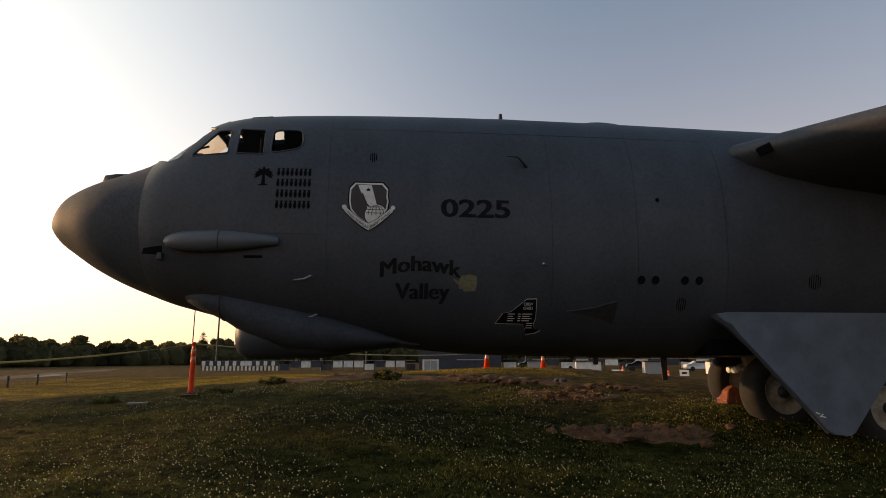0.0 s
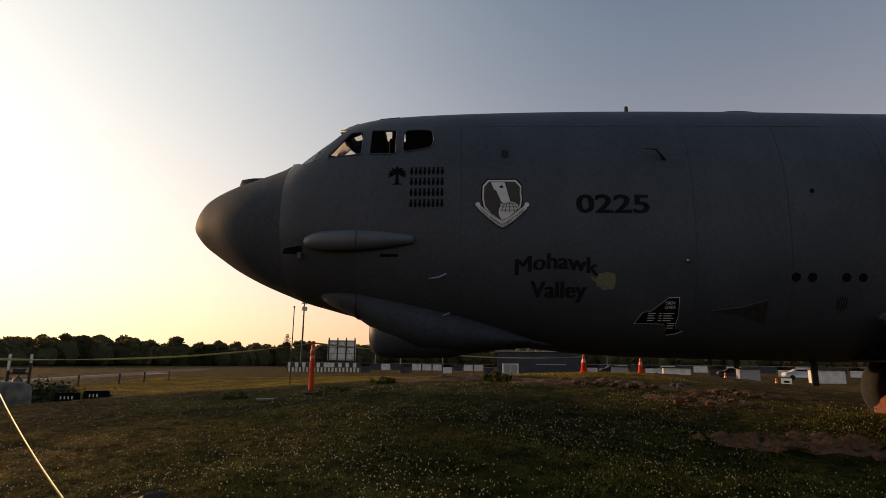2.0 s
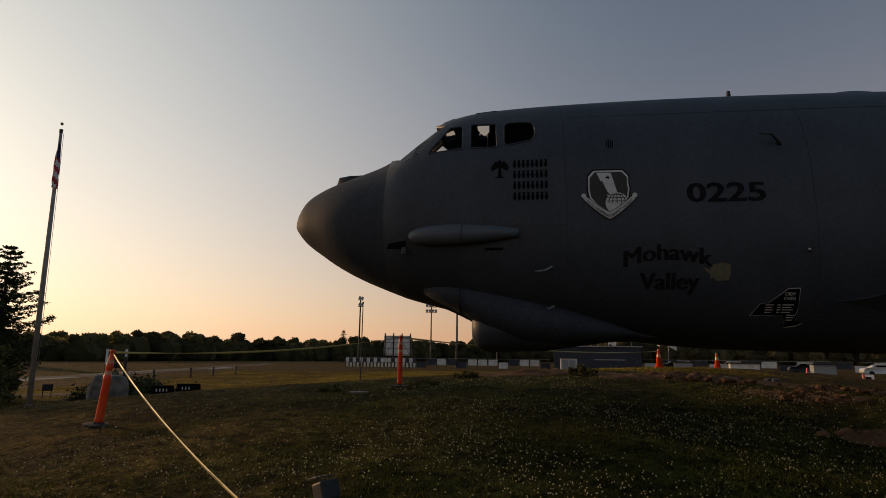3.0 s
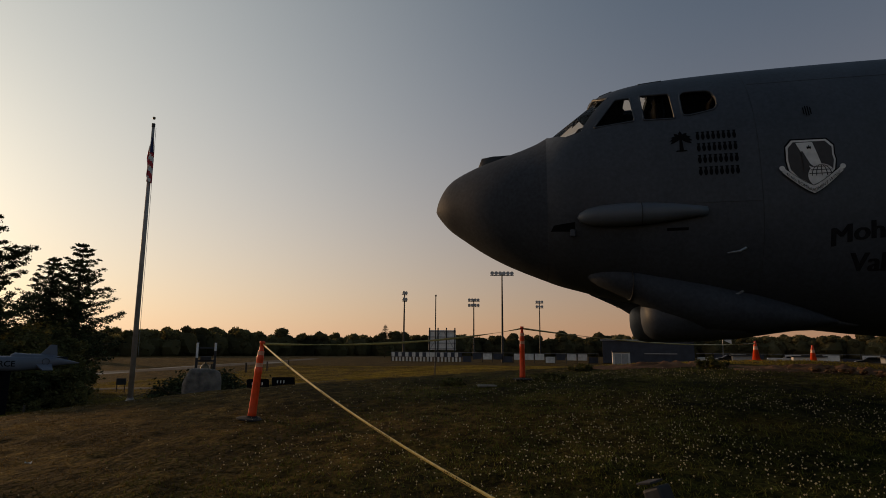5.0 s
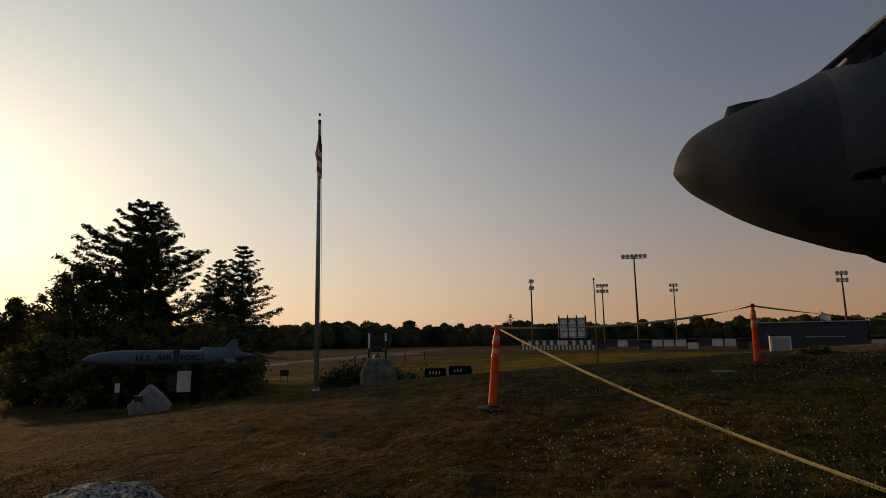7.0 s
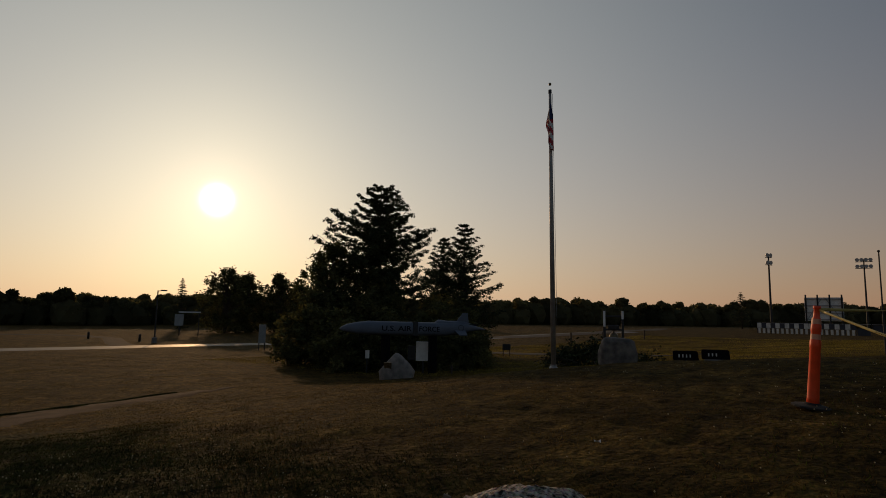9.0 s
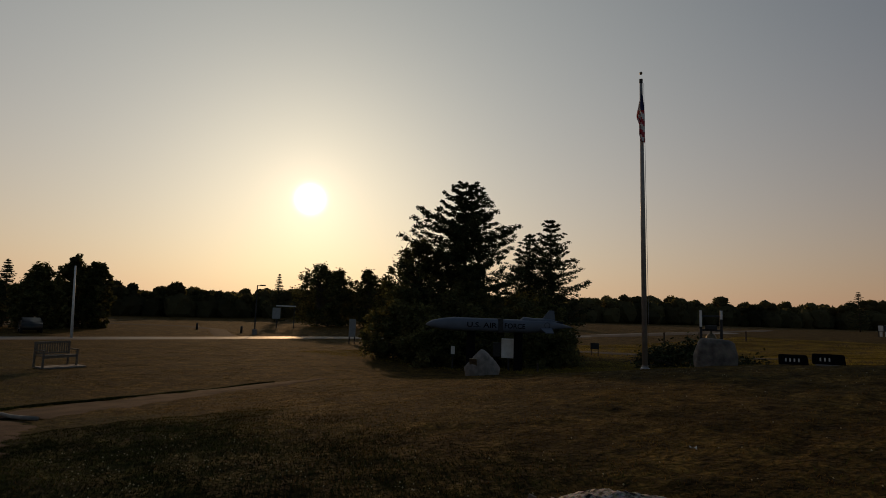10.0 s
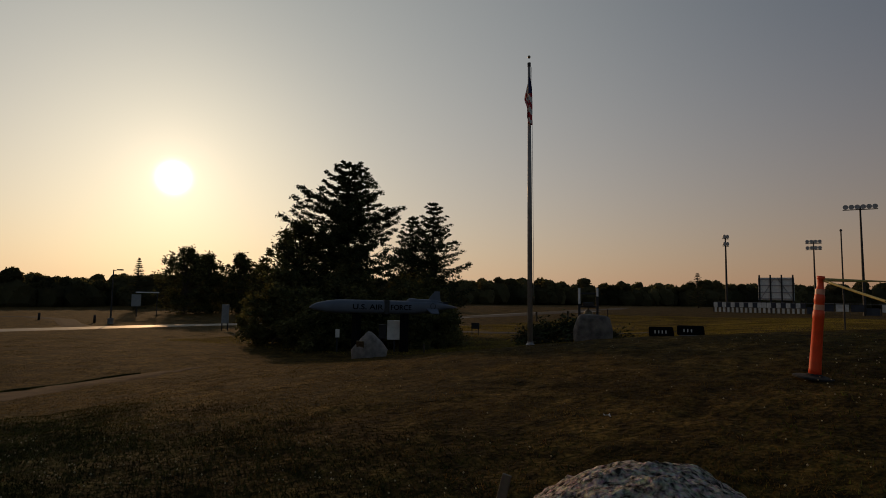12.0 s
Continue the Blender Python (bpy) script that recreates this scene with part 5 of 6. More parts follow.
def build_missile():
    ms = thing("cruise_missile", "pale grey cruise missile on a low stand among shrubs", "missile", tuple(MT))
    d = (ME - MT)
    L = d.length
    ms.matrix_world = Matrix.Translation(MT) @ Matrix.Rotation(math.atan2(d.y, d.x), 4, "Z") @ Matrix.Rotation(0.01, 4, "Y")
    bm = bmesh.new()
    rows = []
    for x, w, h, zc in ((0, 0.02, 0.02, -0.06), (0.08, 0.10, 0.08, -0.05), (0.3, 0.19, 0.16, -0.02), (0.7, 0.26, 0.24, -0.01), (1.2, 0.30, 0.29, 0), (4.5, 0.30, 0.29, 0), (5.2, 0.28, 0.25, 0.04), (5.7, 0.22, 0.17, 0.08), (6.2, 0.11, 0.08, 0.06), (L, 0.015, 0.012, 0.03)):
        ring = []
        for k in range(20):
            a = 2 * math.pi * k / 20
            c, s = math.cos(a), math.sin(a)
            ring.append(bm.verts.new((x, w * math.copysign(abs(c) ** 0.7, c), zc + h * math.copysign(abs(s) ** 0.7, s))))
        rows.append(ring)
    for a, b in zip(rows, rows[1:]):
        for k in range(20):
            bm.faces.new((a[k], a[(k + 1) % 20], b[(k + 1) % 20], b[k]))
    bm.faces.new(rows[0])
    bm.faces.new(rows[-1])
    part("body", bm, M["missile"], ms, "", True)
    # engine inlet, fin and tailplanes
    bm = bmesh.new()
    rows = []
    for x, w, h in ((4.18, 0.12, 0.08), (4.3, 0.18, 0.16), (4.7, 0.17, 0.12), (5.2, 0.15, 0.12), (5.55, 0.12, 0.10), (6.1, 0.05, -0.10)):
        rows.append([bm.verts.new((x, w * math.cos(a), 0.26 + h * math.sin(a))) for a in np.linspace(0, math.pi, 9)])
    for a, b in zip(rows, rows[1:]):
        for k in range(8):
            bm.faces.new((a[k], a[k + 1], b[k + 1], b[k]))
    bm.faces.new(rows[0])
    part("engine_inlet", bm, M["missile"], ms, "", True)

    def fin(pts, thick, name):
        bm = bmesh.new()
        n = (Vector(pts[1]) - Vector(pts[0])).cross(Vector(pts[2]) - Vector(pts[0])).normalized() * thick
        a = [bm.verts.new(Vector(p) - n) for p in pts]
        b = [bm.verts.new(Vector(p) + n) for p in pts]
        bm.faces.new(a)
        bm.faces.new(list(reversed(b)))
        for i in range(len(a)):
            bm.faces.new((a[i], b[i], b[(i + 1) % len(a)], a[(i + 1) % len(a)]))
        part(name, bm, M["missile"], ms)

    fin([(5.05, 0, 0.25), (5.75, 0, 0.2), (5.68, 0, 0.74), (5.46, 0, 0.74)], 0.02, "tail_fin")
    for s in (-1, 1):
        fin([(4.95, s * 0.24, -0.02), (5.5, s * 0.22, -0.02), (5.45, s * 0.62, -0.24), (5.1, s * 0.62, -0.24)], 0.02, "tailplane")
    for x0, w, txt in ((1.72, 1.30, "U.S. AIR"), (3.36, 0.92, "FORCE")):
        vs, fs = text_mesh(txt, 0.30, w, bold=0.004)
        pydata("lettering", [(x0 + u, -0.305, v - 0.10) for u, v in vs], fs, M["black"], ms, label="black block lettering")
    part("band", bevel_box((0.22, 0.63, 0.60), (3.19, 0, 0.0), 0.02), M["dark_metal"], ms)
    bm = lathe([(0.11, 0.0), (0.13, 0.0), (0.13, 0.008), (0.11, 0.008)], 20, "Y", closed=False)
    bmesh.ops.translate(bm, verts=bm.verts, vec=(5.28, -0.285, 0.08))
    part("roundel", bm, M["dark_metal"], ms, "dark ring marking")
    stand = thing("missile_stand", "dark steel stand under the missile", "stand", on(-18.3, 9.4))
    gz = surf(-18.3, 9.4)
    for u in (0.3, 0.62):
        p = MT.lerp(ME, u)
        part("pedestal", bevel_box((0.28, 0.28, p.z - 0.27 - gz), (p.x + 18.3, p.y - 9.4, (p.z - 0.27 - gz) / 2), 0.02), M["black"], stand)


build_missile()


# ---- stones, boxes and small signs by the missile ----
def stone_mesh(size, seed, rough=0.14, cuts=3, peak=0.0, square=0.75, pits=0.0):
    bm = bmesh.new()
    bmesh.ops.create_icosphere(bm, subdivisions=cuts, radius=1.0)
    for v in bm.verts:
        n = v.co.normalized()
        k = 1 + rough * noise.noise(n * 1.4 + Vector((seed, 0, 0))) + rough * 0.5 * noise.noise(n * 3.5 + Vector((seed, 5, 0))) + rough * 0.15 * noise.noise(n * 9 + Vector((0, seed, 0)))
        c = Vector([math.copysign(abs(a) ** square, a) for a in n]) * k
        c.x *= 1 - peak * max(0, c.z)
        if pits:
            c += n * pits / size[0] * (noise.noise(n * 26) + 0.8 * noise.noise(n * 48))
        v.co = Vector((c.x * size[0], c.y * size[1], c.z * size[2]))
    return bm


st = thing("memorial_stone", "pale rough memorial stone with a small dark plaque", "stone", on(-16.0, 6.6), 38)
part("rock", stone_mesh((0.62, 0.36, 0.64), 4, 0.16, 3, 0.68), M["stone"], st, "", True).location = (0, 0, 0.28)
part("plaque", bevel_box((0.05, 0.30, 0.34), (-0.28, -0.30, 0.45), 0.01, Matrix.Rotation(radians(70), 4, "Z") @ Matrix.Rotation(radians(-15), 4, "Y")), M["bronze"], st, "dark bronze plaque")

ub = thing("utility_box", "grey metal utility box on a post", "utility box", on(-18.4, 10.5), 44)
zt = 0.28 - surf(-18.4, 10.5)
part("cabinet", bevel_box((0.64, 0.26, 0.84), (0, 0, zt - 0.42), 0.015), M["white"], ub)
part("post", bevel_box((0.08, 0.08, zt - 0.8), (0, 0, (zt - 0.8) / 2), 0.005), M["dark_metal"], ub)
part("side_box", bevel_box((0.34, 0.18, 0.62), (-0.52, 0.1, zt - 0.5), 0.015), M["dark_metal"], ub)
sg = thing("notice_post", "small white notice on a dark post", "sign", on(-20.1, 8.7), 60)
part("post", bevel_box((0.06, 0.06, 0.95), (0, 0.03, 0.47), 0.005), M["dark_metal"], sg)
part("board", bevel_box((0.18, 0.02, 0.36), (0, -0.02, 0.82), 0.005), M["white"], sg)
sk = thing("stake", "short dark wooden stake in the grass", "stake", on(-16.1, 9.8))
part("shaft", bevel_box((0.06, 0.06, 0.34), (0, 0, 0.17), 0.008), M["bark"], sk)

# ---- bell monument ----
bx, by = -8.72, 9.13
bl = thing("bell_frame", "old bell hung between two posts with white plates", "bell", on(bx, by), 28)
for s, xx in ((-1, -0.28), (1, 0.28)):
    part("post", bevel_box((0.08, 0.08, 1.75), (xx, 0, 0.875), 0.01), M["dark_metal"], bl)
    part("plate", bevel_box((0.07, 0.03, 0.50 if s < 0 else 0.26), (xx, -0.06, 1.48 if s < 0 else 1.60), 0.006), M["white"], bl, "white vertical plate")
part("crossbar", bevel_box((0.6, 0.06, 0.06), (0, 0, 1.56), 0.008), M["dark_metal"], bl)
part("crossbar", bevel_box((0.6, 0.06, 0.06), (0, 0, 1.14), 0.008), M["dark_metal"], bl)
part("yoke", bevel_box((0.34, 0.12, 0.14), (0, 0, 1.22), 0.02), M["dark_metal"], bl)
bm = lathe([(0.24, 0.66), (0.23, 0.68), (0.19, 0.75), (0.16, 0.86), (0.135, 0.96), (0.08, 1.03), (0.03, 1.05), (0.03, 1.12)], 24)
part("bell", bm, M["bronze"], bl, "old bronze bell", True)
ms2 = thing("monument_slab", "squarish dark granite monument slab", "monument", on(-8.07, 8.0), 24)
part("slab", stone_mesh((0.56, 0.24, 0.46), 9, 0.10, 4, 0.14, 0.45), M["dark_granite"], ms2, "", True).location = (0, 0, 0.34)
ms3 = thing("brush_heap", "dark heap of shrubs and cut branches", "brush", on(-12.6, 16.0))
rng = random.Random(8)
bm = bmesh.new()
for k in range(70):
    a, r = rng.uniform(0, 6.28), rng.uniform(0, 2.6)
    p = Vector((r * math.cos(a), r * math.sin(a) * 0.8 + r * math.cos(a) * 0.5, 0.05 + rng.uniform(0, 0.5) * (1 - r / 3.0)))
    d = Vector((rng.uniform(-1, 1), rng.uniform(-1, 1), rng.uniform(-0.1, 0.5))) * 0.8
    tube([p, p + d * 0.5 + Vector((0, 0, 0.08)), p + d], [0.02, 0.014, 0.004], 4, bm, False)
tagged(part("branches", bm, M["bark"], ms3), kind="stuff")
leaf_cloud("leaves", [(q, q * 0.5 + rng.uniform(-0.8, 0.8), rng.uniform(0.05, max(0.2, 1.0 - abs(q + 0.4) * 0.36)), 0.42) for q in [rng.uniform(-2.2, 1.9) for k in range(90)]], 0.08, 70, M["needles"], ms3, 31)


def build_low_sign(at, turn, w, txt):
    s = thing("ground_sign", "low black sign with white figures, close to the grass", "sign", at, turn, "low black signs")
    bm = bmesh.new()
    o = rounded([(-w / 2, 0.02), (w / 2, 0.02), (w / 2 - 0.03, 0.27), (-w / 2, 0.27)], 0.04)
    a = [bm.verts.new((x, -0.04, z)) for x, z in o]
    b = [bm.verts.new((x, 0.04, z)) for x, z in o]
    bm.faces.new(a)
    bm.faces.new(list(reversed(b)))
    for i in range(len(a)):
        bm.faces.new((a[i], b[i], b[(i + 1) % len(a)], a[(i + 1) % len(a)]))
    part("panel", bm, M["black"], s)
    part("footing", bevel_box((w * 0.8, 0.16, 0.05), (0, 0, 0.0), 0.01), M["concrete"], s)
    for k in range(txt):
        part("figure_bar", bevel_box((0.03, 0.01, 0.08), (-w * 0.26 + k * 0.09, -0.047, 0.14), 0), M["white"], s)


build_low_sign(on(-5.86, 7.30), 25, 0.63, 4)
build_low_sign(on(-5.18, 7.52), 25, 0.67, 3)
brd = thing("small_notice_board", "small dark notice board by the far drive", "sign", on(-23.5, 24.0), 30)
part("board", bevel_box((0.55, 0.05, 0.4), (0, 0, 0.62), 0.01), M["dark_metal"], brd)
for s in (-1, 1):
    part("leg", bevel_box((0.05, 0.05, 0.62), (s * 0.22, 0, 0.31), 0.005), M["dark_metal"], brd)


# ---- bench ----
def build_bench():
    bn = thing("park_bench", "weathered slatted garden bench on a concrete pad", "bench", on(-26.8, -5.36), 120)
    for s in (-1, 1):
        part("front_leg", bevel_box((0.06, 0.06, 0.62), (s * 0.66, -0.22, 0.33), 0.006), M["wood"], bn)
        part("rear_leg", bevel_box((0.06, 0.06, 0.92), (s * 0.66, 0.26, 0.48), 0.006), M["wood"], bn)
        part("armrest", bevel_box((0.08, 0.56, 0.04), (s * 0.66, 0.0, 0.65), 0.008), M["wood"], bn)
    part("top_rail", bevel_box((1.4, 0.05, 0.09), (0, 0.27, 0.92), 0.01), M["wood"], bn)
    part("seat_rail", bevel_box((1.34, 0.04, 0.08), (0, -0.22, 0.40), 0.006), M["wood"], bn)
    part("back_rail", bevel_box((1.34, 0.04, 0.06), (0, 0.27, 0.52), 0.006), M["wood"], bn)
    for k in range(6):
        part("seat_slat", bevel_box((1.34, 0.065, 0.022), (0, -0.22 + k * 0.085, 0.45), 0.004), M["wood"], bn)
    for k in range(13):
        part("back_slat", bevel_box((0.045, 0.02, 0.36), (-0.57 + k * 0.095, 0.27, 0.71), 0.003), M["wood"], bn)
    pad = thing("concrete_pad", "flat concrete pad under the bench", "pad", on(-26.7, -5.41, -0.03), 108)
    part("slab", bevel_box((1.5, 0.75, 0.08), (0.22, 0, 0.03), 0.01), M["concrete"], pad)


build_bench()


# ---- strips laid on the turf: path, road, parking ----
def strip(name, centre, widths, mat, label, lift=0.03, seed=0, ragged=0.0, category="path"):
    pts = [Vector((*c, 0)) for c in centre]
    dense, dw = [], []
    for i in range(len(pts) - 1):
        n = max(2, int((pts[i + 1] - pts[i]).length / 0.5))
        n = min(n, 60)
        for k in range(n):
            u = k / n
            dense.append(pts[i].lerp(pts[i + 1], u))
            dw.append(widths[i] * (1 - u) + widths[i + 1] * u)
    dense.append(pts[-1])
    dw.append(widths[-1])
    verts, faces = [], []
    cols = 7
    for i, p in enumerate(dense):
        d = (dense[min(i + 1, len(dense) - 1)] - dense[max(i - 1, 0)]).normalized()
        nrm = Vector((-d.y, d.x, 0))
        wl = dw[i] / 2 * (1 + ragged * noise.noise((i * 0.6, seed, 1)))
        wr = dw[i] / 2 * (1 + ragged * noise.noise((i * 0.6, seed, 8)))
        for c in range(cols):
            u = c / (cols - 1)
            q = p + nrm * (-wl + (wl + wr) * u)
            edge = 0.05 if c in (0, cols - 1) else 0.0
            verts.append((q.x, q.y, surf(q.x, q.y) + lift - edge))
    for i in range(len(dense) - 1):
        for c in range(cols - 1):
            faces.append((i * cols + c, i * cols + c + 1, (i + 1) * cols + c + 1, (i + 1) * cols + c))
    ob = pydata(name, verts, faces, mat, None, True)
    return tagged(ob, label, category, kind="structure")


strip("pavement", ((-4.5, -9.4), (-7.0, -9.15), (-9.2, -8.8), (-11.5, -8.4), (-14.6, -8.9)), (2.7, 2.6, 2.5, 2.4, 1.9), M["path_dirt"], "worn brown footpath in the grass", 0.035, 1, 0.1)
strip("path", ((-13.0, -7.7), (-14.0, -6.6), (-15.0, -5.4), (-15.7, -4.3), (-17.0, -2.3), (-17.8, -0.5), (-18.9, 1.8)), (2.4, 2.5, 2.3, 1.9, 1.3, 0.9, 0.1), M["path_dirt"], "narrow bare-earth track worn through the grass", 0.03, 2, 0.5)
strip("turf_edge", ((-15.5, -7.6), (-16.2, -5.9), (-16.9, -4.35), (-17.7, -2.6), (-18.5, -0.3)), (0.14, 0.18, 0.15, 0.16, 0.1), M["turf"], "raised ragged turf edge along the bare track", 0.055, 6, 0.5)
strip("road", ((-70, -90), (-62.5, -30), (-60.8, -9), (-59.8, 0), (-59.2, 9), (-59.6, 18), (-57, 40), (-40, 80)), (5.2,) * 8, M["road"], "grey asphalt road past the field", 0.05, 3, category="road")
strip("parking_lot", ((-62, 13.5), (-69, 15.2), (-80, 18.5), (-91, 18.0), (-101, 8), (-97, -2), (-90, -7.5)), (2.5, 2.2, 2.2, 2.5, 3, 4, 6), M["asphalt"], "asphalt loop drive beyond the road", 0.05, 4, category="road")
strip("drive", ((-60, 46), (-46, 62), (-42, 74), (-43, 95), (-50, 120)), (5.0, 5.0, 4.5, 4.0, 3.0), M["drive"], "grey drive across the dry grass", 0.06, 5, category="road")
strip("pavement", ((-31, 24.5), (-24, 27.5), (-17, 31), (-12, 33.5)), (1.6, 2.2, 1.8, 0.4), M["drive"], "worn grey track across the dry grass", 0.05, 7, 0.3)
kb = thing("kerb_rail", "low pale edging at the end of the footpath", "kerb")
part("edge", tube([(-15.4 + 0.63 * k, -7.94 + 0.12 * k + 0.03 * math.sin(k), surf(-15.4 + 0.63 * k, -7.94 + 0.12 * k) + 0.06) for k in range(7)], 0.035, 8), M["concrete"], kb, "", True)

# ---- street furniture by the road ----
for k, (x, y) in enumerate(((-31.4, 54.2), (-30.6, 57.8), (-29.4, 61.1), (-33.5, 50.5))):
    b = thing("wooden_post", "short dark wooden post beside the drive", "post", on(x, y), 20 * k, "drive posts")
    part("shaft", bevel_box((0.16, 0.16, 1.15), (0, 0, 0.5), 0.02), M["bark"], b)
    part("cap", bevel_box((0.20, 0.20, 0.06), (0, 0, 1.1), 0.015), M["bark"], b)
# added shelter for an unclear pale structure; its white strip replaces distant lights
sx = thing("shelter_stand_in", "stand-in shelter with a white strip for distant lights, by the parking area", "shelter", on(-86.8, 31.2), 65)
for x in (-1.3, 1.3):
    for y in (-0.8, 0.8):
        part("post", bevel_box((0.12, 0.12, 3.4), (x, y, 1.7), 0.01), M["dark_metal"], sx)
part("roof", bevel_box((3.2, 2.2, 0.18), (0, 0, 3.45), 0.03), M["dark_metal"], sx)
part("light_row_strip", bevel_box((3.0, 0.05, 0.16), (0, -1.14, 3.46), 0.01), M["white"], sx, "white strip in place of a row of small lights")
part("panel", bevel_box((1.2, 0.06, 1.7), (-1.4, -0.9, 2.3), 0.02), M["grey_box"], sx, "pale grey panel")

pw = thing("flagpole", "bare white pole leaning by the road", "pole", on(-59.8, -0.75))
part("shaft", tube([(0, 0, 0), (-0.07, -0.22, 6.3)], [0.12, 0.07], 12), M["white"], pw, "", True)
part("base_collar", lathe([(0.16, 0), (0.16, 0.05), (0.11, 0.1)], 12), M["steel"], pw)


def build_street_lamp(at, h, turn):
    s = thing("street_lamp", "dark street lamp with a box head on a short arm", "street lamp", at, turn, "street lamps")
    part("base", lathe([(0.28, 0), (0.28, 0.6), (0.2, 0.65)], 12), M["concrete"], s)
    part("pole", tube([(0, 0, 0.4), (0, 0, h)], [0.09, 0.06], 10), M["dark_metal"], s)
    part("arm", tube([(0, 0, h - 0.08), (0.5, 0, h - 0.02)], 0.04, 8), M["dark_metal"], s)
    part("head", bevel_box((0.6, 0.3, 0.14), (0.62, 0, h), 0.03), M["dark_metal"], s)


build_street_lamp(on(-66.3, 18.1), 5.75, 60)
build_street_lamp(on(-82, -2), 6.5, 60)


def build_sign_post(at, turn, w, h, z, mat, label):
    s = thing("sign_post", label, "sign", at, turn)
    part("panel", bevel_box((w, 0.08, h), (0, 0, z), 0.02), mat, s)
    for k in (-1, 1):
        part("leg", bevel_box((0.08, 0.08, z), (k * w * 0.4, 0.06, z / 2), 0.01), M["dark_metal"], s)


build_sign_post(on(-43.3, 17.4), 65, 0.55, 1.5, 1.35, M["grey_box"], "grey panel sign on posts by the road")
for x, y in ((-79.4, 15.6), (-70.1, 18.0)):
    b = thing("bollard", "short dark bollard beside the parking area", "bollard", on(x, y), 0, "bollards")
    part("shaft", lathe([(0.14, 0), (0.13, 0.75), (0.09, 0.85), (0.02, 0.88)], 12), M["dark_metal"], b, "", True)


def build_car(at, turn, paint, label, scale=1.0):
    c = thing("parked_car", label, "car", at, turn, "parked cars")
    bm = bmesh.new()
    prof = [(-2.1, 0.35), (-2.15, 0.75), (-1.95, 0.98), (-1.25, 1.05), (-0.65, 1.45), (0.75, 1.48), (1.45, 1.05), (2.05, 0.92), (2.15, 0.6), (2.1, 0.32)]
    rows = []
    for y, k in ((-0.85, 0.96), (-0.88, 1.0), (0.88, 1.0), (0.85, 0.96)):
        rows.append([bm.verts.new((x * k, y * (0.82 if z > 1.1 else 1), z)) for x, z in prof])
    for a, b in zip(rows, rows[1:]):
        for k in range(len(prof)):
            bm.faces.new((a[k], a[(k + 1) % len(prof)], b[(k + 1) % len(prof)], b[k]))
    bm.faces.new(rows[0])
    bm.faces.new(rows[-1])
    bmesh.ops.bevel(bm, geom=list(bm.edges), offset=0.04, segments=2, affect="EDGES")
    part("body", bm, paint, c, "", True)
    for s in (-1, 1):
        part("side_window", bevel_box((1.55, 0.02, 0.30), (0.05, s * 0.79, 1.22), 0.01), M["black"], c)
        for x in (-1.3, 1.35):
            w = new("wheel")
            w.parent = c
            w.location = (x, s * 0.80, 0.33)
            part("tyre", lathe([(0.18, -0.1), (0.31, -0.1), (0.33, -0.06), (0.33, 0.06), (0.31, 0.1), (0.18, 0.1)], 18, "Y"), M["rubber"], w)
            part("rim", lathe([(0.02, -0.09), (0.19, -0.08), (0.19, 0.08), (0.02, 0.09)], 14, "Y"), M["steel"], w)
    return c


paint_dark = material("dark_car_paint", (0.02, 0.021, 0.022), 0.35, 0.3, 0.05)
paint_white = material("white_car_paint", (0.6, 0.6, 0.6), 0.3, 0, 0.05)
build_car(on(-71.0, -2.9), 0, paint_dark, "dark car parked beside the road")
cl = build_car(on(-97, -8.2), 0, paint_white, "pale car with one lit lamp in the far parking area")
for s in (1,):
    part("headlight", lathe([(0.11, 0.0), (0.11, 0.05), (0.02, 0.07)], 12, "X"), M["lamp_glow"], cl, "lit headlight").location = (2.12, s * 0.6, 0.68)
hs = thing("house", "small dark house among trees beyond the road", "house", on(-92, -13), 82)
part("wall", bevel_box((8, 6, 2.8), (0, 0, 1.4), 0.05), M["white"], hs)
bm = bmesh.new()
v = [bm.verts.new(p) for p in ((-4.3, -3.4, 2.75), (4.3, -3.4, 2.75), (4.3, 3.4, 2.75), (-4.3, 3.4, 2.75), (-4.3, 0, 4.6), (4.3, 0, 4.6))]
for f in ((0, 1, 5, 4), (2, 3, 4, 5), (0, 4, 3), (1, 2, 5), (0, 3, 2, 1)):
    bm.faces.new([v[i] for i in f])
part("roof", bm, M["dark_metal"], hs)
part("window", bevel_box((1.2, 0.06, 1.0), (-1.5, -3.02, 1.5), 0.01), M["black"], hs)
part("door", bevel_box((0.95, 0.06, 2.0), (1.2, -3.02, 1.0), 0.01), M["dark_metal"], hs)


# ---- the ball field ----
def build_field_light(at, h, heads, turn, label="tall ball-field floodlight mast", rows=2):
    s = thing("floodlight_mast", label, "floodlight", at, turn, "floodlight masts")
    part("mast", tube([(0, 0, 0), (0, 0, h)], [0.22, 0.12], 10), M["dark_metal"], s)
    for r in range(rows):
        z = h - 0.5 - r * 1.3
        part("cross_arm", bevel_box((heads * 0.72, 0.12, 0.12), (0, 0, z), 0.01), M["dark_metal"], s)
        for k in range(heads):
            bm = lathe([(0.10, 0.30), (0.26, 0.22), (0.36, 0.0), (0.36, -0.03)], 10, "Y")
            bmesh.ops.translate(bm, verts=bm.verts, vec=(-heads * 0.36 + 0.36 + k * 0.72, -0.15, z + 0.4))
            part("lamp_head", bm, M["steel"], s)
    return s


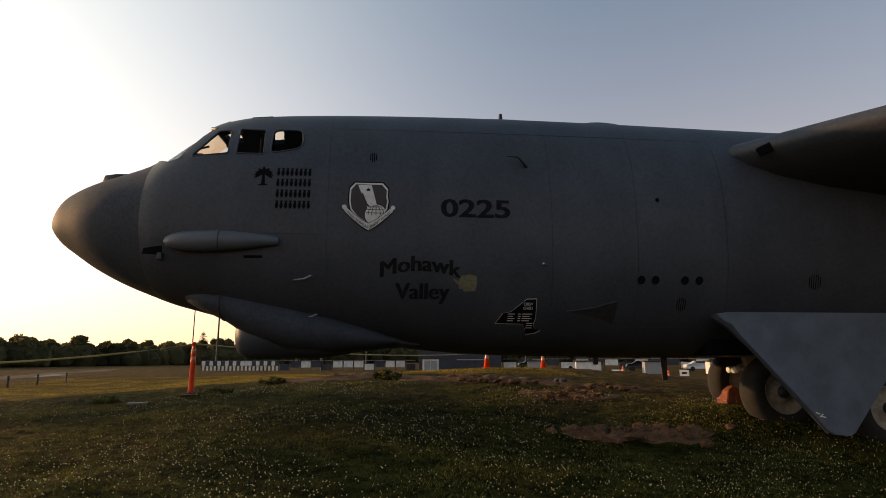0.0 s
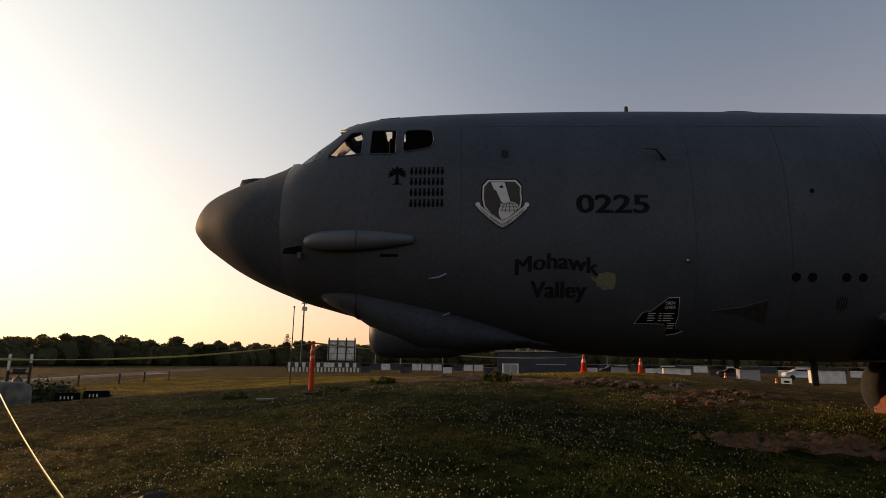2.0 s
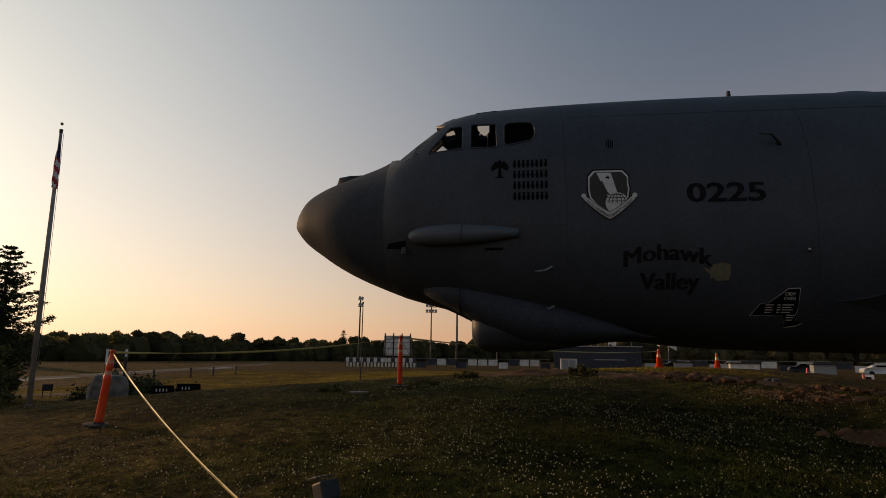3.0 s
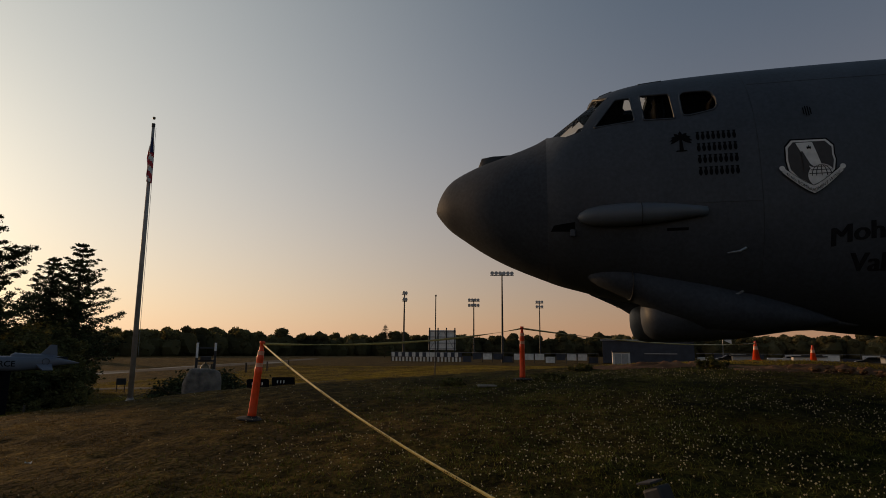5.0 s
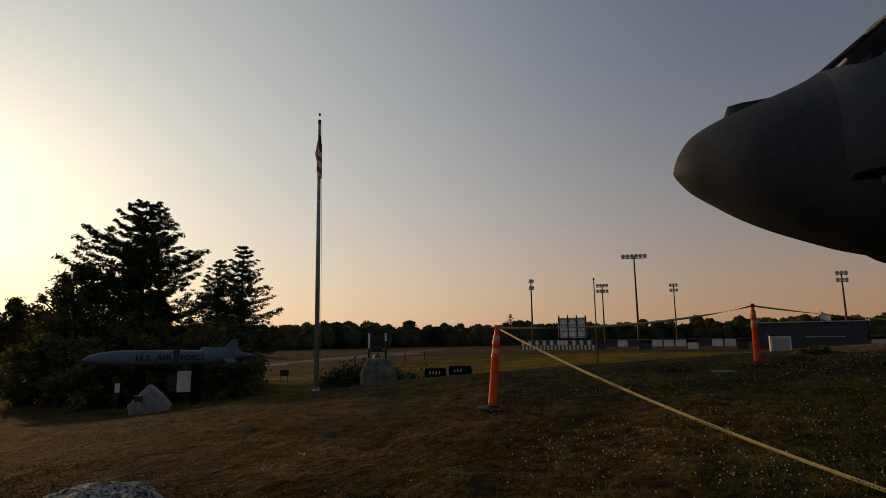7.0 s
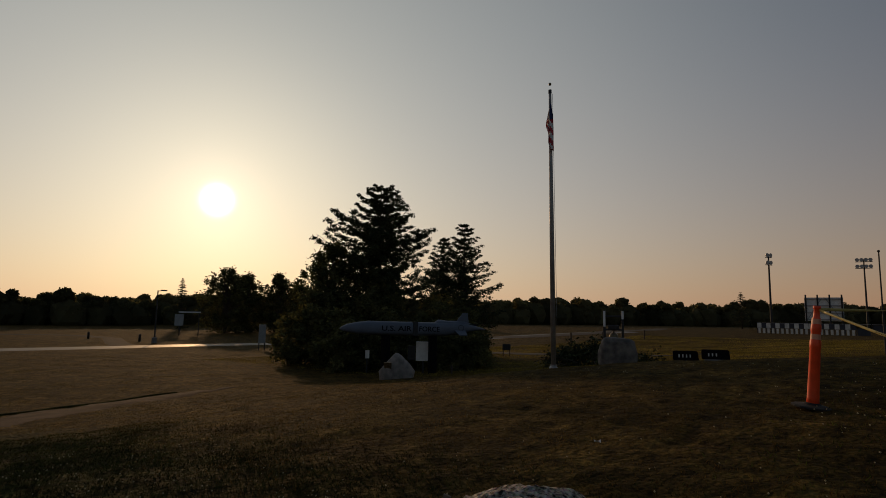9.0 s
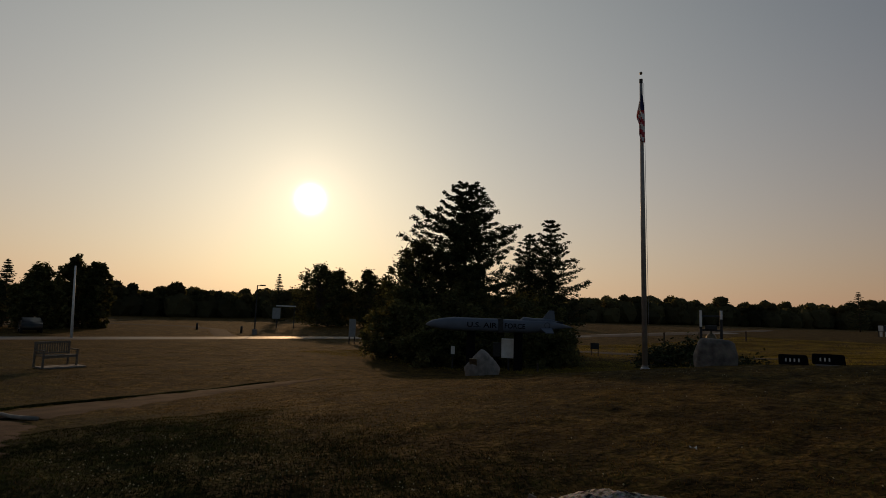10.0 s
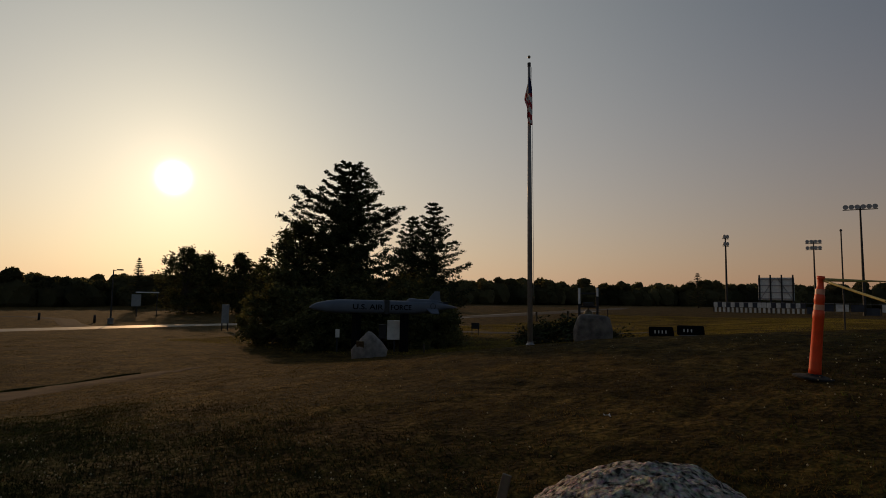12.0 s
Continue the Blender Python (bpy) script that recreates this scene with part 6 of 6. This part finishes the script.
build_field_light(on(-24.7, 103.6), 13.5, 2, 60, rows=2)
build_field_light(on(-14.05, 132.1), 14.6, 4, 10)
build_field_light(on(-4.7, 96.5), 16.2, 6, 10, rows=1)
build_field_light(on(1.8, 151.4), 15.7, 3, 10)
build_field_light(on(30.7, 118.0), 13.4, 3, 10)
tp = thing("slim_pole", "thin bare metal pole standing in the grass", "pole", on(-2.47, 17.3))
part("shaft", tube([(0, 0, -0.1), (0, 0, 3.98 - surf(-2.47, 17.3))], [0.03, 0.022], 8), M["dark_metal"], tp)
part("cap", lathe([(0.02, 0), (0.045, 0.02), (0.045, 0.06), (0.01, 0.09)], 10), M["dark_metal"], tp).location = (0, 0, 3.96 - surf(-2.47, 17.3))

sb = thing("scoreboard", "pale scoreboard seen from its framed back", "scoreboard", on(-17.2, 105.0), 8)
part("panel", bevel_box((5.4, 0.2, 3.9), (0, 0.25, 4.1), 0.02), M["white"], sb)
for k in range(4):
    part("post", bevel_box((0.24, 0.24, 6.5), (-2.5 + k * 1.67, 0, 3.25), 0.02), M["dark_metal"], sb)
for z in (2.4, 3.5, 4.7, 5.8):
    part("girt", bevel_box((5.4, 0.12, 0.14), (0, -0.02, z), 0.01), M["steel"], sb)
for s in (-1, 1):
    part("brace", tube([(s * 2.4, -0.02, 2.3), (s * 0.2, -0.02, 6.0)], 0.06, 6), M["steel"], sb)


def build_fence(a, b, n, h, label, gap_dark=True, seed=1):
    rng = random.Random(seed)
    a, b = Vector(a), Vector(b)
    d = b - a
    f = thing("banner_fence", label, "fence", (a.x, a.y, surf(a.x, a.y)), math.degrees(math.atan2(d.y, d.x)))
    L = d.length
    w = L / n
    for k in range(n + 1):
        part("post", bevel_box((0.08, 0.08, h + 0.2), (k * w, 0, h / 2), 0), M["dark_metal"], f)
    for k in range(n):
        light = rng.random() > (0.5 if gap_dark else 0.25)
        if gap_dark:
            for row in (0, 1):
                mat = M["dark_wall"] if row and k % 2 and rng.random() < 0.8 else M["banner"]
                part("banner", bevel_box((w * (0.92 if row else 0.5), 0.04, h * 0.46), (k * w + w / 2, -0.05, h * (0.25 + 0.5 * row)), 0), mat, f)
        else:
            mat = M["banner"] if light else M["dark_wall"]
            part("banner", bevel_box((w * 0.86, 0.04, h * 0.62), (k * w + w / 2, -0.05, h * (0.62 if k % 4 else 0.34)), 0), mat, f)
    part("top_rail", bevel_box((L, 0.05, 0.05), (L / 2, 0, h), 0), M["steel"], f)


build_fence((-25.5, 97.5), (-12, 96), 20, 1.7, "white banner panels along the ball-field fence")
build_fence((-12, 96), (12.0, 96), 13, 1.7, "long banner fence round the ball field", False, 4)
build_fence((27, 92), (75, 80), 20, 1.6, "long banner fence round the ball field", False, 7)
dg = thing("dugout_building", "long low dark blue dugout building", "building", on(19.3, 91.0), -6)
part("wall", bevel_box((14.2, 4, 3.7), (0, 2, 1.75), 0.03), M["dark_wall"], dg)
part("roof", bevel_box((14.8, 4.6, 0.18), (0, 2, 3.68), 0.02), M["steel"], dg)
part("bench_rail", bevel_box((5.0, 0.1, 0.15), (2.0, -0.1, 1.5), 0), M["steel"], dg)
sh = thing("storage_shed", "small pale storage shed with double doors", "shed", on(12.5, 70.6), -4)
part("wall", bevel_box((2.2, 1.6, 1.9), (0, 0.8, 0.95), 0.02), M["banner"], sh)
part("roof", bevel_box((2.4, 1.9, 0.12), (0, 0.8, 1.94), 0.02), M["dark_metal"], sh)
for s in (-1, 1):
    part("door", bevel_box((0.82, 0.05, 1.6), (s * 0.45, -0.03, 0.86), 0.01), M["grey_box"], sh)
for k, (x, y) in enumerate(((27, 70), (33, 66), (40, 62), (48, 60), (56, 58))):
    b = thing("white_hut", "small pale hut beyond the ball field", "hut", on(x, y), -15, "pale huts")
    part("wall", bevel_box((3.2 if k % 2 else 2.2, 2, 1.5), (0, 0, 0.75), 0.03), M["banner"] if k % 2 else M["grey_box"], b)
    part("roof", bevel_box((3.6 if k % 2 else 2.6, 2.4, 0.14), (0, 0, 1.57), 0.02), M["dark_metal"], b)
for k, (x, y, p) in enumerate(((36, 78, paint_white), (44, 74, paint_dark), (52, 72, paint_white), (60, 66, paint_white), (30, 84, paint_dark))):
    build_car(on(x, y), -20 + 5 * k, p, "car parked beyond the ball field")
for k, (x, y) in enumerate(((29.3, 47.8), (35.0, 45.0), (43.0, 44.0))):
    b = thing("yard_sign", "small white yard sign in the grass", "sign", on(x, y), -30, "yard signs")
    part("panel", bevel_box((0.85, 0.02, 0.6), (0, 0, 0.5), 0.004), M["white"], b)
    part("printed_bar", bevel_box((0.46, 0.006, 0.18), (0, -0.014, 0.5), 0), M["black"], b)
    for s in (-1, 1):
        part("leg", bevel_box((0.015, 0.015, 0.3), (s * 0.2, 0, 0.12), 0), M["steel"], b)
for x, y, h in ((22, 96, 5.5), (30.5, 90, 5.0)):
    f = thing("banner_pole", "short pole with a drooping pale banner", "flag", on(x, y))
    part("pole", tube([(0, 0, 0), (0.2, 0, h)], 0.05, 6), M["steel"], f)
    bm = bmesh.new()
    g = [[bm.verts.new((0.2 + 1.2 * u, 0.15 * math.sin(5 * u), h - 0.1 - 1.1 * v - 0.7 * u)) for u in (0, 0.33, 0.66, 1)] for v in (0, 0.5, 1)]
    for r, q in zip(g, g[1:]):
        for i in range(3):
            bm.faces.new((r[i], r[i + 1], q[i + 1], q[i]))
    part("cloth", bm, M["flag_white"], f)

# ---- near the path: boulder, floodlight, dirt ----
bo = thing("boulder", "speckled rough granite boulder beside the path", "boulder", on(-1.46, -6.79), 37)
rock = part("rock", stone_mesh((0.40, 0.32, 0.43), 14, 0.12, 6, 0.05, 1.0, 0.006), M["boulder"], bo, "", True)
rock.location = (0, 0, 0.865 - 0.43 - surf(-1.46, -6.79))
rock.rotation_euler = (0, radians(16), 0)
sl = thing("wooden_stake", "weathered grey stake leaning against the boulder", "stake", on(-2.18, -6.42), 20)
part("board", bevel_box((0.035, 0.015, 0.62), (0, 0, 0.30), 0.003, Matrix.Rotation(radians(14), 4, "Y")), M["wood"], sl)
fl = thing("ground_floodlight", "small black floodlight on a stake in the clover", "floodlight", on(2.96, -5.10), 55)
hz = 0.62 - surf(2.96, -5.10)
part("stake", tube([(0, 0, -0.05), (0, 0, hz - 0.1)], 0.014, 8), M["dark_metal"], fl)
part("housing", bevel_box((0.15, 0.11, 0.13), (0, 0, hz), 0.015, Matrix.Rotation(radians(-22), 4, "X")), M["dark_metal"], fl)
part("visor", bevel_box((0.16, 0.09, 0.012), (0, 0.06, hz + 0.08), 0.003, Matrix.Rotation(radians(-12), 4, "X")), M["dark_metal"], fl)


def earth_mound(at, rx, ry, h, seed, label):
    verts, faces = [], []
    n, m = 48, 18
    verts.append((0, 0, h))
    for j in range(1, m + 1):
        u = j / m
        for i in range(n):
            a = 2 * math.pi * i / n
            k = 1 + 0.35 * noise.noise((math.cos(a) * 1.6, math.sin(a) * 1.6, seed))
            x, y = rx * u * k * math.cos(a), ry * u * k * math.sin(a)
            z = surf(at[0] + x, at[1] + y) - surf(*at) + h * (1 - u * u) * (0.55 + 1.3 * noise.noise((x * 4, y * 4, seed)) + 0.8 * noise.noise((x * 11, y * 11, seed + 3))) + 0.018 * noise.noise((x * 24, y * 24, seed)) - (0.03 if j == m else 0)
            verts.append((x, y, z + 0.01))
    for i in range(n):
        faces.append((0, 1 + i, 1 + (i + 1) % n))
        for j in range(m - 1):
            b = 1 + j * n
            faces.append((b + i, b + n + i, b + n + (i + 1) % n, b + (i + 1) % n))
    ob = pydata("earth_mound", verts, faces, M["dirt"], None, True)
    ob.location = (*at, surf(*at))
    tagged(ob, label, "dirt", "dirt heaps")


earth_mound((8.85, -1.1), 0.52, 0.32, 0.13, 1, "low heap of bare brown earth in the grass")
earth_mound((9.80, -1.15), 0.64, 0.36, 0.13, 2, "low heap of bare brown earth in the grass")
earth_mound((9.4, 1.9), 1.1, 0.4, 0.08, 3, "worn bare earth under the aircraft")
earth_mound((10.6, 3.4), 1.4, 0.4, 0.07, 4, "worn bare earth under the aircraft")
earth_mound((8.0, 4.2), 2.2, 0.7, 0.12, 5, "worn bare earth under the aircraft")
earth_mound((5.2, 5.6), 2.4, 0.7, 0.09, 6, "worn bare earth at the mound's brow")
rub = random.Random(31)
bm = bmesh.new()
for k in range(150):
    hx, hy = rub.choice(((8.85, -1.1), (9.80, -1.15), (9.4, 1.9), (8.0, 4.0), (8.6, 3.4), (10.6, 3.4)))
    x, y = hx + rub.gauss(0, 0.42), hy + rub.gauss(0, 0.2)
    r = rub.uniform(0.02, 0.075)
    made = bmesh.ops.create_icosphere(bm, subdivisions=2, radius=1.0)
    for v in made["verts"]:
        n = v.co.copy()
        q = 1 + 0.5 * noise.noise(n * 2.2 + Vector((k, 0, 0)))
        v.co = Vector((x + n.x * r * 1.4 * q, y + n.y * r * q, surf(x, y) + 0.05 + n.z * r * 0.8 * q))
tagged(link_bm("earth_clods", bm, M["dirt"]), "loose clods of brown earth in the grass", "dirt", kind="stuff")
rub = random.Random(12)
for k in range(9):
    x, y = 8.2 + rub.uniform(0, 2.2), 5.2 + rub.uniform(-0.3, 0.3)
    r = thing("rubble_stone", "broken lump of rubble on bare earth", "stone", on(x, y), rub.uniform(0, 180), "rubble stones")
    part("lump", stone_mesh((rub.uniform(0.08, 0.2), 0.1, rub.uniform(0.05, 0.1)), k, 0.25, 2), M["stone"] if k % 4 == 0 else M["dark_metal"], r)
cv = thing("concrete_cover", "flat pale concrete cover in the grass", "cover", on(1.28, 2.3), 15)
part("slab", bevel_box((0.34, 0.26, 0.04), (0, 0, 0.0), 0.012), M["concrete"], cv)
for x, y, h, w in ((5.9, 4.6, 0.19, 0.7), (3.2, 5.2, 0.10, 0.6), (0.6, 2.7, 0.08, 0.6), (2.5, 3.0, 0.08, 0.7)):
    build_broadleaf(on(x, y), h, w, "low weedy clump at the mound's brow", int(x * 10), 40, 0.035, "weed", 0.05, clumps=26)


lt = thing("paper_scrap", "small crumpled white paper scrap in the grass", "litter", on(-3.05, -3.25), 30)
bm = bmesh.new()
grid = [[bm.verts.new((0.03 * i, 0.025 * k, 0.03 + 0.014 * math.sin(i * 2.1 + k * 1.7))) for i in range(3)] for k in range(3)]
for k in range(2):
    for i in range(2):
        bm.faces.new((grid[k][i], grid[k][i + 1], grid[k + 1][i + 1], grid[k + 1][i]))
part("sheet", bm, M["white"], lt)


# ---- turf: blades and clover heads too many to count ----
def build_grass(name, n, xr, yr, h0, h1, mat, seed, label, keep):
    rng = np.random.default_rng(seed)
    x, y = rng.uniform(*xr, n), rng.uniform(*yr, n)
    ok = np.array([rng.random() < keep(a, b) for a, b in zip(x, y)])
    x, y = x[ok], y[ok]
    z = np.array([surf(a, b) for a, b in zip(x, y)])
    n = len(x)
    ang = rng.uniform(0, 6.283, n)
    h = rng.uniform(h0, h1, n)
    w = h * rng.uniform(0.08, 0.16, n) + 0.003
    lean = rng.normal(0, 0.9, (n, 2)) * h[:, None]
    dx, dy = np.cos(ang) * w, np.sin(ang) * w
    a = np.stack([x - dx, y - dy, z - 0.01], 1)
    b = np.stack([x + dx, y + dy, z - 0.01], 1)
    c = np.stack([x + lean[:, 0], y + lean[:, 1], z + h], 1)
    v = np.stack([a, b, c], 1).reshape(-1, 3)
    me = bpy.data.meshes.new(name)
    me.vertices.add(len(v))
    me.vertices.foreach_set("co", v.ravel())
    me.loops.add(n * 3)
    me.loops.foreach_set("vertex_index", np.arange(n * 3))
    me.polygons.add(n)
    me.polygons.foreach_set("loop_start", np.arange(0, n * 3, 3))
    me.update()
    me.validate()
    tagged(finish(new(name, me), mat), label, "grass", kind="stuff")


M["blade"] = material("green_grass_blades", (0.045, 0.055, 0.012), 0.95, 0, 0.3, 0.8, 0, 20, (0.092, 0.088, 0.022), 0.6, 0.03)
M["dry_blade"] = material("dry_grass_blades", (0.074, 0.047, 0.014), 0.95, 0, 0.3, 0.8, 0, 20, (0.120, 0.075, 0.024), 0.6, 0.03)
M["clover"] = material("white_clover", (0.44, 0.36, 0.20), 0.9, 0, 0.15, 5.0)

let_light_through(M["blade"], 0.3, (1.0, 1.1, 0.9))
let_light_through(M["dry_blade"], 0.3, (1.1, 1.1, 1.0))


def near(a, b):
    """Density falls off with the distance from the walked line."""
    d = math.hypot(max(0.0, -a - 1.0, a - 6.0), b + 8.8)
    return max(0.05, min(1.0, 1.15 - d / 13.0))


def patchy(a, b):
    return 0.35 + 0.65 * max(0.0, min(1.0, 0.5 + 1.6 * noise.noise((a * 0.6, b * 0.6, 4))))


build_grass("green_grass", 300000, (-2.5, 13), (-8.2, 6), 0.015, 0.045, M["blade"], 1, "short green grass and clover leaves", lambda a, b: near(a, b) * patchy(a, b) * smoothstep(-2.5, 1.5, a))
build_grass("dry_grass", 260000, (-15, 4), (-8.6, 4), 0.008, 0.026, M["dry_blade"], 2, "short dry brown grass", lambda a, b: near(a, b) * patchy(b, a) * (1 - 0.8 * smoothstep(-1.0, 3.0, a)) * (0.12 + 0.88 * smoothstep(-6.6, -4.6, b)))
build_grass("grass_clumps", 190000, (-24, -1), (-6.5, 13), 0.010, 0.026, M["dry_blade"], 9, "ragged clumps of dry grass", lambda a, b: smoothstep(0.02, 0.35, noise.noise((a * 1.7, b * 1.7, 24)) + 0.5 * noise.noise((a * 4, b * 4, 7))) * (1 - 0.6 * smoothstep(8, 28, -a)) * smoothstep(-6.4, -4.8, b))
M["tuft"] = material("dark_green_tufts", (0.028, 0.034, 0.009), 0.95, 0, 0.3, 0.8, 0, 20, (0.055, 0.054, 0.014), 0.5, 0.03)
build_grass("green_tufts", 280000, (-10, 1), (-8.0, -3), 0.010, 0.026, M["tuft"], 5, "tufts of green grass in the dry turf", lambda a, b: min(1.0, near(a, b) * 1.5) * (0.4 + 0.6 * smoothstep(-0.3, 0.3, noise.noise((a * 0.9, b * 0.9, 14)))) * smoothstep(-3.6, -6.2, b))


M["lawn_blade"] = material("olive_lawn_blades", (0.050, 0.043, 0.009), 0.95, 0, 0.3, 0.35, 0, 20, (0.086, 0.068, 0.014), 0.5, 0.03)
let_light_through(M["lawn_blade"], 0.35, (1.1, 1.1, 1.0))
TRACK = [Vector(p) for p in ((-13.0, -7.7), (-14.0, -6.6), (-15.0, -5.4), (-15.7, -4.3), (-17.0, -2.3), (-17.8, -0.5))]


def off_path(a, b):
    """1 on the lawn, 0 on the worn track and footpath."""
    if b < -7.0 and a > -15.2:
        return 0.0
    return 0.0 if any((Vector((a, b)) - p).length < 1.05 for p in TRACK) else 1.0


build_grass("lawn_grass", 400000, (-76, -9.5), (-16, 18), 0.010, 0.026, M["lawn_blade"], 21, "short olive lawn grass towards the road", lambda a, b: off_path(a, b) * (0.25 + 0.75 * smoothstep(-0.35, 0.2, noise.noise((a * 0.5, b * 0.5, 31)))) * smoothstep(-9.5, -12.0, a) * (1.0 - 0.6 * smoothstep(-35, -50, a)) * (0.0 if -64 < a < -56 else 1.0))
# straw gold brighter than the lawn, with the backlit glow put into it
M["field_blade"] = material("backlit_gold_field_blades", (0.155, 0.125, 0.026), 0.95, 0, 0.3, 0.25, 0, 20, (0.235, 0.178, 0.038), 0.5, 0.03)
let_light_through(M["field_blade"], 0.35, (1.2, 1.2, 1.0))
build_grass("field_grass", 420000, (-34, 12), (8, 70), 0.03, 0.075, M["field_blade"], 22, "short dry grass of the ball field", lambda a, b: 0.3 + 0.7 * smoothstep(-0.35, 0.2, noise.noise((a * 0.5, b * 0.5, 33))))


def build_clover():
    rng = random.Random(9)
    verts, faces = [], []
    count = 0
    while count < 7500:
        a, b = rng.uniform(-8, 13), rng.uniform(-7.6, 3.2)
        k = max(smoothstep(-2.5, 3, a), 0.3 * smoothstep(-4.8, -6.2, b)) * max(0.0, min(1.0, 0.45 + 1.5 * noise.noise((a * 0.5, b * 0.5, 21)))) * near(a, b)
        if rng.random() > k + 0.015:
            continue
        count += 1
        r, z = rng.uniform(0.005, 0.0095), surf(a, b) + (rng.uniform(0.05, 0.10) if a > -1.5 else rng.uniform(0.02, 0.05))
        i = len(verts)
        verts += [(a + r, b, z), (a - r, b, z), (a, b + r, z), (a, b - r, z), (a, b, z + r), (a, b, z - r)]
        for f in ((0, 2, 4), (2, 1, 4), (1, 3, 4), (3, 0, 4), (2, 0, 5), (1, 2, 5), (3, 1, 5), (0, 3, 5)):
            faces.append(tuple(i + q for q in f))
    ob = pydata("clover_flowers", verts, faces, M["clover"])
    tagged(ob, "white clover heads scattered over the turf", "flowers", kind="stuff")


build_clover()
